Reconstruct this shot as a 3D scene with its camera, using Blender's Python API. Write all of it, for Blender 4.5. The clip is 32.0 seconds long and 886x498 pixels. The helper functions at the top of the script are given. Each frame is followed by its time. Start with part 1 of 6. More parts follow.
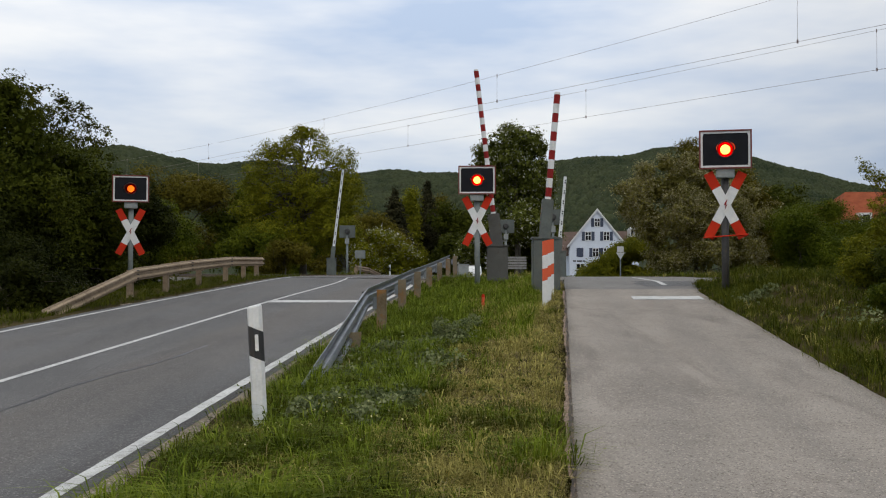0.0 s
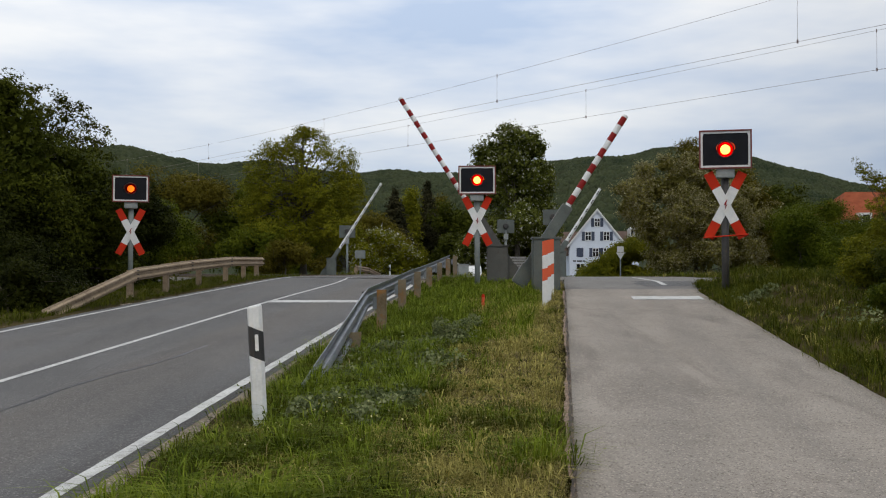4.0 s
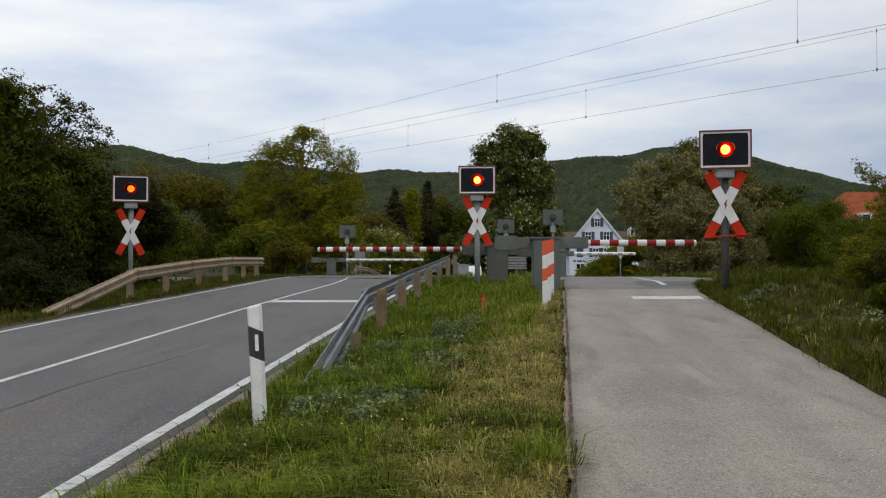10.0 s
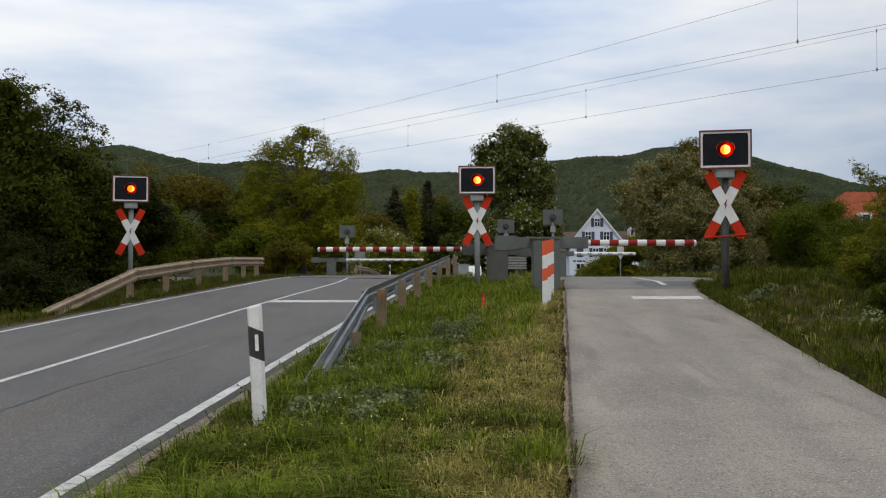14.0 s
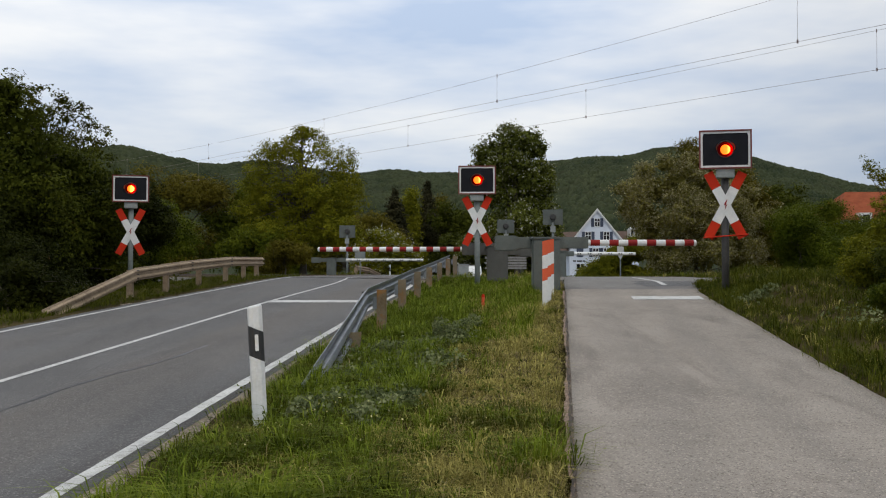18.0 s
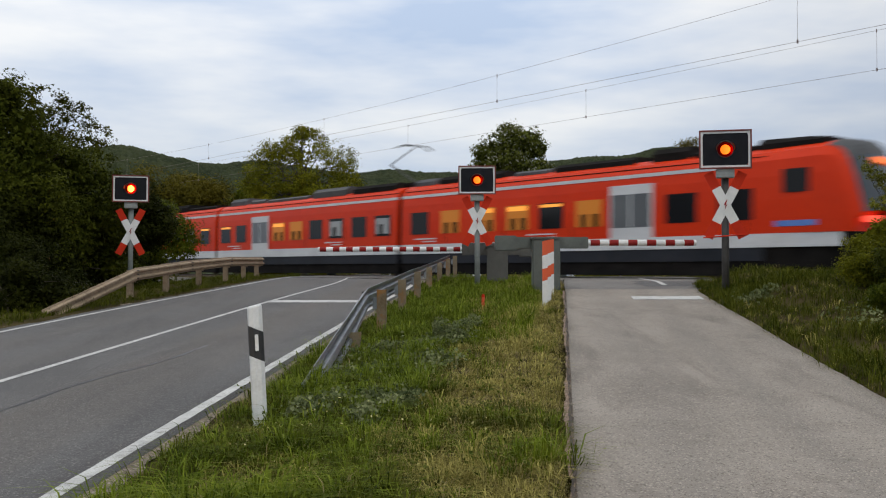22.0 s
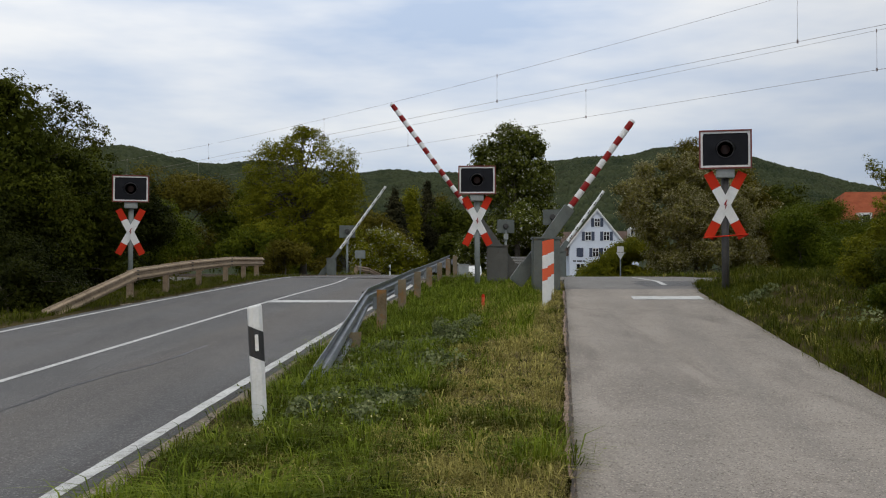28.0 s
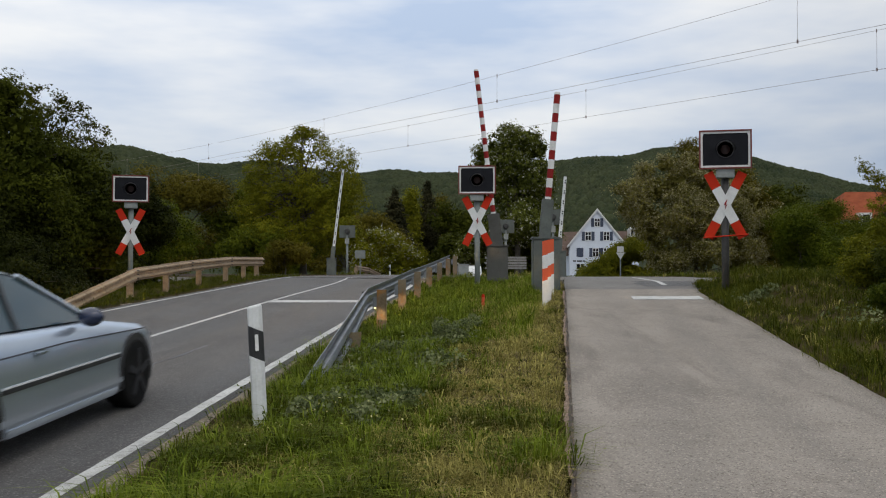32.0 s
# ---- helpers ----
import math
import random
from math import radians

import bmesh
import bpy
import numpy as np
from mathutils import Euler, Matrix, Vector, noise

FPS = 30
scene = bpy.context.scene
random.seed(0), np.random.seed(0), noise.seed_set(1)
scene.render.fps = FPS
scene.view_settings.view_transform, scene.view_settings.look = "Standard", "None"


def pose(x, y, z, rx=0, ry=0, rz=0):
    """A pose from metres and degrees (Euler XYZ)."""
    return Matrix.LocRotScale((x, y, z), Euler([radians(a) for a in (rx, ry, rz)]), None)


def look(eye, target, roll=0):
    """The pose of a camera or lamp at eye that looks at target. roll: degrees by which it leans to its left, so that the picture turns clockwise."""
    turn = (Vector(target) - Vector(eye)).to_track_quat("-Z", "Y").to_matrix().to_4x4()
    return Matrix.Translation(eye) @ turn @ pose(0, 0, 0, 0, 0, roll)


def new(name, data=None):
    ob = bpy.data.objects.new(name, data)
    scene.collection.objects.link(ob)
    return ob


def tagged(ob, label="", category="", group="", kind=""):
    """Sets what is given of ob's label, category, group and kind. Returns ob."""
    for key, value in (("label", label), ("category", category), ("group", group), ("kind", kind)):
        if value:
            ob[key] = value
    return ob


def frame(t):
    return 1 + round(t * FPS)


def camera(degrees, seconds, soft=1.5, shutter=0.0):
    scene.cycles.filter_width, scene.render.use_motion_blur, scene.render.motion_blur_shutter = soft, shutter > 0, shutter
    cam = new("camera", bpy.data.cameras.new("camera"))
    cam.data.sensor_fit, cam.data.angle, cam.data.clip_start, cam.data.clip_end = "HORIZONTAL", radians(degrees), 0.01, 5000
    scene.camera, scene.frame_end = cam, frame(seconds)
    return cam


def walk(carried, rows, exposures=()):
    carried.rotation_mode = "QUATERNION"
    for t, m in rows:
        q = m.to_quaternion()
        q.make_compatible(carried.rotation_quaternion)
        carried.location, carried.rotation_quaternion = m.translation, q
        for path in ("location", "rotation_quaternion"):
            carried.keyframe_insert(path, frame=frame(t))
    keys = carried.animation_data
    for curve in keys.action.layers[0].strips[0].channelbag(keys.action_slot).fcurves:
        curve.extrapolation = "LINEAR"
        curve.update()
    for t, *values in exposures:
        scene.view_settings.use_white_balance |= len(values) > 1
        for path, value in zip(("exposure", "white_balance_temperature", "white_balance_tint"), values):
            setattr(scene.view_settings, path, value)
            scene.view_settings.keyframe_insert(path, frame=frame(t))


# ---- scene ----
cam = camera(50.0, 32.0, soft=1.13, shutter=0.28)
walk(cam, [(0, pose(0, 0, 1.6, 91.2, 0, 0)), (32, pose(0, 0, 1.6, 91.2, 0, 0))],
     [(0, 0.01), (22.3, 0.01), (23.8, -0.04), (32, -0.04)])

# ---- world, sun ----
world = bpy.data.worlds.new("overcast_sky")
scene.world = world
world.use_nodes = True
wn, wl = world.node_tree.nodes, world.node_tree.links
wn.clear()
w_out = wn.new("ShaderNodeOutputWorld")
w_bg = wn.new("ShaderNodeBackground")
w_sky = wn.new("ShaderNodeTexSky")
w_sky.sky_type, w_sky.sun_disc = "NISHITA", False
w_sky.sun_elevation, w_sky.sun_rotation = radians(38), radians(150)
w_co = wn.new("ShaderNodeTexCoord")
w_sep = wn.new("ShaderNodeSeparateXYZ")
w_map = wn.new("ShaderNodeMapping")
w_map.inputs["Scale"].default_value = (1.0, 1.0, 4.2)
w_noise = wn.new("ShaderNodeTexNoise")
w_noise.inputs["Scale"].default_value, w_noise.inputs["Detail"].default_value = 2.6, 5
w_noise.inputs["Roughness"].default_value = 0.52
w_ramp = wn.new("ShaderNodeValToRGB")
w_ramp.color_ramp.elements[0].position, w_ramp.color_ramp.elements[0].color = 0.36, (0.5, 0.62, 0.83, 1)
w_ramp.color_ramp.elements[1].position, w_ramp.color_ramp.elements[1].color = 0.62, (0.93, 0.96, 1.0, 1)
w_cie = wn.new("ShaderNodeValToRGB")
w_cie.color_ramp.elements[0].position, w_cie.color_ramp.elements[0].color = 0.0, (0.8, 0.8, 0.79, 1)
w_cie.color_ramp.elements[1].position, w_cie.color_ramp.elements[1].color = 1.0, (1.95, 1.76, 1.52, 1)
w_mid = w_cie.color_ramp.elements.new(0.3)
w_mid.color = (1.2, 1.17, 1.13, 1)
w_mul = wn.new("ShaderNodeMix")
w_mul.data_type, w_mul.blend_type = "RGBA", "MULTIPLY"
w_mul.inputs[0].default_value = 1.0
w_sc = wn.new("ShaderNodeMix")
w_sc.data_type, w_sc.blend_type = "RGBA", "MULTIPLY"
w_sc.inputs[0].default_value = 1.0
w_sc.inputs[7].default_value = (0.09, 0.09, 0.09, 1)
w_mix = wn.new("ShaderNodeMix")
w_mix.data_type = "RGBA"
w_mix.inputs[0].default_value = 0.9
wl.new(w_co.outputs["Generated"], w_sep.inputs[0])
wl.new(w_co.outputs["Generated"], w_map.inputs["Vector"])
wl.new(w_map.outputs["Vector"], w_noise.inputs["Vector"])
wl.new(w_noise.outputs["Fac"], w_ramp.inputs["Fac"])
wl.new(w_sep.outputs["Z"], w_cie.inputs["Fac"])
wl.new(w_ramp.outputs["Color"], w_mul.inputs[6])
wl.new(w_cie.outputs["Color"], w_mul.inputs[7])
wl.new(w_sky.outputs["Color"], w_sc.inputs[6])
wl.new(w_sc.outputs[2], w_mix.inputs[6])
wl.new(w_mul.outputs[2], w_mix.inputs[7])
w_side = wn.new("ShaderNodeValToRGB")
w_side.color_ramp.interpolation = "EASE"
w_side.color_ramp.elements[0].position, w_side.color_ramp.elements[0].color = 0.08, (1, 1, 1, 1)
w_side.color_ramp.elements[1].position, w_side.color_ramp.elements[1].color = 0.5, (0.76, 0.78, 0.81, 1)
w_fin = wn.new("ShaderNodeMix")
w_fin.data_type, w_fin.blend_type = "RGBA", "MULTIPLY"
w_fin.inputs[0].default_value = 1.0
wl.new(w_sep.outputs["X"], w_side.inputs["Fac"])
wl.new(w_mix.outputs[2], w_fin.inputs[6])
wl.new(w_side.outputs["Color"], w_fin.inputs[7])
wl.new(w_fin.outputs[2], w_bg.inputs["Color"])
wl.new(w_bg.outputs["Background"], w_out.inputs["Surface"])
w_bg.inputs["Strength"].default_value = 0.97

sun = new("sun", bpy.data.lights.new("sun", "SUN"))
sun.data.energy, sun.data.angle, sun.data.color = 0.7, radians(25), (1.0, 0.96, 0.9)
sun.matrix_world = look((0, 0, 60), (-25, 43, 0))


# ---- materials ----
def surface(name, c1, c2, scale=3.0, rough=0.7, bump=0.15, metal=0.0, grain=0.55, fine=40.0, dirt=None, spots=0.0, leafy=0.0, island=0.0, per_object=0.0, coat=0.0, spec=0.5):
    """A procedural surface: two colours mixed by coarse and fine noise, with relief."""
    m = bpy.data.materials.new(name)
    m.use_nodes = True
    nt = m.node_tree
    b = nt.nodes["Principled BSDF"]
    b.inputs["Roughness"].default_value, b.inputs["Metallic"].default_value = rough, metal
    b.inputs["Coat Weight"].default_value = coat
    b.inputs["Specular IOR Level"].default_value = spec
    co = nt.nodes.new("ShaderNodeTexCoord")
    n1 = nt.nodes.new("ShaderNodeTexNoise")
    n1.inputs["Scale"].default_value, n1.inputs["Detail"].default_value = scale, 5
    n2 = nt.nodes.new("ShaderNodeTexNoise")
    n2.inputs["Scale"].default_value, n2.inputs["Detail"].default_value = fine, 3
    for n in (n1, n2):
        nt.links.new(co.outputs["Object"], n.inputs["Vector"])
    mx = nt.nodes.new("ShaderNodeMath")
    mx.operation = "MULTIPLY_ADD"
    mx.inputs[1].default_value, mx.inputs[2].default_value = grain, (0.55 - grain) / 2
    nt.links.new(n2.outputs["Fac"], mx.inputs[0])
    ad = nt.nodes.new("ShaderNodeMath")
    ad.operation = "MULTIPLY_ADD"
    ad.inputs[1].default_value = 0.9
    nt.links.new(n1.outputs["Fac"], ad.inputs[0])
    nt.links.new(mx.outputs[0], ad.inputs[2])
    fac = ad
    if island or per_object:
        if island:
            rnd = nt.nodes.new("ShaderNodeNewGeometry").outputs["Random Per Island"]
        else:
            rnd = nt.nodes.new("ShaderNodeObjectInfo").outputs["Random"]
        a2 = nt.nodes.new("ShaderNodeMath")
        a2.operation = "MULTIPLY_ADD"
        a2.inputs[1].default_value = island or per_object
        nt.links.new(rnd, a2.inputs[0])
        nt.links.new(ad.outputs[0], a2.inputs[2])
        a3 = nt.nodes.new("ShaderNodeMath")
        a3.operation = "SUBTRACT"
        a3.inputs[1].default_value = (island or per_object) / 2
        nt.links.new(a2.outputs[0], a3.inputs[0])
        fac = a3
    rp = nt.nodes.new("ShaderNodeValToRGB")
    rp.color_ramp.elements[0].position, rp.color_ramp.elements[0].color = 0.45, (*c1, 1)
    rp.color_ramp.elements[1].position, rp.color_ramp.elements[1].color = 0.98, (*c2, 1)
    nt.links.new(fac.outputs[0], rp.inputs["Fac"])
    col = rp.outputs["Color"]
    if dirt:
        n3 = nt.nodes.new("ShaderNodeTexNoise")
        n3.inputs["Scale"].default_value, n3.inputs["Detail"].default_value = scale * 2.7, 8
        n3.inputs["Roughness"].default_value = 0.7
        nt.links.new(co.outputs["Object"], n3.inputs["Vector"])
        r3 = nt.nodes.new("ShaderNodeValToRGB")
        r3.color_ramp.elements[0].position, r3.color_ramp.elements[0].color = 0.52, (0, 0, 0, 1)
        r3.color_ramp.elements[1].position, r3.color_ramp.elements[1].color = 0.72, (spots, spots, spots, 1)
        nt.links.new(n3.outputs["Fac"], r3.inputs["Fac"])
        md = nt.nodes.new("ShaderNodeMix")
        md.data_type = "RGBA"
        md.inputs[7].default_value = (*dirt, 1)
        nt.links.new(r3.outputs["Color"], md.inputs[0])
        nt.links.new(col, md.inputs[6])
        col = md.outputs[2]
    nt.links.new(col, b.inputs["Base Color"])
    if bump:
        bp = nt.nodes.new("ShaderNodeBump")
        bp.inputs["Strength"].default_value, bp.inputs["Distance"].default_value = bump, 0.02
        nt.links.new(n2.outputs["Fac"], bp.inputs["Height"])
        nt.links.new(bp.outputs["Normal"], b.inputs["Normal"])
    if leafy:
        b.inputs["Specular IOR Level"].default_value = 0.04
        tr = nt.nodes.new("ShaderNodeBsdfTranslucent")
        nt.links.new(col, tr.inputs["Color"])
        ms = nt.nodes.new("ShaderNodeMixShader")
        ms.inputs[0].default_value = leafy
        nt.links.new(b.outputs[0], ms.inputs[1])
        nt.links.new(tr.outputs[0], ms.inputs[2])
        nt.links.new(ms.outputs[0], nt.nodes["Material Output"].inputs["Surface"])
    return m


def glow(name, colour, strength):
    m = bpy.data.materials.new(name)
    m.use_nodes = True
    b = m.node_tree.nodes["Principled BSDF"]
    b.inputs["Base Color"].default_value = (*[c * 0.3 for c in colour], 1)
    b.inputs["Emission Color"].default_value = (*colour, 1)
    b.inputs["Emission Strength"].default_value = strength
    return m


def glass(name, colour, rough=0.05, spec=0.4):
    m = bpy.data.materials.new(name)
    m.use_nodes = True
    b = m.node_tree.nodes["Principled BSDF"]
    b.inputs["Base Color"].default_value = (*colour, 1)
    b.inputs["Roughness"].default_value = rough
    b.inputs["Specular IOR Level"].default_value = spec
    return m


M = {
    "path": surface("worn_asphalt", (0.22, 0.196, 0.168), (0.325, 0.29, 0.25), 0.7, 0.93, 0.5, grain=0.7, fine=120, dirt=(0.15, 0.13, 0.11), spots=0.45, spec=0.22),
    "line": surface("road_paint", (0.34, 0.34, 0.325), (0.58, 0.58, 0.56), 3, 0.8, 0.3, grain=0.9, fine=70, dirt=(0.14, 0.135, 0.13), spots=0.8),
    "soil": surface("meadow_soil", (0.022, 0.02, 0.008), (0.075, 0.058, 0.024), 0.9, 1.0, 0.8, fine=25, dirt=(0.11, 0.082, 0.042), spots=0.5, spec=0.03),
    "gravel": surface("shoulder_gravel", (0.11, 0.085, 0.06), (0.26, 0.21, 0.155), 4, 0.95, 0.9, grain=1.0, fine=60, dirt=(0.05, 0.045, 0.025), spots=0.9),
    "ballast": surface("ballast", (0.06, 0.052, 0.047), (0.16, 0.145, 0.13), 5, 0.95, 1.0, fine=30),
    "grass": surface("grass_blades", (0.028, 0.042, 0.004), (0.14, 0.15, 0.023), 4.5, 0.7, 0, fine=6, island=0.38, leafy=0.3),
    "straw": surface("dry_grass", (0.13, 0.113, 0.025), (0.48, 0.42, 0.13), 4.0, 0.8, 0, fine=6, island=0.34, leafy=0.25),
    "lush": surface("lush_grass", (0.036, 0.062, 0.004), (0.21, 0.26, 0.027), 4.0, 0.7, 0, fine=6, island=0.36, leafy=0.3),
    "petal": surface("pale_petals", (0.4, 0.36, 0.12), (0.6, 0.55, 0.25), 3, 0.7, 0, fine=6, island=0.42, leafy=0.2),
    # grass in darker tones: tree shade on the bank is in the colour
    "bank": surface("shaded_grass", (0.018, 0.03, 0.002), (0.115, 0.125, 0.014), 3.0, 0.7, 0, fine=5, island=0.3, leafy=0.25),
    "earth": surface("reddish_earth", (0.13, 0.085, 0.055), (0.26, 0.18, 0.125), 3, 1.0, 0.8, grain=1.0, fine=45, dirt=(0.07, 0.065, 0.03), spots=0.7),
    "turf": surface("olive_turf", (0.035, 0.04, 0.006), (0.15, 0.135, 0.03), 5.0, 0.75, 0, fine=6, island=0.4, leafy=0.25),
    "weed": surface("weed_leaves", (0.04, 0.06, 0.008), (0.15, 0.17, 0.04), 2, 0.7, 0, fine=6, island=0.4, leafy=0.2),
    "dark_edge": surface("dark_path_edge", (0.045, 0.04, 0.036), (0.12, 0.1, 0.085), 5, 0.95, 0.8, grain=1.0, fine=60, spec=0.1),
    "thatch": surface("dead_grass", (0.15, 0.115, 0.05), (0.4, 0.32, 0.16), 3.5, 0.9, 0, fine=6, island=0.34, leafy=0.15),
    "clover": surface("herb_leaves", (0.05, 0.075, 0.026), (0.24, 0.26, 0.125), 2, 0.75, 0, fine=6, island=0.36, leafy=0.2),
    "leaf": surface("leaves", (0.022, 0.036, 0.002), (0.13, 0.15, 0.01), 0.8, 0.55, 0, fine=2.5, island=0.24, leafy=0.25),
    "leaf_mid": surface("garden_leaves", (0.018, 0.033, 0.0016), (0.105, 0.125, 0.008), 0.7, 0.55, 0, fine=2.5, island=0.22, leafy=0.22),
    "leaf_dark": surface("dark_leaves", (0.016, 0.023, 0.002), (0.075, 0.085, 0.008), 1.1, 0.6, 0, fine=2.5, island=0.24, leafy=0.12),
    # darker copy of dark_leaves: the shade at the hedge foot is in the colour
    "leaf_shaded": surface("shaded_hedge_leaves", (0.006, 0.009, 0.001), (0.028, 0.033, 0.0038), 1.2, 0.6, 0, fine=2.5, island=0.26, leafy=0.12),
    "leaf_hedge": surface("hedge_leaves", (0.012, 0.0165, 0.0012), (0.072, 0.075, 0.005), 0.6, 0.6, 0, fine=2.5, island=0.24, leafy=0.18),
    "leaf_fresh": surface("fresh_leaves", (0.05, 0.062, 0.003), (0.245, 0.235, 0.016), 0.7, 0.55, 0, fine=2.5, island=0.24, leafy=0.3),
    "leaf_brown": surface("bronze_leaves", (0.036, 0.032, 0.003), (0.155, 0.13, 0.016), 0.5, 0.6, 0, fine=2.5, island=0.24, leafy=0.25),
    "chestnut": surface("chestnut_leaves", (0.024, 0.033, 0.004), (0.14, 0.155, 0.028), 0.6, 0.55, 0, fine=2.5, island=0.3, leafy=0.25),
    "needle": surface("conifer_needles", (0.016, 0.019, 0.009), (0.055, 0.05, 0.022), 0.5, 0.7, 0, fine=3, island=0.42, leafy=0.1),
    "haw_leaf": surface("hawthorn_leaves", (0.058, 0.056, 0.01), (0.225, 0.2, 0.05), 0.7, 0.6, 0, fine=2.5, island=0.26, leafy=0.25),
    "haw_flower": surface("cream_blossom", (0.18, 0.16, 0.075), (0.4, 0.37, 0.21), 0.5, 0.7, 0, fine=4, island=0.4, leafy=0.3),
    "blossom": surface("white_blossom", (0.3, 0.31, 0.23), (0.58, 0.57, 0.48), 0.5, 0.7, 0, fine=4, island=0.42, leafy=0.3),
    # distant bluish haze is mixed into the forest colours
    "forest": surface("hazy_hill_forest", (0.02, 0.029, 0.0145), (0.048, 0.057, 0.027), 0.014, 0.95, 0, fine=0.06, island=0.3, dirt=(0.038, 0.036, 0.02), spots=0.5, spec=0.05),
    "bark": surface("bark", (0.03, 0.025, 0.018), (0.1, 0.085, 0.065), 6, 0.95, 0.9, fine=40),
    "zinc": surface("galvanised_steel", (0.15, 0.165, 0.18), (0.3, 0.32, 0.34), 4, 0.42, 0.05, metal=0.75, fine=60, dirt=(0.16, 0.15, 0.14), spots=0.5),
    "beige": surface("weathered_steel", (0.2, 0.145, 0.095), (0.36, 0.28, 0.19), 3, 0.7, 0.1, metal=0.1, fine=50, dirt=(0.12, 0.075, 0.045), spots=0.8, spec=0.2),
    "post": surface("rust_stained_post", (0.12, 0.088, 0.05), (0.25, 0.21, 0.15), 1.6, 0.8, 0.15, metal=0.0, grain=0.5, fine=30, dirt=(0.27, 0.115, 0.022), spots=1.0, spec=0.2),
    "green_grey": surface("grey_green_paint", (0.06, 0.07, 0.064), (0.105, 0.12, 0.108), 3, 0.55, 0.08, fine=40, dirt=(0.05, 0.05, 0.045), spots=0.5),
    "brown_grey": surface("dull_brown_grey_paint", (0.05, 0.052, 0.048), (0.085, 0.085, 0.076), 3, 0.65, 0.08, fine=40, dirt=(0.045, 0.034, 0.024), spots=0.7),
    "pale_grey": surface("light_grey_paint", (0.2, 0.22, 0.215), (0.3, 0.32, 0.31), 3, 0.55, 0.05, fine=40, dirt=(0.12, 0.12, 0.11), spots=0.5),
    "dark_metal": surface("dark_steel", (0.035, 0.035, 0.034), (0.075, 0.073, 0.07), 5, 0.6, 0.1, metal=0.4, fine=50),
    "white": surface("white_paint", (0.54, 0.55, 0.54), (0.72, 0.73, 0.72), 4, 0.5, 0.03, fine=50, dirt=(0.42, 0.41, 0.38), spots=0.35),
    "red": surface("red_paint", (0.4, 0.02, 0.006), (0.52, 0.034, 0.011), 4, 0.7, 0.03, fine=50, dirt=(0.25, 0.04, 0.02), spots=0.35, spec=0.12),
    "barrier_red": surface("barrier_red", (0.17, 0.011, 0.011), (0.27, 0.02, 0.017), 5, 0.6, 0.03, fine=50, spec=0.15),
    "orange_red": surface("orange_red_sheeting", (0.52, 0.062, 0.014), (0.64, 0.1, 0.028), 4, 0.45, 0.02, fine=50),
    "black": surface("black_plastic", (0.012, 0.012, 0.013), (0.03, 0.03, 0.032), 6, 0.45, 0.05, fine=60),
    "board": surface("signal_board", (0.006, 0.0065, 0.009), (0.013, 0.014, 0.018), 4, 0.6, 0.02, fine=60, spec=0.15),
    "reflector": surface("white_reflector", (0.6, 0.6, 0.58), (0.8, 0.8, 0.78), 8, 0.15, 0.02, fine=90),
    "train_red": surface("train_red", (0.55, 0.026, 0.002), (0.65, 0.037, 0.0035), 0.6, 0.42, 0.01, fine=8, dirt=(0.42, 0.032, 0.008), spots=0.3, spec=0.16),
    "train_white": surface("train_light_grey", (0.5, 0.51, 0.52), (0.64, 0.65, 0.66), 1, 0.4, 0.01, fine=10, dirt=(0.35, 0.34, 0.33), spots=0.3),
    "train_skirt": surface("train_dark_grey", (0.012, 0.014, 0.019), (0.025, 0.028, 0.036), 1, 0.6, 0.03, fine=10, dirt=(0.03, 0.025, 0.02), spots=0.5, spec=0.2),
    "train_roof": surface("train_roof_grey", (0.04, 0.042, 0.046), (0.12, 0.125, 0.13), 1.5, 0.8, 0.05, fine=10, dirt=(0.05, 0.048, 0.045), spots=0.6, spec=0.2),
    "train_under": surface("train_underframe", (0.007, 0.0065, 0.006), (0.02, 0.018, 0.017), 2, 0.9, 0.2, fine=14, spec=0.05),
    "yellow": surface("yellow_stripe", (0.7, 0.42, 0.02), (0.8, 0.5, 0.04), 2, 0.4, 0.0, fine=20),
    "blue": surface("blue_panel", (0.06, 0.16, 0.5), (0.12, 0.25, 0.6), 2, 0.4, 0.0, fine=20),
    "glass": glass("dark_glass", (0.012, 0.013, 0.015), 0.1, 0.16),
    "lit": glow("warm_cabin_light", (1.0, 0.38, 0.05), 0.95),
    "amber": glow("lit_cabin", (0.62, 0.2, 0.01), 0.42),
    "tail": glow("tail_light", (1.0, 0.09, 0.05), 1.4),
    "destination": glow("destination_display", (1.0, 0.2, 0.05), 1.1),
    "silver": surface("silver_car_paint", (0.4, 0.46, 0.53), (0.47, 0.53, 0.6), 0.8, 0.3, 0.0, metal=0.7, fine=300, coat=0.8),
    "rubber": surface("rubber", (0.006, 0.006, 0.006), (0.014, 0.014, 0.013), 8, 0.85, 0.15, fine=80, spec=0.1),
    # rim set near black: the shade on the wheel is in its colour
    "rim": surface("shaded_wheel_rim", (0.012, 0.012, 0.013), (0.03, 0.03, 0.033), 8, 0.6, 0.02, metal=0.0, fine=80, spec=0.2),
    "mirror_blue": surface("dark_blue_cap", (0.01, 0.015, 0.04), (0.02, 0.03, 0.07), 5, 0.25, 0.0, fine=60, coat=0.5),
    "headlight": glow("headlight", (1.0, 0.62, 0.26), 120000.0),
    "render_white": surface("pale_render", (0.55, 0.6, 0.68), (0.66, 0.71, 0.79), 0.6, 0.9, 0.1, fine=6, dirt=(0.45, 0.48, 0.52), spots=0.25),
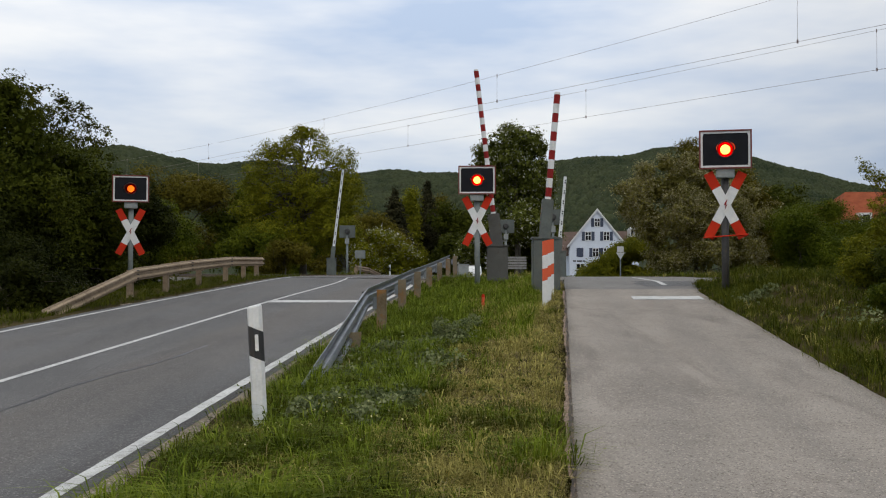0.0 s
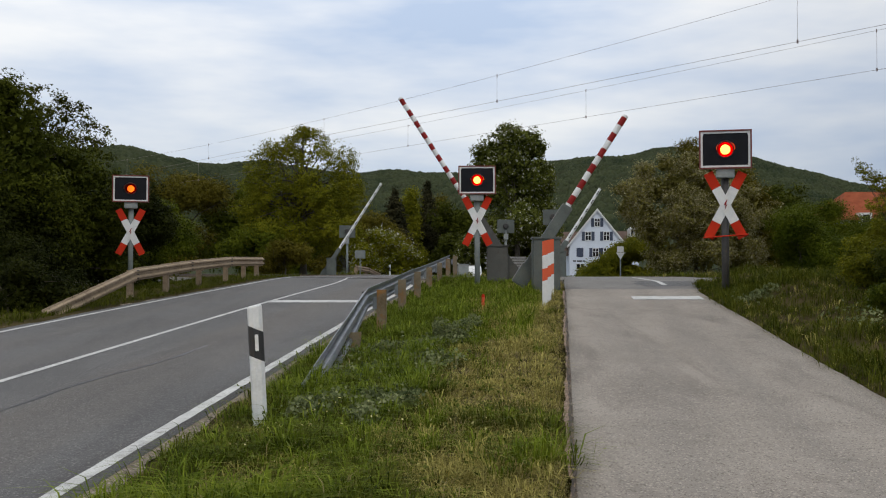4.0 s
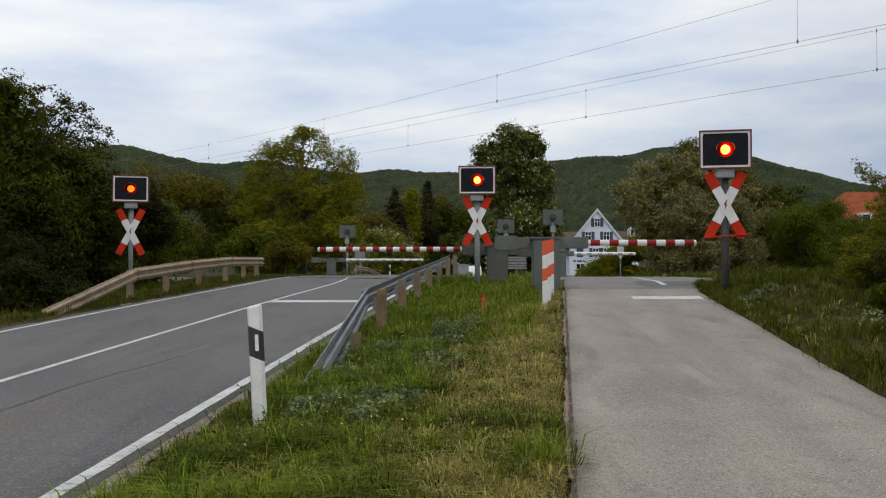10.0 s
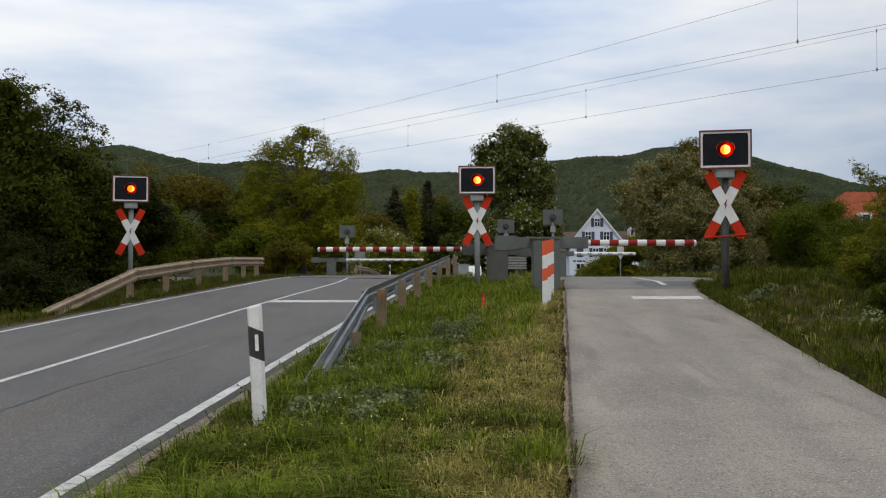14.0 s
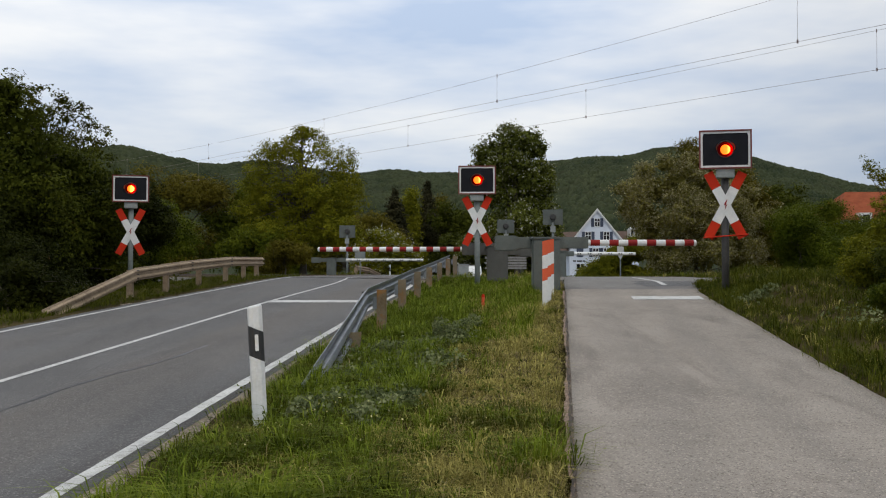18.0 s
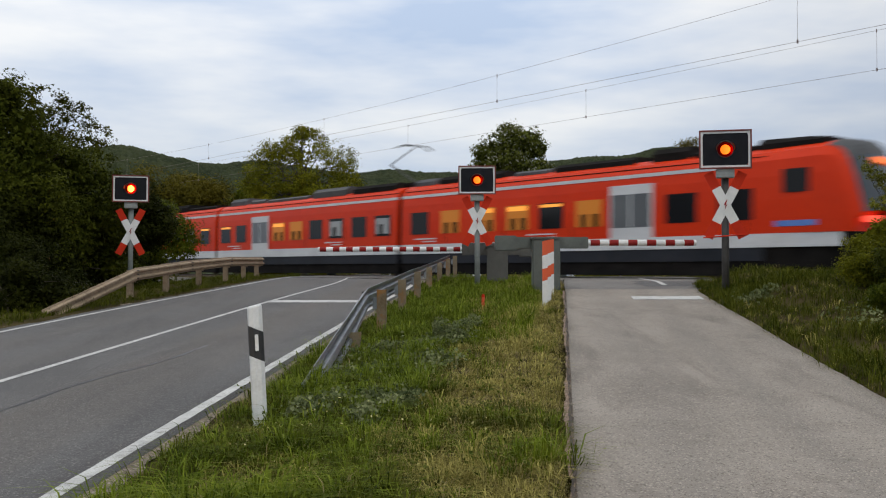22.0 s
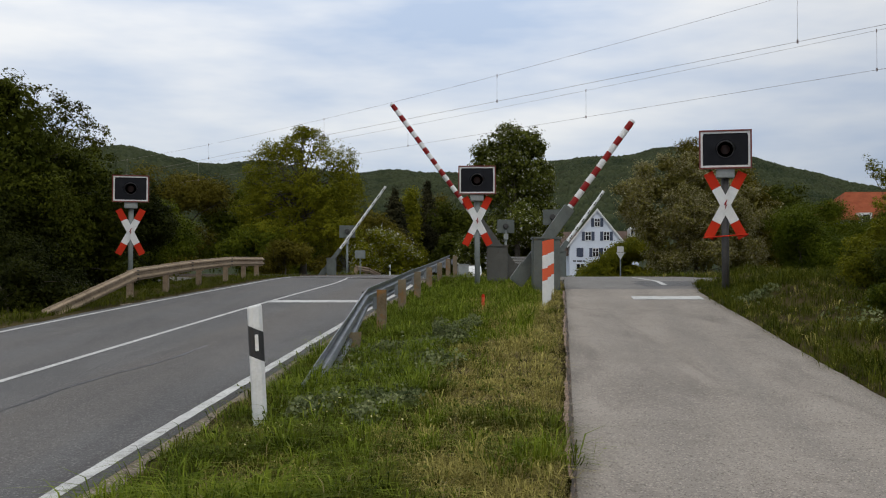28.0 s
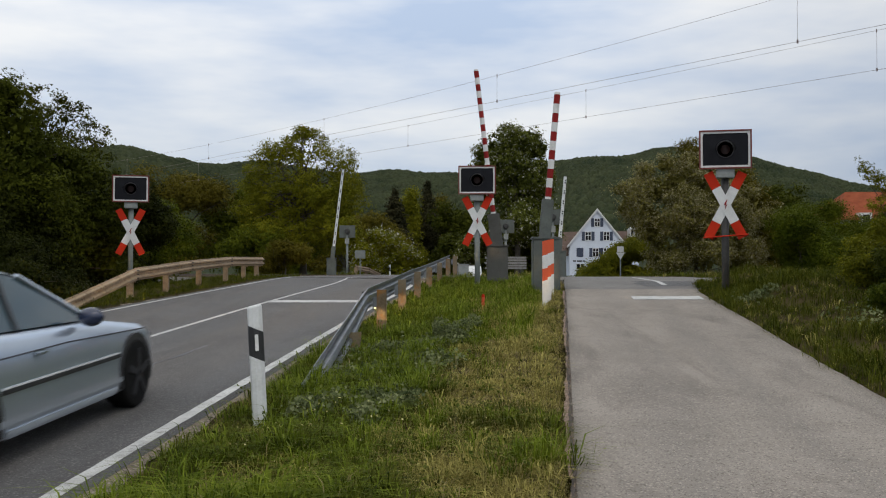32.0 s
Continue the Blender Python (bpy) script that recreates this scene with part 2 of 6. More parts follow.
    "shutter": surface("slate_shutter", (0.03, 0.042, 0.075), (0.05, 0.065, 0.105), 4, 0.7, 0.05, fine=30),
    "roof_tile": surface("red_roof_tile", (0.17, 0.042, 0.018), (0.28, 0.078, 0.034), 1.2, 0.9, 0.4, fine=6, dirt=(0.12, 0.05, 0.03), spots=0.5, spec=0.1),
    "brown_tile": surface("brown_roof_tile", (0.07, 0.045, 0.035), (0.13, 0.085, 0.065), 1.2, 0.9, 0.4, fine=6),
    "rail": surface("rail_steel", (0.1, 0.07, 0.05), (0.2, 0.15, 0.12), 4, 0.5, 0.1, metal=0.6, fine=30),
    "concrete": surface("concrete", (0.2, 0.195, 0.185), (0.34, 0.33, 0.31), 2, 0.9, 0.3, fine=30, dirt=(0.11, 0.105, 0.095), spots=0.6),
    "wire": surface("copper_wire", (0.18, 0.14, 0.13), (0.26, 0.21, 0.2), 5, 0.6, 0.0, metal=0.3, fine=30),
}


def lane_wear(m, slope, offset, width, marks, tint):
    """Wear that follows the lanes: bands over the distance from the axis, broken up by noise."""
    nt = m.node_tree
    b = nt.nodes["Principled BSDF"]
    old = b.inputs["Base Color"].links[0].from_socket
    co = nt.nodes.new("ShaderNodeTexCoord")
    sp = nt.nodes.new("ShaderNodeSeparateXYZ")
    nt.links.new(co.outputs["Object"], sp.inputs[0])
    la = nt.nodes.new("ShaderNodeMath")
    la.operation = "MULTIPLY_ADD"
    la.inputs[1].default_value = -slope
    nt.links.new(sp.outputs["Y"], la.inputs[0])
    nt.links.new(sp.outputs["X"], la.inputs[2])
    mp = nt.nodes.new("ShaderNodeMapping")
    mp.inputs["Scale"].default_value = (1.2, 0.25, 1)
    nt.links.new(co.outputs["Object"], mp.inputs["Vector"])
    ns = nt.nodes.new("ShaderNodeTexNoise")
    ns.inputs["Scale"].default_value, ns.inputs["Detail"].default_value = 1.0, 6
    nt.links.new(mp.outputs["Vector"], ns.inputs["Vector"])
    wob = nt.nodes.new("ShaderNodeMath")
    wob.operation = "MULTIPLY_ADD"
    wob.inputs[1].default_value = 0.9
    nt.links.new(ns.outputs["Fac"], wob.inputs[0])
    nt.links.new(la.outputs[0], wob.inputs[2])
    mr = nt.nodes.new("ShaderNodeMapRange")
    mr.inputs["From Min"].default_value, mr.inputs["From Max"].default_value = offset - width / 2 + 0.45, offset + width / 2 + 0.45
    nt.links.new(wob.outputs[0], mr.inputs["Value"])
    rp = nt.nodes.new("ShaderNodeValToRGB")
    rp.color_ramp.interpolation = "EASE"
    rp.color_ramp.elements[0].color = (0, 0, 0, 1)
    rp.color_ramp.elements[1].color = (0, 0, 0, 1)
    for at, v in marks:
        rp.color_ramp.elements.new(at).color = (v, v, v, 1)
    nt.links.new(mr.outputs["Result"], rp.inputs["Fac"])
    mx = nt.nodes.new("ShaderNodeMix")
    mx.data_type = "RGBA"
    mx.inputs[7].default_value = (*tint, 1)
    nt.links.new(rp.outputs["Color"], mx.inputs[0])
    nt.links.new(old, mx.inputs[6])
    nt.links.new(mx.outputs[2], b.inputs["Base Color"])


def aggregate(m, size, share, pale, stains=None):
    """Single stones that show in worn asphalt and, if given, long dark stains (colour, share, stretch along y)."""
    nt = m.node_tree
    b = nt.nodes["Principled BSDF"]
    co = nt.nodes.new("ShaderNodeTexCoord")
    def over(fac, colour):
        mx = nt.nodes.new("ShaderNodeMix")
        mx.data_type = "RGBA"
        mx.inputs[7].default_value = (*colour, 1)
        nt.links.new(fac, mx.inputs[0])
        nt.links.new(b.inputs["Base Color"].links[0].from_socket, mx.inputs[6])
        nt.links.new(mx.outputs[2], b.inputs["Base Color"])
    def ramp(value, lo, hi, top):
        mr = nt.nodes.new("ShaderNodeMapRange")
        for k, v in (("From Min", lo), ("From Max", hi), ("To Max", top)):
            mr.inputs[k].default_value = v
        nt.links.new(value, mr.inputs["Value"])
        return mr.outputs["Result"]
    if stains:
        colour, amount, turn, stretch, scale = stains
        mp = nt.nodes.new("ShaderNodeMapping")
        mp.inputs["Rotation"].default_value, mp.inputs["Scale"].default_value = (0, 0, radians(turn)), (1.0, stretch, 1)
        ns = nt.nodes.new("ShaderNodeTexNoise")
        ns.inputs["Scale"].default_value, ns.inputs["Detail"].default_value, ns.inputs["Distortion"].default_value = scale, 6, 1.2
        nt.links.new(co.outputs["Object"], mp.inputs["Vector"])
        nt.links.new(mp.outputs["Vector"], ns.inputs["Vector"])
        over(ramp(ns.outputs["Fac"], 0.52, 0.72, amount), colour)
    vo = nt.nodes.new("ShaderNodeTexVoronoi")
    vo.inputs["Scale"].default_value = 1 / size
    nt.links.new(co.outputs["Object"], vo.inputs["Vector"])
    sp = nt.nodes.new("ShaderNodeSeparateColor")
    nt.links.new(vo.outputs["Color"], sp.inputs[0])
    over(ramp(sp.outputs[0], 1 - share, 1 - share * 0.4, 0.75), pale)
    over(ramp(sp.outputs[1], 1 - share, 1 - share * 0.4, 0.6), [c * 0.22 for c in pale])


M["road"] = surface("road_asphalt", (0.055, 0.0545, 0.055), (0.116, 0.114, 0.113), 0.5, 0.85, 0.5, grain=0.8, fine=110, dirt=(0.064, 0.062, 0.06), spots=0.5, spec=0.5)
lane_wear(M["road"], 0.057, -5.35, 6.0, ((0.1, 0.0), (0.22, 0.4), (0.3, 0.1), (0.42, 0.35), (0.5, 0.0), (0.6, 0.15), (0.7, 0.75), (0.8, 0.55), (0.88, 0.1)), (0.105, 0.092, 0.079))
lane_wear(M["path"], 0.125, 1.4, 2.66, ((0.06, 0.0), (0.3, 0.35), (0.45, 0.05), (0.62, 0.45), (0.75, 0.1), (0.92, 0.3)), (0.17, 0.156, 0.14))
aggregate(M["path"], 0.011, 0.18, (0.4, 0.35, 0.3), ((0.15, 0.132, 0.115), 0.7, -9, 0.22, 1.6))
aggregate(M["road"], 0.012, 0.16, (0.19, 0.18, 0.17), ((0.05, 0.047, 0.046), 0.6, -4, 0.12, 1.3))
aggregate(M["gravel"], 0.022, 0.4, (0.33, 0.28, 0.22))
aggregate(M["earth"], 0.018, 0.35, (0.36, 0.26, 0.2))
M["deck"] = surface("crossing_asphalt", (0.125, 0.118, 0.108), (0.19, 0.178, 0.162), 0.8, 0.88, 0.4, fine=120, dirt=(0.06, 0.058, 0.055), spots=0.7)


# ---- building tools ----
def part(name, bm, material, parent, label="", smooth=False):
    """Links a bmesh as one mesh object under a thing or a part."""
    me = bpy.data.meshes.new(name)
    bm.to_mesh(me)
    bm.free()
    if smooth:
        me.shade_smooth()
    me.materials.append(M[material] if isinstance(material, str) else material)
    ob = new(name, me)
    ob.parent = parent
    if label:
        ob["label"] = label
    return ob


def sheet(name, verts, faces, material, parent=None, smooth=False):
    """One mesh object from arrays of corners and equal faces."""
    verts, faces = np.asarray(verts, dtype=np.float32), np.asarray(faces, dtype=np.int32)
    me = bpy.data.meshes.new(name)
    k = faces.shape[1]
    me.vertices.add(len(verts))
    me.vertices.foreach_set("co", verts.ravel())
    me.loops.add(faces.size)
    me.loops.foreach_set("vertex_index", faces.ravel())
    me.polygons.add(len(faces))
    me.polygons.foreach_set("loop_start", np.arange(0, faces.size, k, dtype=np.int32))
    me.update(calc_edges=True)
    if smooth:
        me.shade_smooth()
    me.materials.append(M[material])
    ob = new(name, me)
    ob.parent = parent
    return ob


def thing(name, m, label, category, group=""):
    ob = new(name)
    ob.empty_display_size = 0.3
    ob.matrix_basis = m
    return tagged(ob, label, category, group)


def box(bm, x0, x1, y0, y1, z0, z1, bevel=0.0, m=None):
    r = bmesh.ops.create_cube(bm, size=1.0)["verts"]
    for v in r:
        v.co = Vector(((x0 + x1) / 2 + v.co.x * (x1 - x0), (y0 + y1) / 2 + v.co.y * (y1 - y0), (z0 + z1) / 2 + v.co.z * (z1 - z0)))
    if bevel:
        es = list({e for v in r for e in v.link_edges})
        r = bmesh.ops.bevel(bm, geom=es, offset=bevel, segments=2, affect="EDGES")["verts"]
    if m is not None:
        bmesh.ops.transform(bm, matrix=m, verts=[v for v in r if v.is_valid])
    return bm


def tube(bm, pts, radii, seg=8, cap=True):
    """A tapered tube along points."""
    rings = []
    pts = [Vector(p) for p in pts]
    for i, p in enumerate(pts):
        d = (pts[min(i + 1, len(pts) - 1)] - pts[max(i - 1, 0)]).normalized()
        a = d.orthogonal().normalized() if abs(d.z) > 0.9 else d.cross(Vector((0, 0, 1))).normalized()
        b = d.cross(a)
        rings.append([bm.verts.new(p + (a * math.cos(6.28319 * k / seg) + b * math.sin(6.28319 * k / seg)) * radii[i]) for k in range(seg)])
    for r0, r1 in zip(rings, rings[1:]):
        for k in range(seg):
            bm.faces.new((r0[k], r0[(k + 1) % seg], r1[(k + 1) % seg], r1[k]))
    if cap:
        bm.faces.new(rings[0][::-1])
        bm.faces.new(rings[-1])
    return bm


def loft(bm, rings, cap=True, closed=True):
    """Skin over equal rings of points."""
    vs = [[bm.verts.new(p) for p in r] for r in rings]
    n = len(vs[0])
    for r0, r1 in zip(vs, vs[1:]):
        for k in range(n if closed else n - 1):
            bm.faces.new((r0[k], r0[(k + 1) % n], r1[(k + 1) % n], r1[k]))
    if cap and closed:
        bm.faces.new(vs[0][::-1])
        bm.faces.new(vs[-1])
    bmesh.ops.recalc_face_normals(bm, faces=bm.faces[:])
    return bm


def plate(bm, outline, y0, y1):
    """An upright plate: outline in x and z, thickness along y."""
    return loft(bm, [[(x, y0, z) for x, z in outline], [(x, y1, z) for x, z in outline]])


def B():
    return bmesh.new()


# ---- lie of the land ----
NX, NY = 0.768, 0.641      # normal of the railway line in plan
TRACKS = (20.6, 25.15)    # distances of the two track axes along that normal
TOP = 1.3                  # rail level


def smin(a, b, k):
    h = np.clip(0.5 + 0.5 * (b - a) / k, 0, 1)
    return b * (1 - h) + a * h - k * h * (1 - h)


def step(a, b, v):
    h = np.clip((v - a) / (b - a), 0, 1)
    return h * h * (3 - 2 * h)


def road_mid(y):
    """The road axis: straight at first, bending slightly to the right before the crossing."""
    return -5.35 + 0.057 * y + 0.014 * ((y - 22) + np.sqrt((y - 22) ** 2 + 9))


def path_left(y):
    return 0.068 + 0.1248 * y


def track_gap(x, y):
    return x * NX + y * NY


def road_z(x, y):
    d = track_gap(x, y)
    up = smin(np.maximum(0.038 * y, -1.2), TOP, 0.12)
    down = TOP - 0.045 * np.maximum(d - 29.5, 0)
    flush = np.clip((d - 15.5) / 2.9, 0, 1) ** 3 * (1 - step(27.5, 31.0, d))
    z = np.maximum(np.minimum(up, down), -1.3)
    return z * (1 - flush) + (TOP - 0.012) * flush


def path_z(x, y):
    d = track_gap(x, y)
    up = smin(np.maximum(0.0595 * y, -1.2), TOP, 0.12)
    down = TOP - 0.045 * np.maximum(d - 31.5, 0)
    return np.maximum(np.minimum(up, down), -1.3)


def land(x, y):
    """Height of the ground without its cuttings for road and path."""
    x, y = np.asarray(x, float), np.asarray(y, float)
    u = np.clip((x - road_mid(y) - 3.2) / np.maximum(path_left(y) - road_mid(y) - 3.2, 0.5), 0, 1)
    z = road_z(x, y) * (1 - u) + path_z(x, y) * u
    far = path_left(y) + 2.7
    z = z + (0.14 + 0.26 * step(11, 17, y)) * step(0.15, 1.6, x - far) * (1 - step(18, 22, track_gap(x, y)))
    z = z - 0.5 * step(4.5, 9.0, road_mid(y) - x)
    d = track_gap(x, y)
    bed = step(17.9, 19.2, d) * (1 - step(27.6, 30, d))
    return z * (1 - bed) + (TOP - 0.06) * bed


def ground_z(x, y):
    x, y = np.asarray(x, float), np.asarray(y, float)
    z = land(x, y)
    inroad = 1 - step(2.8, 2.88, np.abs(x - road_mid(y)))
    inpath = 1 - step(1.36, 1.5, np.abs(x - path_left(y) - 1.35))
    near = 1 - step(90, 110, y)
    z = z - 0.12 * np.maximum(inroad, inpath) * near
    bumps = 0.02 * np.sin(x * 3.1 + 1.3 * np.sin(y * 1.7)) * np.sin(y * 2.3 + np.sin(x * 1.9))
    return z + bumps * (1 - np.maximum(inroad, inpath))


# ---- ground, road, path, track ----
def axis(*spans):
    out = []
    for a, b, d in spans:
        out += list(np.arange(a, b, d))
    return np.array(out + [spans[-1][1]])


def grid(name, xs, ys, height, material):
    gx, gy = np.meshgrid(xs, ys)
    v = np.stack([gx, gy, height(gx, gy)], -1).reshape(-1, 3)
    n, k = len(ys), len(xs)
    i = (np.arange(n - 1)[:, None] * k + np.arange(k - 1)[None, :]).ravel()
    return sheet(name, v, np.stack([i, i + 1, i + k + 1, i + k], -1), material, smooth=True)


XS = axis((-3000, -300, 300), (-300, -60, 20), (-60, -14, 2), (-14, -9, 0.5), (-9, 9, 0.16), (9, 24, 0.5), (24, 60, 2), (60, 300, 20), (300, 3000, 300))
YS = axis((-1500, -200, 130), (-200, -20, 10), (-20, 2, 1), (2, 30, 0.3), (30, 60, 0.6), (60, 120, 4), (120, 400, 20), (400, 3600, 320))
ground = tagged(grid("ground", XS, YS, ground_z, "soil"), "meadow ground with short grass and bare soil", "ground", kind="structure")


def strip(name, left, right, y0, y1, dy, height, material, lift=0.0, cols=6, thick=0.0):
    """A strip along y between two edges given as functions of y, lying on a height."""
    ys = np.arange(y0, y1 + dy / 2, dy)
    t = np.linspace(0, 1, cols)
    gx = left(ys)[:, None] * (1 - t) + right(ys)[:, None] * t
    gy = np.repeat(ys[:, None], cols, 1)
    gz = height(gx, gy) + lift
    v = np.stack([gx, gy, gz], -1)
    if thick:
        lo = v[:, [0, -1]].copy()
        lo[:, :, 2] -= thick
        v = np.concatenate([lo[:, :1], v, lo[:, 1:]], 1)
    n, k = v.shape[:2]
    i = (np.arange(n - 1)[:, None] * k + np.arange(k - 1)[None, :]).ravel()
    return sheet(name, v.reshape(-1, 3), np.stack([i, i + 1, i + k + 1, i + k], -1), material, smooth=not thick)


def jag(y, f=1.0):
    return 0.009 * np.sin(y * 5.3 * f) + 0.008 * np.sin(y * 13.7 * f + 1) + 0.018 * np.sin(y * 1.3 * f + 2) + 0.006 * np.sin(y * 31 * f)


road = tagged(strip("road", lambda y: road_mid(y) - 2.95, lambda y: road_mid(y) + 2.79, -150, 100, 0.5, road_z, "road", cols=16, thick=0.1), "worn grey asphalt country road", "road", kind="structure")
shoulder_right = tagged(strip("shoulder", lambda y: road_mid(y) + 2.77, lambda y: road_mid(y) + 2.97 + jag(y) * 2.6, -40, 34, 0.1, road_z, "gravel", -0.008, cols=4), "gravelly road shoulder", "road shoulder", kind="structure")
shoulder_left = tagged(strip("shoulder", lambda y: road_mid(y) - 3.12 + jag(y), lambda y: road_mid(y) - 2.93, -40, 40, 0.1, road_z, "gravel", -0.012, cols=4), "gravelly road shoulder", "road shoulder", kind="structure")
path = tagged(strip("path", lambda y: path_left(y) + 0.4 * jag(y, 0.7), lambda y: path_left(y) + 2.7 + 0.55 * jag(y + 40, 0.8) + 1.5 * step(19, 27, y), -60, 19.8, 0.12, path_z, "path", cols=14, thick=0.1), "light grey worn asphalt foot and cycle path", "path", kind="structure")

tagged(strip("crossing_approach", lambda y: path_left(y) + 0.4 * jag(y, 0.7), lambda y: path_left(y) + 2.7 + 0.55 * jag(y + 40, 0.8) + 1.9 * step(19, 25, y), 19.8, 37.0, 0.12, path_z, "deck", cols=10, thick=0.1), "darker patched asphalt at the crossing", "path", kind="structure")
tagged(strip("path_border", lambda y: path_left(y) - 0.035 + 0.8 * jag(y, 0.9), lambda y: path_left(y) + 0.02, 3, 19.5, 0.08, path_z, "earth", 0.0, cols=3), "strip of reddish bare earth along the path", "path border", kind="structure")
tagged(strip("path_edge", lambda y: path_left(y) - 0.012 + 0.4 * jag(y, 2.3), lambda y: path_left(y) + 0.004 + 0.4 * jag(y, 0.7) + 0.5 * jag(y, 3.1), 3, 19.5, 0.05, path_z, "dark_edge", 0.004, cols=3), "thin dark jagged line along the left path edge", "path edge", kind="structure")
seam = tagged(strip("tar_seam", lambda y: road_mid(y) + 0.1 + 0.085 * y + 0.05 * np.sin(y * 1.7), lambda y: road_mid(y) + 0.115 + 0.085 * y + 0.05 * np.sin(y * 1.7) + 0.03 * np.abs(np.sin(y * 2.9)), 4.0, 13.5, 0.1, road_z, "black", 0.003, cols=2), "dark tar seam in the asphalt", "road marking", kind="structure")


tagged(strip("asphalt_patch", lambda y: 4.3 + 0.12 * (y - 20.6) + jag(y * 3) * 4, lambda y: 5.75 + 0.17 * (y - 20.6) + jag(y * 2) * 5, 20.6, 23.2, 0.1, path_z, "road", 0.004, cols=6), "dark mended patch in the asphalt", "asphalt patch", kind="structure")


def line_z(x, y):
    """Road level for painted lines, flush with the decks over the tracks."""
    d = track_gap(x, y)
    return np.where((d > 18.0) & (d < 27.8), TOP, road_z(x, y))


def stripe(name, off, w, y0, y1):
    return tagged(strip(name, lambda y: road_mid(y) + off - w / 2 + 0.004 * np.sin(y * 9), lambda y: road_mid(y) + off + w / 2 + 0.004 * np.sin(y * 7), y0, y1, 0.25, line_z, "line", 0.005, cols=3), "worn white painted road line", "road marking", kind="structure")


stripe("edge_line", 2.64, 0.115, -100, 36)
stripe("edge_line", -2.66, 0.1, -100, 42)
stripe("centre_line", 0.0, 0.095, -100, 44)
tagged(strip("stop_line", lambda y: road_mid(y) + 0.06, lambda y: road_mid(y) + 2.56, 21.8, 22.55, 0.12, road_z, "line", 0.006, cols=6), "white painted stop line on the road", "road marking", kind="structure")
tagged(strip("stop_line", lambda y: path_left(y) + 1.25, lambda y: path_left(y) + 2.55, 17.4, 18.1, 0.1, path_z, "line", 0.006, cols=5), "white painted stop line on the path", "road marking", kind="structure")
tagged(strip("edge_line", lambda y: 4.76 + 0.143 * (y - 20.5), lambda y: 4.88 + 0.143 * (y - 20.5), 21.0, 33.6, 0.25, path_z, "line", 0.006, cols=2), "slanting white line across the crossing", "road marking", kind="structure")


def on_track(c, along, z=0.0):
    """A place beside the line: distance c along its normal, metres along it to the north-west."""
    return Vector((c * NX - along * NY, c * NY + along * NX, z))


def track(c):
    t = thing("railway_track", Matrix(), "railway track with brown rails on ballast", "railway track", "tracks")
    for side in (-0.75, 0.75):
        bm = B()
        prof = [(-0.065, -0.16), (0.065, -0.16), (0.012, -0.12), (0.012, -0.04), (0.035, -0.03), (0.035, 0), (-0.035, 0), (-0.035, -0.03), (-0.012, -0.04), (-0.012, -0.12)]
        loft(bm, [[on_track(c + side + a, s, TOP + b) for a, b in prof] for s in (-1100, -60, -20, 40, 120, 700)])
        part("rail", bm, "rail", t)
    return t


for c in TRACKS:
    track(c)
gv = []
for s in np.concatenate([np.arange(-1100, -60, 40.0), np.arange(-60, 140, 1.0), np.arange(140, 700, 40)]):
    gv += [on_track(a, s, z + random.uniform(-0.015, 0.015)) for a, z in ((17.2, TOP - 0.5), (18.6, TOP - 0.1), (20.6, TOP - 0.07), (23, TOP - 0.1), (25.15, TOP - 0.07), (27.4, TOP - 0.1), (28.8, TOP - 0.6))]
n = len(gv) // 7
i = (np.arange(n - 1)[:, None] * 7 + np.arange(6)[None, :]).ravel()
tagged(sheet("ballast", [tuple(v) for v in gv], np.stack([i, i + 1, i + 8, i + 7], -1), "ballast"), "brown-grey track ballast", "ballast", kind="structure")
# crossing decks between the rails
for k, (s0, s1) in enumerate(((25.0, 35.0), (18.0, 25.5))):
    deck = thing("crossing_deck", Matrix(), "dark asphalt deck between the rails", "crossing deck", "crossing decks")
    for c, spans in zip(TRACKS, (((-2.3, -0.83), (-0.67, 0.67), (0.83, 2.27)), ((-2.27, -0.83), (-0.67, 0.67), (0.83, 2.4)))):
        for a, b in spans:
            bm = B()
            loft(bm, [[on_track(c + a, s, TOP - 0.2), on_track(c + b, s, TOP - 0.2), on_track(c + b, s, TOP - 0.002), on_track(c + a, s, TOP - 0.002)] for s in (s0, s1)])
            part("deck_panel", bm, "road" if k == 0 else "deck", deck)


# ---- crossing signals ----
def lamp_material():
    """A lens drum that is bright on one side, dull on the next and dark on the last; turning it imitates the blinking.
    """
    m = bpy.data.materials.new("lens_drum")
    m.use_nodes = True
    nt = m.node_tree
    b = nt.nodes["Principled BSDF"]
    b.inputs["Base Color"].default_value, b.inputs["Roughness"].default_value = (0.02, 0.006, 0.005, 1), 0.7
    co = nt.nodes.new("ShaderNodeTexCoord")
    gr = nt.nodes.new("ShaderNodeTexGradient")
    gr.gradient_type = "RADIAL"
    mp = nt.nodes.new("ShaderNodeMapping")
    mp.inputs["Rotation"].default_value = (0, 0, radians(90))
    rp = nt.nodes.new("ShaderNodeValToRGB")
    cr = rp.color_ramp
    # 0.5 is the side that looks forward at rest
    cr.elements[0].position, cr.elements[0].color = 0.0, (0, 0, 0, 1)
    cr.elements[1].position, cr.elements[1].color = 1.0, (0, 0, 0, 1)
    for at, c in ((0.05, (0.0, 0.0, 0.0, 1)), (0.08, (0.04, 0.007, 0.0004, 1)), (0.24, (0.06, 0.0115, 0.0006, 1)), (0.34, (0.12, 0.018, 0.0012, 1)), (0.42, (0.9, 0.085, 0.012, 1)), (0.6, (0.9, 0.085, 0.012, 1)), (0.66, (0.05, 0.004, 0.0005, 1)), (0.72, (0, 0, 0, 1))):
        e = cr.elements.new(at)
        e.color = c
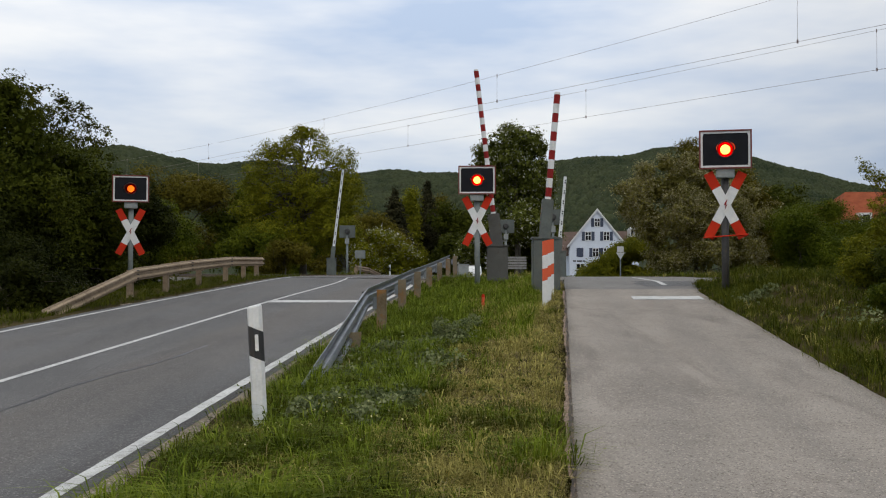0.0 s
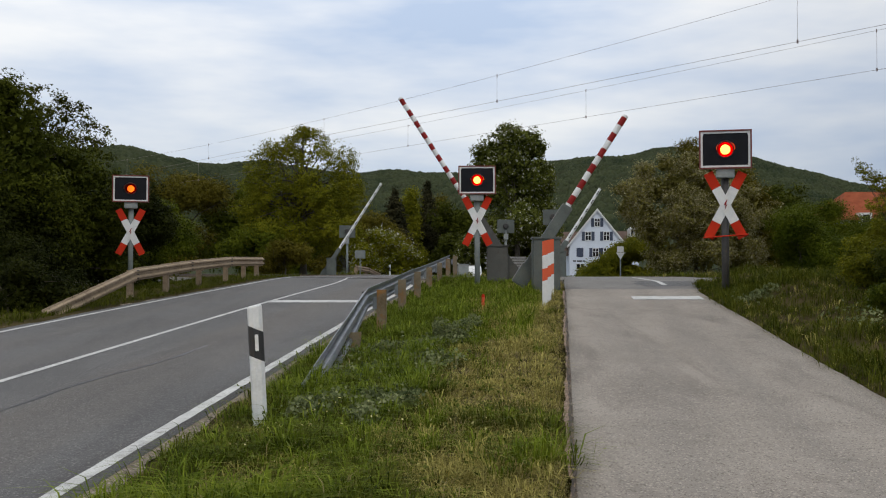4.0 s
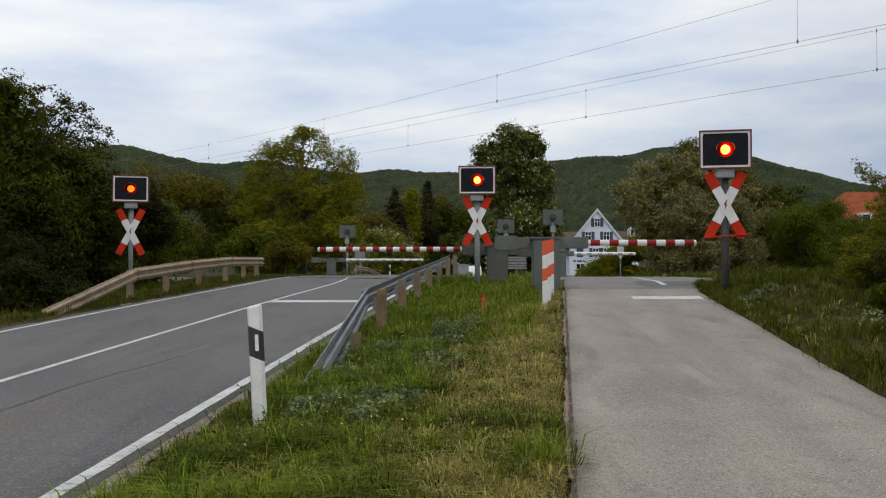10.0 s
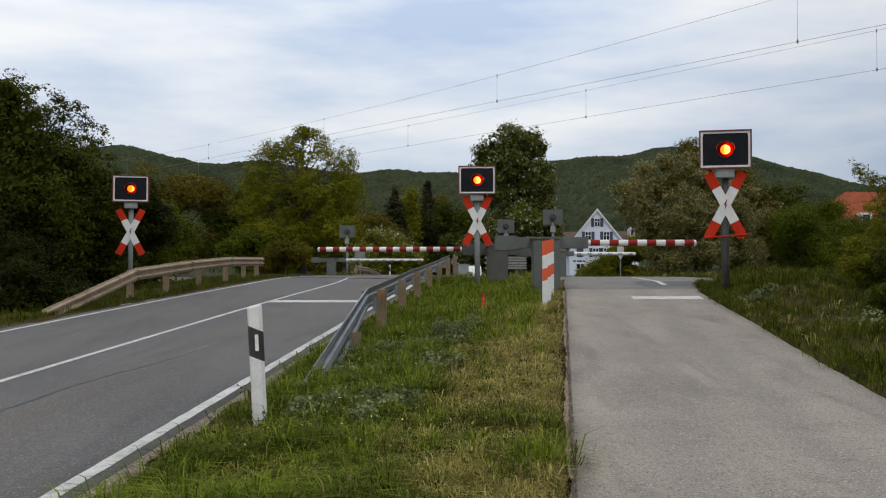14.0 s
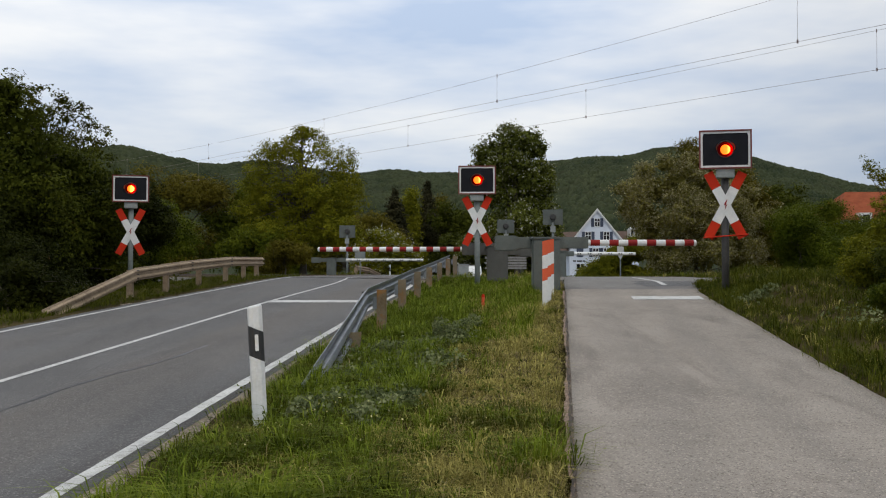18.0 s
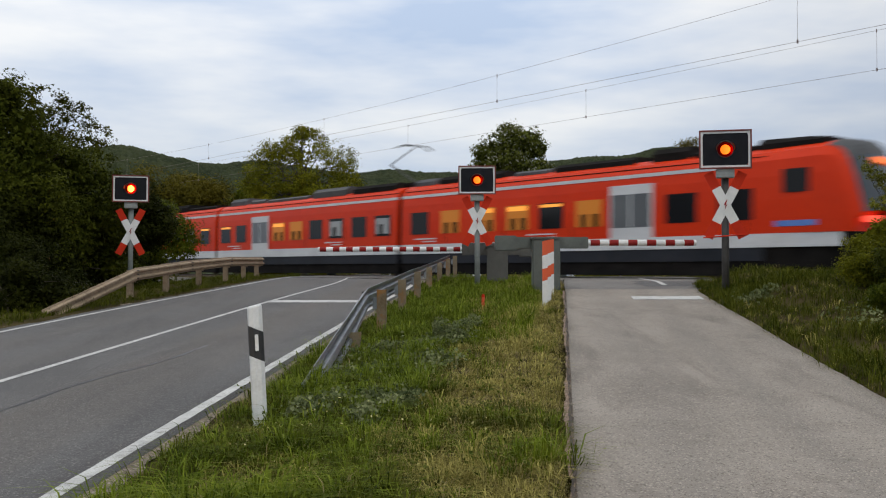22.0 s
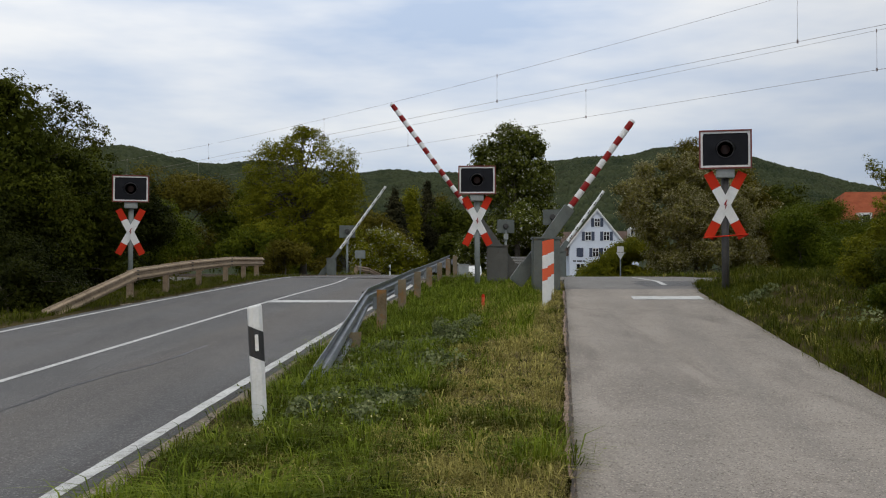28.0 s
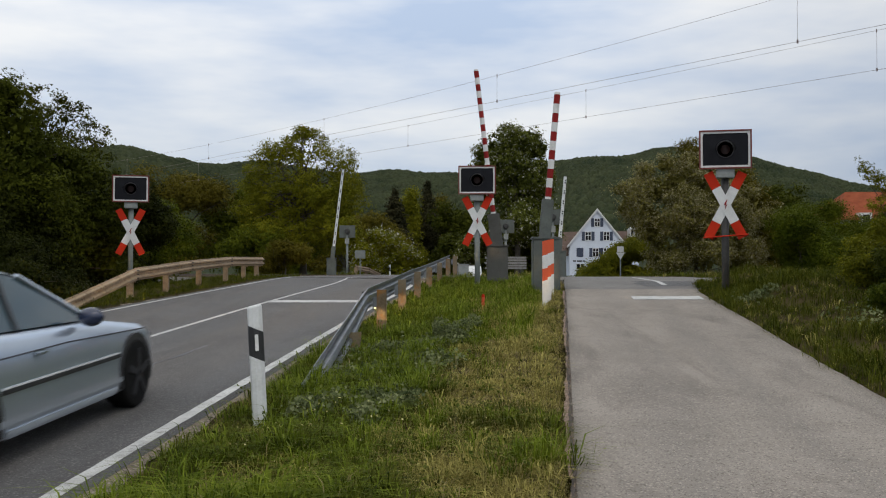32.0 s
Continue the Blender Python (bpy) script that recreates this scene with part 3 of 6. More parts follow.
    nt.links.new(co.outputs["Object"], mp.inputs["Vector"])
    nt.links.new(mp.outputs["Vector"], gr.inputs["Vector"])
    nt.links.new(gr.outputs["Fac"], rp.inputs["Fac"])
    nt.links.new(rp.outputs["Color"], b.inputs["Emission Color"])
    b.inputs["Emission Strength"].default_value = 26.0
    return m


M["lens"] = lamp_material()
M["post_grey"] = surface("post_grey_green", (0.13, 0.15, 0.145), (0.2, 0.22, 0.21), 3, 0.6, 0.05, fine=40, dirt=(0.08, 0.085, 0.08), spots=0.5)
M["rim_red"] = surface("dark_red_rim", (0.1, 0.013, 0.009), (0.18, 0.025, 0.015), 5, 0.5, 0.02, fine=40)
M["lens_rim"] = surface("red_lens_rim", (0.03, 0.002, 0.001), (0.05, 0.003, 0.0015), 8, 0.5, 0.0, fine=40, spec=0.1)
LAMPS = []


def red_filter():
    m = bpy.data.materials.new("red_halo_filter")
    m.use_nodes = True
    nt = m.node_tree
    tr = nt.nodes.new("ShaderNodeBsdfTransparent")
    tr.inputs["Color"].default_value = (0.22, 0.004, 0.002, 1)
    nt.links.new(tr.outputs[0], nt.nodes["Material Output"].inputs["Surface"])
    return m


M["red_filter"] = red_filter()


def signal(name, m, label, bar=False, drop=0.0):
    """A crossing light over a crossbuck on a post; it faces -y."""
    t = thing(name, m, label, "crossing signal", "crossing signals")
    part("post", tube(B(), [(0, 0.13, -0.6), (0, 0.13, 2.3)], [0.07, 0.07], 14), "dark_metal" if bar else "post_grey", t, smooth=True)
    bm = B()
    box(bm, -0.17, 0.17, -0.02, 0.16, 2.18, 2.36, 0.015)
    part("junction_box", bm, "pale_grey", t)
    w, h, z0 = 0.485, 0.372, 2.722
    bm = B()
    for x0, x1, za, zb in ((-w, w, h - 0.026, h), (-w, w, -h, 0.026 - h), (-w, 0.026 - w, 0.026 - h, h - 0.026), (w - 0.026, w, 0.026 - h, h - 0.026)):
        box(bm, x0, x1, -0.06, 0.03, z0 + za, z0 + zb)
    part("board_rim", bm, "rim_red", t, "red painted rim")
    w, h = 0.457, 0.344
    bm = B()
    for x0, x1, za, zb in ((-w, w, h - 0.036, h), (-w, w, -h, 0.036 - h), (-w, 0.036 - w, 0.036 - h, h - 0.036), (w - 0.036, w, 0.036 - h, h - 0.036)):
        box(bm, x0, x1, -0.045, 0.02, z0 + za, z0 + zb)
    part("board_border", bm, "white", t, "white reflective border")
    # board with a round hole
    w, h = 0.422, 0.309
    k = 48
    rect, ring = [], []
    for q in range(k):
        a = 2 * math.pi * q / k
        c, s = math.cos(a), math.sin(a)
        f = min(w / max(abs(c), 1e-6), h / max(abs(s), 1e-6))
        rect.append((c * f, s * f))
        ring.append((c * 0.15, s * 0.15))
    bm = B()
    loft(bm, [[(x, -0.03, z0 + z) for x, z in rect], [(x, -0.03, z0 + z) for x, z in ring], [(x, 0.02, z0 + z) for x, z in ring], [(x, 0.02, z0 + z) for x, z in rect]], cap=False)
    part("board", bm, "board", t, "black background board")
    bm = B()
    loft(bm, [[(x * f, y, z0 + z * f) for x, z in ring] for f, y in ((0.96, 0.01), (0.97, -0.034), (1.02, -0.036), (1.08, -0.034), (1.08, -0.031))], cap=False)
    part("lens_rim", bm, "black", t, "black lens rim", smooth=True)
    # added red-tinted ring: imitates the halo round the bright core
    bm = B()
    loft(bm, [[(x * f, y, z0 + z * f) for x, z in ring] for f, y in ((0.62, -0.012), (0.99, -0.012), (0.99, -0.006), (0.62, -0.006))], cap=False)
    part("halo_ring", bm, "red_filter", t, "added red ring that imitates the halo round the lamp")
    # hood round the lens
    bm = B()
    arc = [radians(a) for a in range(-6, 187, 12)]
    peak = lambda r, y, drop: [(math.cos(a) * r, y - 0.05 * max(0, math.sin(a)), z0 + math.sin(a) * (r - drop)) for a in arc]
    loft(bm, [peak(0.168, -0.03, 0.0), peak(0.172, -0.1, 0.015), peak(0.18, -0.17, 0.04)], cap=False, closed=False)
    loft(bm, [peak(0.174, -0.17, 0.04), peak(0.166, -0.1, 0.015), peak(0.162, -0.03, 0.0)], cap=False, closed=False)
    part("hood", bm, "black", t, smooth=True)
    bm = B()
    loft(bm, [[(x * 0.26, y, z0 + z * 0.24) for x, z in ((-1, -1), (1, -1), (1, 1), (-1, 1))] for y in (0.02, 0.52)])
    bmesh.ops.delete(bm, geom=[f for f in bm.faces if all(abs(v.co.y - 0.02) < 1e-4 for v in f.verts)], context="FACES")
    part("lamp_housing", bm, "pale_grey", t)
    # added drum: its brightness steps, turned past the opening, stand for the blinking
    lamp = part("lens_drum", tube(B(), [(0, 0, -0.165), (0, 0, 0.165)], [0.2, 0.2], 40), "lens", t, "turning drum with the lamp's brightness steps in its colour", smooth=False)
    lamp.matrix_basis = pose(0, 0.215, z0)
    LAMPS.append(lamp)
    # crossbuck
    for sgn in (-1, 1):
        ax = Vector((0.31 * sgn, 0, 0.6)).normalized()
        nx = Vector((ax.z, 0, -ax.x))
        def seg(a, b, y0, y1, wd):
            q = [ax * a - nx * wd, ax * a + nx * wd, ax * b + nx * wd, ax * b - nx * wd]
            return plate(B(), [(p.x, p.z + 1.655 - drop) for p in q], y0, y1)
        yo = 0.02 + 0.014 * (sgn > 0)
        arm = part("crossbuck_arm", seg(-0.37, 0.37, yo, yo + 0.012, 0.09), "white", t, "white reflective arm")
        for a, b in ((-0.7, -0.372), (0.372, 0.7)):
            part("red_tip", seg(a, b, yo, yo + 0.012, 0.09), "red", arm, "red reflective end")
    bm = B()
    plate(bm, [(x, z - drop) for x, z in ((0.02, 1.76), (-0.035, 1.655), (0.0, 1.66), (-0.012, 1.57), (0.035, 1.665), (0.004, 1.66), (0.035, 1.76))], 0.005, 0.016)
    part("lightning_mark", bm, "barrier_red", t, "red lightning arrow for overhead line")
    if bar:
        bm = B()
        tube(bm, [(-0.42, 0.0, 1.03), (0.42, 0.0, 1.09)], [0.014, 0.014], 8)
        part("cross_rod", bm, "red", t, "thin red rod under the cross")
    return t


signal("crossing_signal", pose(5.42, 18.2, 1.17, 0, 0.0, -13), "crossing light and red-white crossbuck beside the path", True)
signal("crossing_signal", pose(0.9, 24.7, 1.19, 0, -0.3, 0), "crossing light and red-white crossbuck between road and path")
signal("crossing_signal", pose(-8.67, 26.3, 1.1, 0, 0.3, 12), "crossing light and red-white crossbuck behind the guardrail", drop=0.13)


def signal_back(x, y, z, size, rz):
    t = thing("crossing_signal", pose(x, y, z, 0, 0, rz), "grey-green back of a crossing light facing the far side", "crossing signal", "crossing signals from behind")
    part("post", tube(B(), [(0, 0, -0.5), (0, 0, 2.5)], [0.06, 0.06], 12), "post_grey", t, smooth=True)
    bm = B()
    box(bm, -size / 2, size / 2, -0.04, 0.02, 2.35, 2.35 + size * 0.78, 0.01)
    part("board", bm, "green_grey", t)
    part("lamp_housing", tube(B(), [(0, -0.04, 2.35 + size * 0.4), (0, -0.2, 2.35 + size * 0.4)], [0.15, 0.12], 16), "dark_metal", t, "round lamp housing", smooth=False)
    bm = B()
    box(bm, -0.12, 0.12, -0.14, -0.05, 2.0, 2.3, 0.01)
    part("junction_box", bm, "pale_grey", t)
    return t


signal_back((614.5 - 784) / 31, 1681 / 31, 1.6 + (476 - 472) / 31 - 0.7, 0.9, 0)
signal_back((895 - 784) / 33, 1681 / 33, 1.6 + 52 / 33 - 2.0, 0.92, 4)
signal_back((978.5 - 784) / 38, 1681 / 38, 1.6 + 76 / 38 - 2.3, 0.92, -4)

# ---- barriers ----
BOOMS = []


def barrier(x, y, z, rz, length, root, ground, front, label, group, tail=1.0, beam=0.1, paint="green_grey"):
    """A drive with a boom that points along its own x at the height z."""
    t = thing("barrier", pose(x, y, ground, 0, 0, rz), label, "barrier", group)
    h = z - ground
    k = 1.0 if front else 0.8
    side = -0.3 * (1 if abs(rz) < 90 else -1)
    bm = B()
    box(bm, -0.28 * k, 0.28 * k, side - 0.2, side + 0.2, -0.5, h + 0.05, 0.02)
    part("drive_cabinet", bm, paint, t, "grey-green drive cabinet")
    bm = B()
    box(bm, -0.31 * k, 0.31 * k, side - 0.22, side + 0.22, h + 0.052, h + 0.11, 0.02)
    part("cabinet_lid", bm, paint, t)
    part("pivot_shaft", tube(B(), [(0, side, h), (0, 0.14, h)], [0.07, 0.07], 14), "dark_metal", t)
    boom = part("boom", box(B(), -tail, root, -0.085, 0.085, -beam, beam, 0.012), paint, t, "grey-green root beam of the boom")
    boom.matrix_basis = pose(0, 0, h)
    bm = B()
    box(bm, -tail - 0.04, -tail + 0.42, -0.11, 0.11, -beam - 0.05, beam + 0.03, 0.02)
    part("counterweight", bm, paint, boom)
    if front:
        nb = 2 * round((length - root) / 0.4 - 0.5) + 1
        d = (length - root - 0.11) / nb
        part("white_collar", tube(B(), [(root, 0, 0), (root + 0.05, 0, 0)], [0.066, 0.066], 14), "white", boom)
        for i in range(nb):
            a = root + 0.05 + i * d
            part("red_band" if i % 2 == 0 else "white_band", tube(B(), [(a, 0, 0), (a + d, 0, 0)], [0.066, 0.066], 14), "barrier_red" if i % 2 == 0 else "white", boom, smooth=False)
        part("white_tip", tube(B(), [(length - 0.06, 0, 0), (length - 0.02, 0, 0), (length, 0, 0)], [0.066, 0.064, 0.048], 14), "white", boom)
    else:
        part("pole", tube(B(), [(root, 0, 0), (length, 0, 0)], [0.07, 0.06], 12), "white", boom, "white boom seen from behind", smooth=False)
        nb = int((length - root) / 0.4)
        for i in range(nb):
            for dd in (0.08, 0.17):
                a = root + (i + 0.2) * (length - root) / nb + dd
                bm = B()
                box(bm, a - 0.028, a + 0.028, -0.078, 0.078, -0.03, 0.02)
                part("rivet_plate", bm, "dark_metal", boom)
    BOOMS.append((boom, h))
    return t


barrier(1.49, 25.9, 2.14, 175.5, 4.97, 0.97, 1.0, True, "barrier with red-white striped boom across the road", "barriers", 1.0, 0.165, "brown_grey")
barrier(2.13, 20.0, 2.15, 0, 3.2, 0.92, 1.1, True, "barrier with red-white striped boom across the path", "barriers", 1.0, 0.12)
barrier(-5.6, 48.0, 2.05, 0, 4.6, 0.7, 1.1, False, "barrier with white boom on the far side of the road", "far barriers")
barrier(4.55, 37.4, 2.2, 2, 3.05, 0.6, 1.1, False, "barrier with white boom on the far side of the path", "far barriers", 0.5)


# ---- guardrails ----
def rail_profile():
    return [(0.0, 0.155), (0.012, 0.155), (0.02, 0.12), (0.075, 0.095), (0.075, 0.06), (0.015, 0.03), (0.015, -0.03), (0.075, -0.06), (0.075, -0.095), (0.02, -0.12), (0.012, -0.155), (0.0, -0.155), (0.006, -0.115), (0.06, -0.09), (0.06, -0.065), (0.0, -0.035), (0.0, 0.035), (0.06, 0.065), (0.06, 0.09), (0.006, 0.115)]


def guardrail(name, label, material, post_material, pts, posts, face, group, twist=0):
    """pts: points of the rail's axis; face: +1 when the waves look to +x."""
    t = thing(name, Matrix(), label, "guardrail", group)
    prof = rail_profile()
    for i, (a, b) in enumerate(zip(pts, pts[1:])):
        bm = B()
        rings = []
        for k in range(7 if twist and i == 0 else 2):
            u = k / (6 if twist and i == 0 else 1)
            th = radians(twist) * (1 - u) if i == 0 else 0.0
            p = Vector(a).lerp(Vector(b), u)
            rings.append([(p.x + face * (q * math.cos(th) + r * math.sin(th)), p.y, p.z + r * math.cos(th) - q * math.sin(th)) for q, r in prof])
        loft(bm, rings)
        beam = part("beam", bm, material, t)
        for zz in (-0.09, 0.0, 0.09):
            for o in (0.0, 0.06):
                part("bolt", tube(B(), [(b[0] + face * 0.06, b[1] - o, b[2] + zz), (b[0] + face * 0.095, b[1] - o, b[2] + zz)], [0.015, 0.015], 6), "dark_metal", beam)
    for x, y, top in posts:
        zb = float(ground_z(x, y)) - 0.3
        bm = B()
        c = [(-0.075, -0.05), (0.075, -0.05), (0.075, 0.05), (0.06, 0.05), (0.06, -0.036), (-0.06, -0.036), (-0.06, 0.05), (-0.075, 0.05)]
        loft(bm, [[(x + q, y + r, z) for q, r in c] for z in (zb, top)])
        post = part("post", bm, post_material, t)
        bm = B()
        box(bm, x + min(0, face * 0.14), x + max(0, face * 0.14), y - 0.03, y + 0.03, top - 0.3, top - 0.12)
        part("spacer", bm, material, post)
    return t


# posts along the rail: place and height of the top
rail_posts = [(-0.96, 14.9, 1.275), (-0.78, 18.1, 1.4), (-0.58, 21.6, 1.54), (-0.365, 25.2, 1.65), (-0.1, 28.4, 1.79), (0.165, 31.1, 1.93), (0.42, 33.4, 2.06)]
guardrail("guardrail", "galvanised steel guardrail with rust-stained posts beside the road", "zinc", "post",
          [(-1.28, 9.2, 0.36), (-1.145, 14.6, 1.15)] + [(x - 0.17, y, z - 0.13) for x, y, z in rail_posts[1:]],
          rail_posts + [(-1.14, 12.35, 0.78)], -1, "guardrails", 32)
lx = lambda y: -8.72 + 0.057 * y
lt = lambda y: float(road_z(lx(y), y)) + 0.58
guardrail("guardrail", "weathered beige steel guardrail with sloping end", "beige", "beige",
          [(lx(18.2), 18.2, 0.66), (lx(22.9), 22.9, 1.47)] + [(lx(y), y, z) for y, z in ((27, 1.69), (31, 1.84), (35.3, 1.88))],
          [(lx(y) - 0.2, y, z + 0.1) for y, z in ((23.1, 1.47), (25.6, 1.62), (28.4, 1.74), (31.2, 1.84), (33.4, 1.86), (35.2, 1.88))], 1, "guardrails")
guardrail("guardrail", "beige guardrail beyond the crossing", "beige", "beige",
          [((628 - 784) / 30, 1681 / 30, 1.6 + 2 / 30), ((652 - 784) / 28.5, 1681 / 28.5, 1.6 - 2 / 30), ((672 - 784) / 27, 1681 / 27, 1.6 - 12 / 27)],
          [((632 - 784) / 30 - 0.1, 1681 / 30, 1.7), ((650 - 784) / 28.5 - 0.1, 1681 / 28.5, 1.6)], 1, "guardrails")


# ---- posts beside road and path ----
def delineator(m, tall, label):
    t = thing("delineator_post", m, label, "delineator", "delineators")
    sec = [(x * 0.86, y * 0.86) for x, y in ((-0.07, 0.015), (-0.06, -0.03), (-0.02, -0.045), (0.035, -0.038), (0.07, 0.0), (0.066, 0.05), (0.0, 0.07), (-0.062, 0.05))]
    def zone(za, zb, slant, grow):
        return loft(B(), [[(x * grow, y * grow, z + (x * slant if z not in (-0.4,) else 0)) for x, y in sec] for z in (za, zb)])
    bm = B()
    loft(bm, [[(x, y, z) for x, y in sec] for z in (-0.4, 0.5)] + [[(x, y, 0.975 + 0.12 * x) for x, y in sec]] + [[(x * 0.86, y * 0.86, 0.99 + 0.12 * x) for x, y in sec]])
    body = part("body", bm, "white", t, "white hollow plastic body")
    part("black_band", zone(0.555, 0.8, -0.5, 1.03), "black", t, "slanted black band")
    bm = B()
    box(bm, -0.012, 0.016, -0.058, -0.036, 0.62, 0.755, 0.004)
    part("reflector", bm, "reflector", t, "upright white reflector")
    return t


delineator(pose(-1.50, 7.83, 0.31, 0, -3.0, 14), 1.0, "white delineator post with slanted black band on the verge")
delineator(pose((690 - 784) / 26, 1681 / 26, 0.9, 0, 0, 20), 1.0, "small white delineator post beyond the crossing")


def marker_board(m):
    t = thing("marker_post", m, "red-white striped marker board on the path edge", "marker post", "marker posts")
    H, w = 1.13, 0.045
    cuts = [(-0.3, 0.44, "white"), (0.44, 0.65, "orange_red"), (0.65, 0.88, "white"), (0.88, 1.13, "orange_red")]
    for i, (a, b, mt) in enumerate(cuts):
        sa = 0.012 if i else 0
        sb = 0.012 if i < 3 else 0.01
        bm = B()
        plate(bm, [(-w, a - sa), (w, a + sa), (w, b + sb), (-w, b - sb)], -0.02, 0.02)
        part("red_field" if mt != "white" else "white_field", bm, mt, t)
    return t


for x, y, z in ((1.77, 16.5, 0.98), (1.955, 17.6, 1.03), (2.135, 18.7, 1.07), (2.3, 19.7, 1.1)):
    marker_board(pose(x, y, z - 0.02, 0, 0, random.uniform(-8, 8)))

stake = thing("survey_stake", pose((855 - 784) / 101, 1681 / 101, 1.6 - 64 / 101), "short orange-red stake in the grass", "stake")
part("peg", tube(B(), [(0, 0, -0.2), (0, 0, 0.14)], [0.03, 0.028], 8), "orange_red", stake)
part("cap", tube(B(), [(0, 0, 0.14), (0, 0, 0.19)], [0.034, 0.02], 8), "red", stake)


# ---- overhead line ----
def overhead(c, drops, contact, low, sag):
    t = thing("overhead_line", Matrix(), "thin overhead contact line with droppers", "overhead line", "overhead lines")
    def carrier(s):
        return TOP + low + sag * ((s - 37) / 25) ** 2
    p1 = [on_track(c, s, TOP + contact) for s in range(-60, 141, 4)]
    part("contact_wire", tube(B(), p1, [0.005] * len(p1), 5), "wire", t)
    p2 = [on_track(c, s, carrier(s)) for s in range(-16, 91, 3)]
    part("messenger_wire", tube(B(), p2, [0.0042] * len(p2), 5), "wire", t)
    for s in drops:
        zc, zm = TOP + contact, carrier(s)
        bm = tube(B(), [on_track(c, s, zc), on_track(c, s, zm)], [0.004, 0.004], 5)
        tube(bm, [on_track(c, s, zc - 0.04), on_track(c, s, zc + 0.05)], [0.022, 0.022], 6)
        tube(bm, [on_track(c, s, zm - 0.05), on_track(c, s, zm + 0.04)], [0.016, 0.016], 6)
        part("dropper", bm, "wire", t)


overhead(TRACKS[0], [1.5, 11.7, 22, 32.1, 42.3, 52.5, 63], 5.63, 6.27, 0.5)
overhead(TRACKS[1], [1.8, 12, 22.3, 32.5, 42.7, 53, 63], 5.63, 6.5, 0.19)


# ---- train ----
def train():
    t = thing("train", Matrix(), "red three-car electric commuter train with light grey doors", "train")
    half = [(0.0, 3.76), (0.55, 3.75), (0.95, 3.69), (1.22, 3.54), (1.37, 3.3), (1.43, 2.85), (1.46, 2.2), (1.46, 1.28)]
    red = half + [(-y, z) for y, z in half[::-1][:-1]]
    lower = lambda z0, z1, w: [(w, z0), (w, z1), (-w, z1), (-w, z0)]
    le, lm = 19.5, 16.8
    tot = 2 * le + lm
    x0 = tot / 2
    spans = [(x0 - le, x0 - 3.0, 1), (x0 - le - lm + 0.35, x0 - le - 0.35, 0), (-x0 + 3.0, -x0 + le, -1)]
    def shell(xa, xb, ring):
        return loft(B(), [[(x, y, z) for y, z in ring] for x in (xa, xb)])
    for xa, xb, end in spans:
        body = part("car_body", shell(xa, xb, red), "train_red", t, "glossy red car body")
        part("lower_band", shell(xa, xb, lower(0.9, 1.278, 1.465)), "train_white", body, "light grey lower band")
        part("skirt", shell(xa, xb, lower(0.52, 0.898, 1.44)), "train_skirt", body, "dark grey skirt")
        for sy in (-1, 1):
            bm = B()
            box(bm, xa if end != -1 else xa + 1.0, xb if end != 1 else xb - 3.0, sy * 1.375 - 0.03, sy * 1.375 + 0.03, 3.16, 3.27)
            part("roof_stripe", bm, "train_white", body)
            bm = B()
            box(bm, xa, xb, sy * 1.295 - 0.012, sy * 1.295 + 0.012, 3.425, 3.45)
            part("roof_seam", bm, "train_under", body)
            if end == 1:
                bm = B()
                box(bm, xb - 2.9, xb - 0.2, sy * 1.375 - 0.03, sy * 1.375 + 0.03, 3.16, 3.27)
                part("class_stripe", bm, "yellow", body, "yellow stripe over the first windows")
            for q in np.arange(xa + 0.5, xb, 3.3):
                part("panel_seam", box(B(), q, q + 0.025, sy * 1.455, sy * 1.4635, 1.29, 2.2), "train_under", body)
        # near-black box: underframe and, in its colour, the shadow under the train
        bm = B()
        box(bm, xa, xb, -1.38, 1.38, 0.1, 0.52)
        part("underframe_shade", bm, "train_under", body)
        # roof gear
        rng = random.Random(5 + end)
        x = xa + 0.6
        while x < xb - 0.9:
            L = rng.uniform(1.2, 4.2)
            hgt = rng.choice((0.12, 0.18, 0.24, 0.32))
            bm = B()
            w = rng.uniform(0.98, 1.12)
            ends = (x, min(x + L, xb - 0.3))
            loft(bm, [[(q, -w, 3.6), (q, -w, 3.68 + hgt * 0.6), (q, -w * 0.8, 3.72 + hgt), (q, w * 0.8, 3.72 + hgt), (q, w, 3.68 + hgt * 0.6), (q, w, 3.6)] for q in ends])
            part("roof_unit", bm, rng.choice(("train_roof", "dark_metal", "train_under", "train_under", "train_roof", "train_under")), body)
            x += L + rng.uniform(0.1, 0.8)
    # windows and doors, distances from each nose
    ends_w = (3.85, 5.7, 9.35, 11.05, 12.7, 14.45, 16.4, 18.3)
    mids_w = (1.3, 3.0, 6.85, 8.5, 10.25, 11.95, 13.75, 15.5)
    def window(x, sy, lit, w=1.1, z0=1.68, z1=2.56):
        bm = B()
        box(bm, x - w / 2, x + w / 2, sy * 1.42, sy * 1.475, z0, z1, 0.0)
        wd = part("window", bm, "amber" if lit in (1, 3) else "glass", t, "window into the warmly lit cabin" if lit in (1, 3) else "dark window with a painted pale view through" if lit == 4 else "dark tinted window")
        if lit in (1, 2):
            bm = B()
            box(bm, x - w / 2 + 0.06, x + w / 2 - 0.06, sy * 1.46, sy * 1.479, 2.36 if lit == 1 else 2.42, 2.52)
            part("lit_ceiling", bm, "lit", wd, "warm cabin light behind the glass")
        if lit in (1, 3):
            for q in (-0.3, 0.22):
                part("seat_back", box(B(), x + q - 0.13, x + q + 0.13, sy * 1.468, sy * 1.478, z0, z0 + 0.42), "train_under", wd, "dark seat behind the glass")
        # opaque pale panel: daylight through the car is painted on the glass
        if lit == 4:
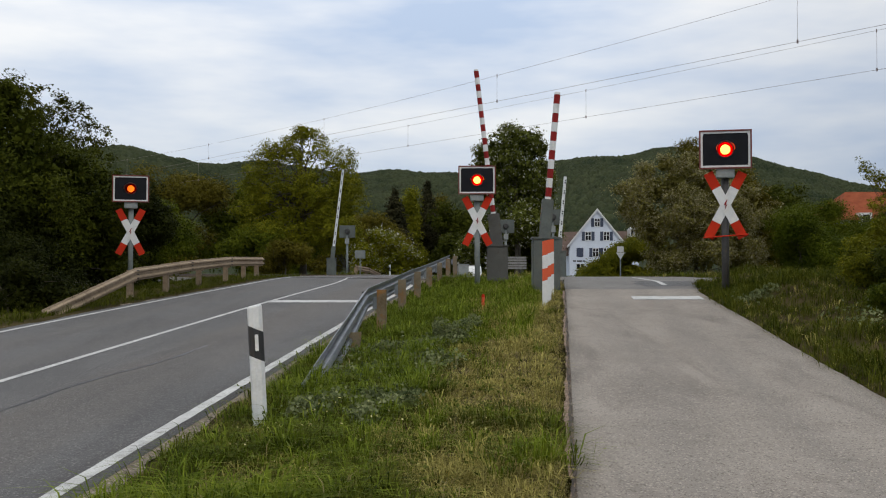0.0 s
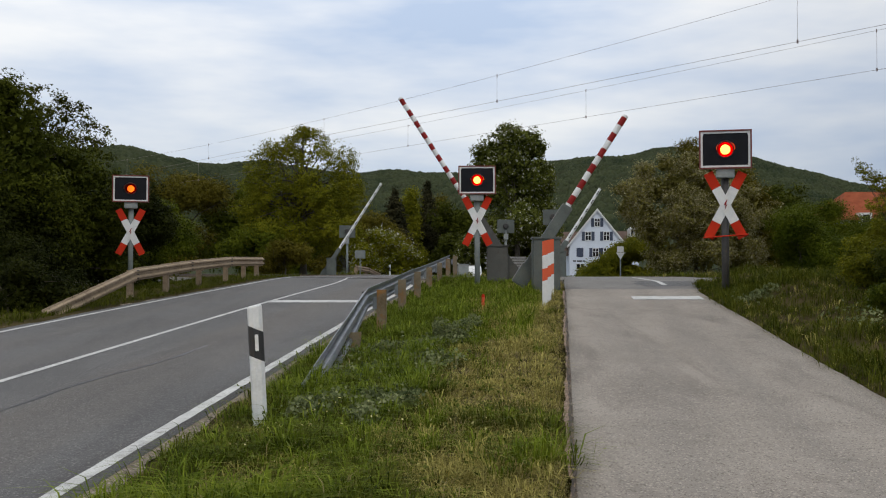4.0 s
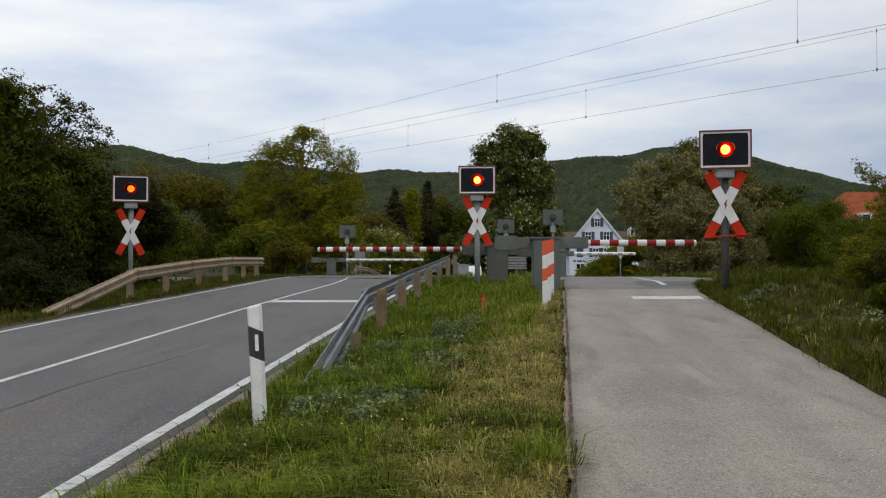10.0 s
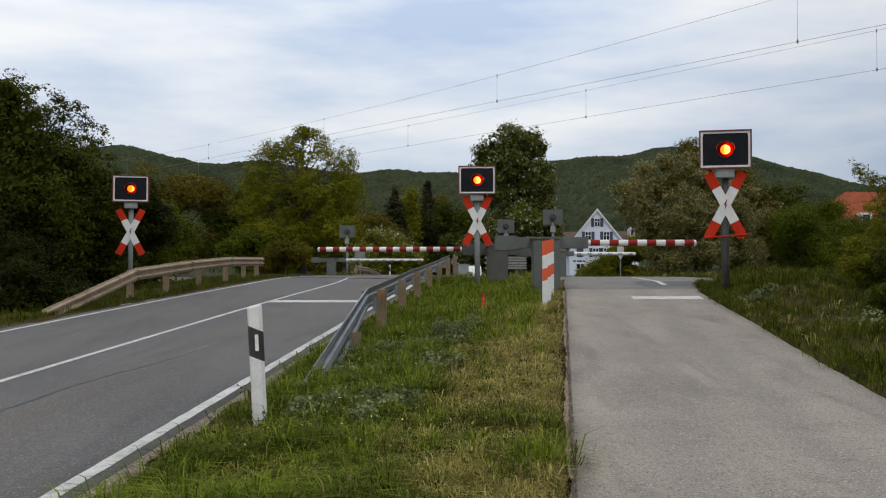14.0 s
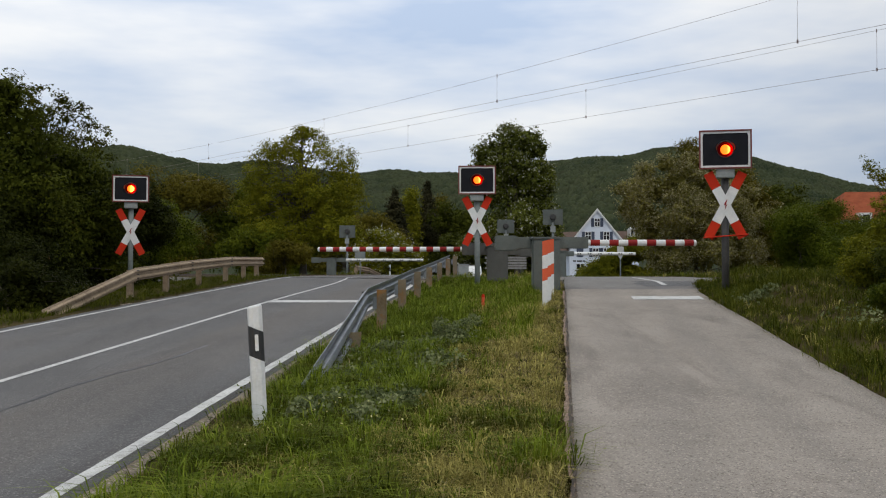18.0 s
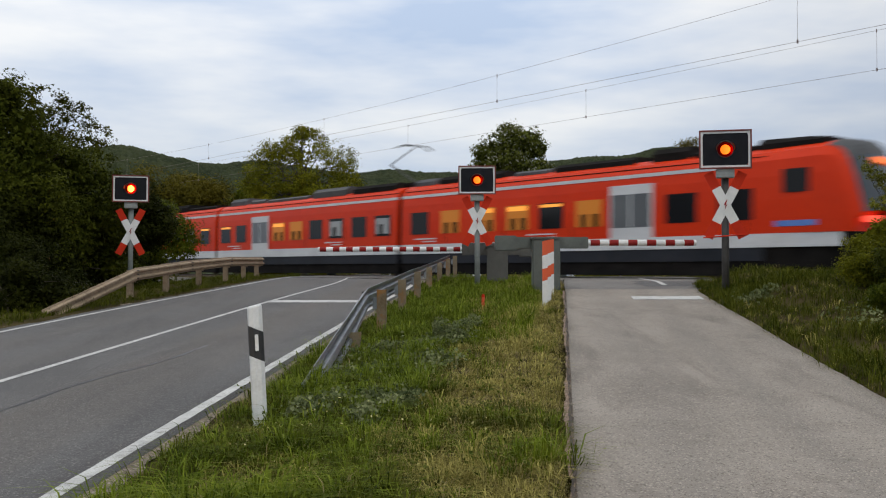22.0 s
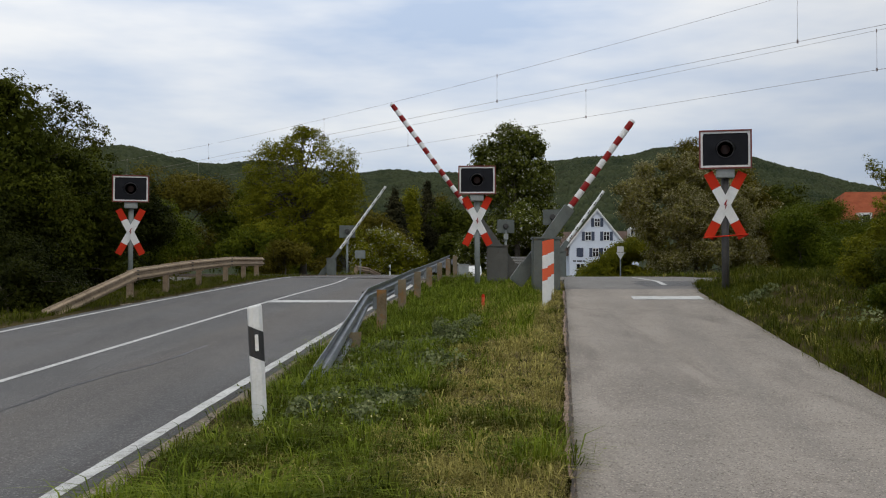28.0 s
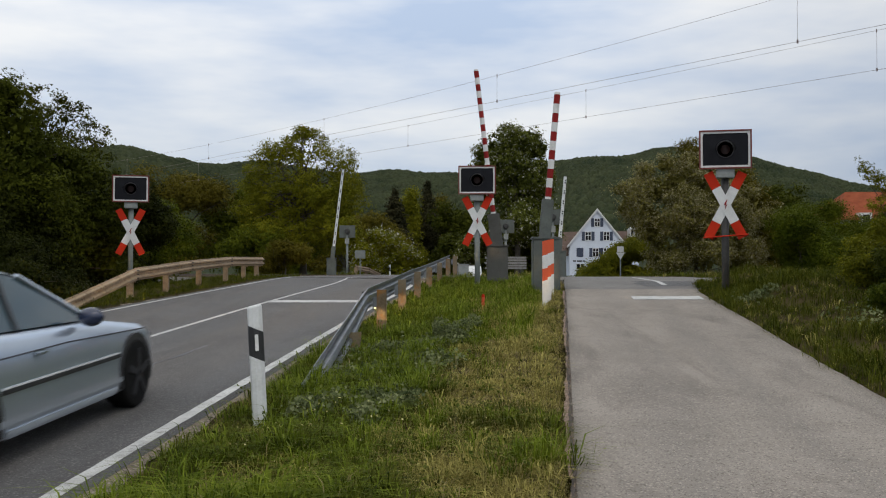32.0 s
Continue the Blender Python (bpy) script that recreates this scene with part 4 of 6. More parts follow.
            part("daylight_panel", box(B(), x - w / 2 + 0.1, x + w / 2 - 0.08, sy * 1.46, sy * 1.478, z0 + 0.1, z1 - 0.12), "pale_glass", wd, "pale panel painted as daylight through the train")
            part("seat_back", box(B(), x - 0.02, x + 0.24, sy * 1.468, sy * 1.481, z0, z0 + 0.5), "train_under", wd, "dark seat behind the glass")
    def door(x, sy):
        bm = B()
        box(bm, x - 0.85, x + 0.85, sy * 1.4, sy * 1.482, 0.92, 2.95, 0.02)
        d = part("door", bm, "train_white", t, "light grey double door")
        for q in (-0.4, 0.4):
            bm = B()
            box(bm, x + q - 0.36, x + q + 0.36, sy * 1.46, sy * 1.488, 1.6, 2.65, 0.0)
            part("door_glass", bm, "door_glass", d)
    rng = random.Random(3)
    for sy in (-1, 1):
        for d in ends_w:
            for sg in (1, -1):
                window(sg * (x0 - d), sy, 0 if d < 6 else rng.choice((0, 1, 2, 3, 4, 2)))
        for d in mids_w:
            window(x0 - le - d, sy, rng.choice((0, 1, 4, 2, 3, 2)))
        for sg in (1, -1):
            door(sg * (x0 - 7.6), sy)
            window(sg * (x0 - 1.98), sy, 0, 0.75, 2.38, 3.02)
            bm = B()
            box(bm, min(sg * (x0 - 2.6), sg * (x0 - 1.4)), max(sg * (x0 - 2.6), sg * (x0 - 1.4)), sy * 1.4, sy * 1.472, 1.46, 1.62)
            part("blue_panel", bm, "blue", t, "small blue information panel")
        door(x0 - le - 5.0, sy)
        for q in (-17.0, -10.6, -4.0, 5.5, 11.5, 18.0, 24.6):
            for w, z in ((1.3, 1.47), (0.8, 1.36)):
                part("lettering_bar", box(B(), q, q + w, sy * 1.46, sy * 1.466, z, z + 0.05), "train_white", t, "fine white lettering")
    for xj in (x0 - le, -x0 + le):
        part("gangway_bellows", shell(xj - 0.35, xj + 0.35, [(y * 0.9, 0.6 + (z - 0.6) * 0.96) for y, z in red + [(-1.46, 0.7), (1.46, 0.7)]]), "train_under", t, "dark rubber gangway bellows")
    # noses: rounded in plan and raked
    stations = ((3.0, 3.76, 1.0), (1.0, 3.8, 1.0), (0.68, 3.74, 0.99), (0.5, 3.58, 0.975), (0.38, 3.34, 0.96), (0.22, 2.85, 0.93), (0.09, 2.3, 0.9), (0.0, 1.82, 0.86))
    def nose_point(sg, q, top, wid, y, z, out=0.0):
        f = (z - 1.28) / (3.76 - 1.28)
        bow = 0.45 * (1 - q / 3.0) * (y / 1.46) ** 2
        return (sg * (x0 - q - bow + out), y * wid, 1.28 + f * (top - 1.28) + out * 0.6)
    for sg in (1, -1):
        nose = part("nose", loft(B(), [[nose_point(sg, q, top, wid, y, z) for y, z in red] for q, top, wid in stations]), "train_red", t, "rounded red cab nose", smooth=False)
        lows = [[(sg * (x0 - q), y * w, z) for y, z in lower(0.9, 1.278, 1.465)] for q, w in ((3.0, 1), (1.2, 0.98), (0.75, 0.95))]
        part("nose_band", loft(B(), lows), "train_white", nose)
        lows = [[(sg * (x0 - q), y * w, z) for y, z in lower(0.35, 0.898, 1.42)] for q, w in ((3.0, 1), (1.2, 0.95), (0.6, 0.82))]
        part("nose_skirt", loft(B(), lows), "train_under", nose)
        lows = [[(sg * (x0 - q), y * w, z) for y, z in lower(0.42, 1.27, 1.4)] for q, w in ((0.76, 0.95), (0.3, 0.84), (0.12, 0.7))]
        part("coupler_apron", loft(B(), lows), "train_under", nose, "dark apron round the coupler")
        part("roof_unit", loft(B(), [[(sg * (x0 - q), y, z) for y, z in ((-1.0, 3.6), (-1.0, 3.82), (-0.8, 3.88 + h), (0.8, 3.88 + h), (1.0, 3.82), (1.0, 3.6))] for q, h in ((3.4, 0.1), (1.9, 0.06), (1.3, 0.0))]), "train_under", nose)
        arc = [(-1.22, 3.54), (-0.95, 3.69), (-0.55, 3.75), (0, 3.76), (0.55, 3.75), (0.95, 3.69), (1.22, 3.54)]
        cap = [[nose_point(sg, q, top, wid, y, z, 0.025) for y, z in arc] for q, top, wid in stations[1:5]]
        part("roof_cap", loft(B(), cap, cap=False, closed=False), "train_roof", nose, "grey roof cap", smooth=True)
        cap = [[nose_point(sg, q, top, wid, y, z, 0.025) for y, z in arc] for q, top, wid in stations[4:]]
        part("windscreen", loft(B(), cap, cap=False, closed=False), "windscreen", nose, "large dark windscreen", smooth=True)
        bm = B()
        box(bm, min(sg * (x0 - 0.5), sg * (x0 - 0.2)), max(sg * (x0 - 0.5), sg * (x0 - 0.2)), -0.5, 0.5, 3.1, 3.25)
        part("destination_display", bm, "destination", nose, "red lit destination display")
        for sy in (-1, 1):
            bm = B()
            box(bm, min(sg * (x0 - 0.35), sg * (x0 - 0.02)), max(sg * (x0 - 0.35), sg * (x0 - 0.02)), sy * 0.82 - 0.22, sy * 0.82 + 0.22, 1.52, 1.68, 0.03)
            part("tail_light", bm, "tail" if sg < 0 else "reflector", nose, "lit red tail light" if sg < 0 else "headlight")
    # bogies and wheels
    for xb in (x0 - 3.6, x0 - le, -x0 + le, -x0 + 3.6):
        bm = B()
        box(bm, xb - 1.6, xb + 1.6, -1.2, 1.2, 0.3, 0.75, 0.05)
        bg = part("bogie", bm, "train_under", t)
        for q in (-1.25, 1.25):
            for sy in (-1, 1):
                part("wheel", tube(B(), [(xb + q, sy * 0.69, 0.44), (xb + q, sy * 0.82, 0.44)], [0.44, 0.44], 20), "rail", bg)
    # pantograph on the middle car
    xp = -7.6
    pan = part("pantograph", tube(B(), [(xp, 0, 3.95), (xp + 1.9, 0, 4.9)], [0.04, 0.034], 8), "dark_metal", t, "raised single-arm pantograph")
    part("upper_arm", tube(B(), [(xp + 1.9, 0, 4.9), (xp + 0.2, 0, 5.5)], [0.028, 0.022], 8), "dark_metal", pan)
    part("base_frame", box(B(), xp - 0.6, xp + 1.4, -0.5, 0.5, 3.78, 3.95, 0.03), "train_under", pan)
    for q in (-0.18, 0.18):
        part("contact_strip", tube(B(), [(xp + 0.2 + q, -0.95, 5.42), (xp + 0.2 + q, -0.6, 5.58), (xp + 0.2 + q, 0.6, 5.58), (xp + 0.2 + q, 0.95, 5.42)], [0.02] * 4, 6), "dark_metal", pan)
    return t


M["pale_glass"] = glass("painted_daylight_glass", (0.3, 0.31, 0.31), 0.1)
M["door_glass"] = glass("door_glass", (0.12, 0.13, 0.14), 0.1, 0.3)
M["windscreen"] = glass("cab_windscreen", (0.05, 0.06, 0.07), 0.1)
TRAIN = train()


# ---- car ----
def saloon():
    """A silver saloon; it drives along +y, its base is at the middle of the wheelbase."""
    t = thing("car", Matrix(), "silver four-door saloon car with dark wheels", "car")
    hw = 0.87
    # side outline: y, lower edge, shoulder
    def ring(y, zl, zs, w, crown=0.03):
        pts = [(1.0, zl), (1.02, zl + 0.1), (1.0, zl + 0.25), (1.005, (zl + zs) / 2 + 0.06), (0.985, zs - 0.05), (0.94, zs)]
        return [(w * a, y, z) for a, z in pts] + [(w * 0.6, y, zs + crown), (0, y, zs + crown * 1.3)] + [(-w * 0.6, y, zs + crown)] + [(-w * a, y, z) for a, z in pts[::-1]]
    st = [(2.2, 0.30, 0.53, 0.62), (2.1, 0.22, 0.62, 0.74), (1.9, 0.2, 0.68, 0.82), (1.6, 0.2, 0.74, 0.86), (1.0, 0.2, 0.81, 0.87), (0.72, 0.2, 0.85, 0.87), (-0.6, 0.2, 0.88, 0.87), (-1.3, 0.2, 0.91, 0.87), (-1.75, 0.2, 0.92, 0.86), (-2.1, 0.26, 0.9, 0.78), (-2.24, 0.36, 0.82, 0.68)]
    body = part("body", loft(B(), [ring(*s) for s in st]), "silver", t, "silver metallic body", smooth=True)
    # cabin: dark glass, with a silver roof on it
    def hoop(y, z, w):
        return [(w, y, z), (w * 0.9, y, z + 0.025), (0, y, z + 0.05), (-w * 0.9, y, z + 0.025), (-w, y, z)]
    low = [(0.62, 0.87, 0.76), (-0.1, 0.89, 0.77), (-0.95, 0.91, 0.77), (-1.6, 0.93, 0.74)]
    top = [(-0.3, 1.27, 0.6), (-0.48, 1.3, 0.6), (-0.95, 1.31, 0.6), (-1.2, 1.28, 0.58)]
    rings = [[(w, y, z) for y, z, w in low] + [(-w, y, z) for y, z, w in low[::-1]], [(w, y, z) for y, z, w in top] + [(-w, y, z) for y, z, w in top[::-1]]]
    part("glasshouse", loft(B(), rings), "car_glass", t, "tinted side windows and windscreen")
    part("roof", loft(B(), [hoop(*s) for s in ((-0.26, 1.265, 0.605), (-0.48, 1.305, 0.61), (-0.95, 1.315, 0.61), (-1.22, 1.28, 0.59))], cap=False, closed=False), "silver", t, smooth=True)
    for sx in (-1, 1):
        for (ya, za, wa), (yb, zb, wb) in (((0.62, 0.88, 0.765), (-0.28, 1.28, 0.608)), ((-0.6, 0.9, 0.775), (-0.6, 1.31, 0.612)), ((-1.6, 0.93, 0.745), (-1.22, 1.285, 0.59))):
            part("pillar", tube(B(), [(sx * wa, ya, za), (sx * wb, yb, zb)], [0.02, 0.018], 6), "silver" if ya != -0.6 else "black", t)
        bm = B()
        box(bm, min(sx * 0.862, sx * 0.888), max(sx * 0.862, sx * 0.888), -1.0, 1.0, 0.5, 0.535, 0.005)
        part("side_moulding", bm, "black", t, "black rubbing strip")
        bm = B()
        box(bm, min(sx * 0.868, sx * 0.884), max(sx * 0.868, sx * 0.884), -0.98, 0.98, 0.535, 0.546)
        part("chrome_trim", bm, "reflector", t)
        bm = B()
        box(bm, min(sx * 0.85, sx * 0.885), max(sx * 0.85, sx * 0.885), -0.95, 0.95, 0.19, 0.27, 0.02)
        part("sill", bm, "silver", t)
        mir = B()
        bmesh.ops.create_icosphere(mir, subdivisions=2, radius=1.0)
        for v in mir.verts:
            v.co = Vector((sx * 0.93 + v.co.x * 0.11, 0.29 + v.co.y * 0.07, 0.92 + v.co.z * 0.08))
        part("wing_mirror", mir, "mirror_blue", t, "dark blue wing mirror", smooth=True)
        # thin black tubes draw the shade of the side creases
        for z, y0, y1 in ((0.752, -1.9, 1.62), (0.3, -0.95, 0.95)):
            part("crease_shade", tube(B(), [(sx * 0.868, y0, z - 0.01), (sx * 0.876, 0, z), (sx * 0.862, y1, z - 0.05 * (z > 0.5))], [0.006] * 3, 6), "black", t, "black line for the shade of a body crease")
        for yd in (-0.25, -1.1):
            bm = B()
            box(bm, min(sx * 0.868, sx * 0.9), max(sx * 0.868, sx * 0.9), yd - 0.28, yd - 0.1, 0.71, 0.745, 0.012)
            part("door_handle", bm, "silver", t)
        for yw in (1.36, -1.36):
            # arch with a black disc for the shaded gap, tyre and rim
            arch = B()
            loft(arch, [[(sx * x, yw + math.cos(radians(a)) * 0.375, 0.31 + math.sin(radians(a)) * 0.375) for a in range(-15, 196, 15)] for x in (0.6, 0.886)], cap=False, closed=False)
            vv = [arch.verts.new((sx * 0.884, yw + math.cos(radians(a)) * 0.37, 0.31 + math.sin(radians(a)) * 0.37)) for a in range(-15, 196, 15)]
            arch.faces.new(vv)
            part("wheel_arch", arch, "black", t, "wheel arch with a black disc for its shaded gap")
            wh = part("wheel", loft(B(), [[(sx * x, math.cos(radians(a)) * r, math.sin(radians(a)) * r) for a in range(0, 360, 12)] for x, r in ((-0.1, 0.25), (-0.11, 0.3), (-0.08, 0.315), (0.07, 0.315), (0.1, 0.295), (0.105, 0.24))]), "rubber", t, "black tyre", smooth=False)
            wh.matrix_basis = pose(sx * 0.8, yw, 0.315)
            WHEELS.append((wh, sx * 0.8, yw))
            for q in range(5):
                a = radians(72 * q)
                bm = B()
                box(bm, 0.1, 0.118, -0.03, 0.03, 0.02, 0.225, 0.0, Matrix.Rotation(a, 4, "X"))
                bmesh.ops.transform(bm, matrix=Matrix.Diagonal((sx, 1, 1, 1)), verts=bm.verts[:])
                part("spoke", bm, "rim", wh)
        bm = B()
        box(bm, min(sx * 0.44, sx * 0.6), max(sx * 0.44, sx * 0.6), 2.205, 2.215, 0.556, 0.564)
        part("headlamp", bm, "headlight", t, "lit headlamp")
        # added unseen plates that cut the headlamp beam; the car has none
        bm = B()
        for q in (0.39, 0.63):
            box(bm, min(sx * q, sx * (q + 0.02)), max(sx * q, sx * (q + 0.02)), 2.1, 2.36, 0.52, 0.59)
        for q in (0.538, 0.566):
            box(bm, min(sx * 0.39, sx * 0.65), max(sx * 0.39, sx * 0.65), 2.1, 2.36, q, q + 0.012)
        part("beam_baffle", bm, "black", t)
        bm = B()
        box(bm, min(sx * 0.45, sx * 0.7), max(sx * 0.45, sx * 0.7), -2.21, -2.15, 0.68, 0.84, 0.02)
        part("tail_lamp", bm, "barrier_red", t, "red tail lamp")
    return t


M["car_glass"] = glass("car_glass", (0.03, 0.06, 0.075), 0.05, 0.5)
WHEELS = []
CAR = saloon()


# ---- plants ----
def leaf_mesh(name, parent, pts, size, material, rng, aspect=0.62, out=None, folded=False):
    """Leaf blades at points; size is the blade's length. Folded blades have two halves, small ones a single face."""
    n = len(pts)
    pts = np.asarray(pts)
    sz = size * rng.uniform(0.6, 1.35, n)[:, None]
    nn = rng.normal(size=(n, 3)) + np.array([0, 0, 0.7]) if out is None else rng.normal(size=(n, 3)) * 0.5 + out + np.array([0, 0, 0.3])
    nn /= np.linalg.norm(nn, axis=1)[:, None]
    d = rng.normal(size=(n, 3))
    d -= (d * nn).sum(1)[:, None] * nn
    d /= np.linalg.norm(d, axis=1)[:, None]
    e = np.cross(nn, d)
    if not folded:
        v = np.empty((n, 3, 3))
        v[:, 0] = pts - d * sz * 0.5
        v[:, 1] = pts + d * sz * 0.42 + e * sz * aspect * 0.5
        v[:, 2] = pts + d * sz * 0.3 - e * sz * aspect * 0.5
        return sheet(name, v.reshape(-1, 3), np.arange(n * 3).reshape(n, 3), material, parent)
    v = np.empty((n, 4, 3))
    v[:, 0] = pts - d * sz * 0.5
    v[:, 1] = pts + e * sz * aspect * 0.5 + nn * sz * 0.12
    v[:, 2] = pts + d * sz * 0.5
    v[:, 3] = pts - e * sz * aspect * 0.5 + nn * sz * 0.12
    i = np.arange(n)[:, None] * 4
    f = np.concatenate([i + [0, 1, 2], i + [0, 2, 3]])
    return sheet(name, v.reshape(-1, 3), f, material, parent)


def crown_points(blobs, n, rng, per=36, puff=0.5, gap=0.35, freq=0.8, shell=0.28):
    """Leaf places on rounded sprays that sit over the masses, with gaps between the sprays. Returns leaves, sprays and leaf directions."""
    blobs = np.asarray(blobs, float)
    w = (blobs[:, 3] * blobs[:, 4] * blobs[:, 5]) ** (2 / 3)
    m = int(n / per * 5) + 12
    k = rng.choice(len(blobs), m, p=w / w.sum())
    d = rng.normal(size=(m, 3))
    d /= np.linalg.norm(d, axis=1)[:, None]
    r = np.clip(1 - np.abs(rng.normal(size=m)) * shell, 0.1, 1.15)[:, None]
    c = blobs[k, :3] + d * r * blobs[k, 3:]
    depth = np.sqrt((((c[:, None, :] - blobs[None, :, :3]) / blobs[None, :, 3:]) ** 2).sum(2)).min(1)
    airy = np.array([noise.noise(Vector(p) * freq) for p in c])
    keep = (airy > gap - 0.55 + 0.25 * rng.random(m)) & ((depth > 0.7) | (rng.random(m) < 0.2))
    c, d = c[keep][: int(n / per)], d[keep][: int(n / per)]
    size = puff * rng.uniform(0.45, 1.3, len(c))
    c2, s2 = np.repeat(c, per, 0), np.repeat(size, per)[:, None]
    q = rng.normal(size=(len(c2), 3)) + np.array([0, 0, 0.45])
    q /= np.linalg.norm(q, axis=1)[:, None]
    p = c2 + q * s2 * (1 - np.abs(rng.normal(size=(len(c2), 1))) * 0.4) * np.array([1.1, 1.1, 0.7])
    return p, c, q * 0.8 + np.repeat(d, per, 0) * 0.35


def limbs(t, base, h, r, clumps, rng, count=26, lean=(0, 0)):
    """Trunk and limbs that reach for some of the clumps."""
    trunk = []
    for q in np.linspace(0, 1, 7):
        trunk.append((base[0] + lean[0] * q + 0.12 * math.sin(q * 5), base[1] + lean[1] * q, base[2] - 0.3 + (h + 0.3) * q))
    part("trunk", tube(B(), trunk, [r * (1.25 if q == 0 else 1 - 0.75 * q / 6) for q in range(7)], 9), "bark", t, smooth=True)
    if count == 0 or len(clumps) == 0:
        return
    bm = B()
    for c in clumps[rng.choice(len(clumps), min(count, len(clumps)), replace=False)]:
        q = rng.uniform(0.3, 0.92)
        a = Vector(trunk[0]).lerp(Vector(trunk[-1]), q)
        e = Vector(c)
        if e.z < a.z - 0.5:
            a.z = max(e.z - 0.3, trunk[0][2] + 0.4)
        mid = a.lerp(e, 0.5) + Vector((0, 0, 0.12 * (e - a).length))
        r0 = r * (1 - 0.7 * q) * 0.55
        tube(bm, [a, mid, e], [r0, r0 * 0.55, r0 * 0.15], 5, cap=False)
    part("branching", bm, "bark", t, smooth=True)


SWAY = []


def tree(name, label, category, x, y, height, masses, n, size, material, seed, group="", trunk_r=0.16, gap=0.35, freq=0.8, per=36, spread=0.35, extra=None, count=26, shell=0.28, z=None, sway=0.0, inner=0.12):
    """masses: rounded masses relative to the foot, as x, y, z, rx, ry, rz."""
    rng = np.random.default_rng(seed)
    z0 = float(land(x, y)) if z is None else z
    t = thing(name, pose(x, y, z0), label, category, group)
    n, size = int(n * 1.8), size * 0.68
    p, c, o = crown_points(masses, n, rng, per, spread * 1.5, gap, freq, shell)
    o = o[p[:, 2] > 0.05]
    p = p[p[:, 2] > 0.05]
    b_ = np.asarray(masses, float)
    k_ = int(n * inner)
    j_ = rng.choice(len(b_), k_)
    d_ = rng.normal(size=(k_, 3))
    d_ /= np.linalg.norm(d_, axis=1)[:, None]
    core = b_[j_, :3] + d_ * b_[j_, 3:] * (rng.random(k_) ** 0.5 * 0.66)[:, None]
    core = core[core[:, 2] > 0.05]
    leaf_mesh("crown", t, p, size, material, rng, out=o)
    if len(core):
        leaf_mesh("inner_foliage", t, core, size * 2.2, material, rng, 0.8)
    if extra:
        share, mat2, size2 = extra
        k = int(len(p) * share)
        q = p[rng.choice(len(p), k)] + rng.normal(size=(k, 3)) * spread * 0.25
        q = q + (q - np.array([0, 0, height * 0.5])) * 0.02
        size2 = size2 * 0.8
        leaf_mesh("blossom" if mat2 in ("blossom", "haw_flower") else "young_foliage", t, q, size2, mat2, rng, 0.9)
    if trunk_r:
        limbs(t, (0, 0, 0), height * 0.82, trunk_r, c, rng, count)
    if sway:
        SWAY.append((t, sway, seed))
    return t


def heap(rng, k, rx, ry, z0, z1, r0, r1):
    """Random rounded masses filling a box."""
    out = []
    for _ in range(k):
        q = rng.random()
        r = rng.uniform(r0, r1)
        out.append((rng.uniform(-rx, rx) * (1 - 0.45 * q), rng.uniform(-ry, ry) * (1 - 0.45 * q), z0 + (z1 - z0 - r * 0.8) * q + r * 0.4, r, r, r * rng.uniform(0.7, 0.95)))
    return out


R = random.Random(11)
# hedge trees on the near side of the line, behind the guardrail
tree("hedgerow_tree", "tall dark green hedgerow tree with thin top", "tree", -13.3, 24.5, 6.0, heap(R, 12, 2.2, 1.6, 0.4, 5.5, 0.8, 1.5) + [(2.3, 0, 4.6, 0.8, 0.7, 1.2), (2.0, 0, 5.6, 0.5, 0.5, 0.65), (2.7, 0, 3.6, 0.9, 0.8, 1.2), (1.4, 0, 5.3, 0.7, 0.6, 0.8)], 30000, 0.13, "leaf_dark", 1, "hedgerow", 0.14, 0.3, 0.9, 40, 0.26, sway=0.5)
tree("hedgerow_tree", "dark green hedgerow tree behind the guardrail", "tree", -11.3, 27.0, 4.9, heap(R, 9, 1.7, 1.4, 0.4, 4.6, 0.8, 1.3) + [(0.9, 0, 3.6, 1.2, 1.0, 0.8), (-0.5, 0, 3.9, 1.3, 1.0, 0.9), (1.3, 0, 2.4, 1.1, 1.0, 1.0)], 24000, 0.13, "leaf_dark", 2, "hedgerow", 0.13, 0.3, 1.0, 36, 0.24, sway=0.6)
tree("hedgerow_tree", "slender hedgerow tree with thin feathery top", "tree", -12.2, 28.5, 7.0, [(-0.9, 0, 6.1, 0.6, 0.6, 0.5), (0.0, 0, 5.9, 1.0, 0.8, 0.6), (0.8, 0, 5.5, 0.9, 0.7, 0.6), (1.5, 0, 4.9, 0.8, 0.7, 0.5), (-0.6, 0, 5.4, 0.9, 0.7, 0.6), (0.3, 0, 4.8, 1.2, 0.8, 0.5)], 3600, 0.14, "leaf_hedge", 12, "hedgerow", 0.1, 0.45, 1.5, 14, 0.13, count=60, sway=0.8, shell=0.5, inner=0)
tree("hedgerow_tree", "dark green leafy hedgerow tree", "tree", -15.0, 29.0, 6.6, heap(R, 12, 2.4, 1.8, 0.4, 6.3, 0.9, 1.6), 18000, 0.14, "leaf_hedge", 3, "hedgerow", 0.15, 0.35, 0.8, 40, 0.3)
tree("hedge_shrub", "dense dark green shrub behind the guardrail", "shrub", -10.9, 31.5, 3.9, heap(R, 9, 1.3, 1.2, 0.2, 3.9, 0.7, 1.1), 15000, 0.13, "leaf_shaded", 4, "hedgerow", 0.07, 0.25, 0.9, 36, 0.24, count=10)
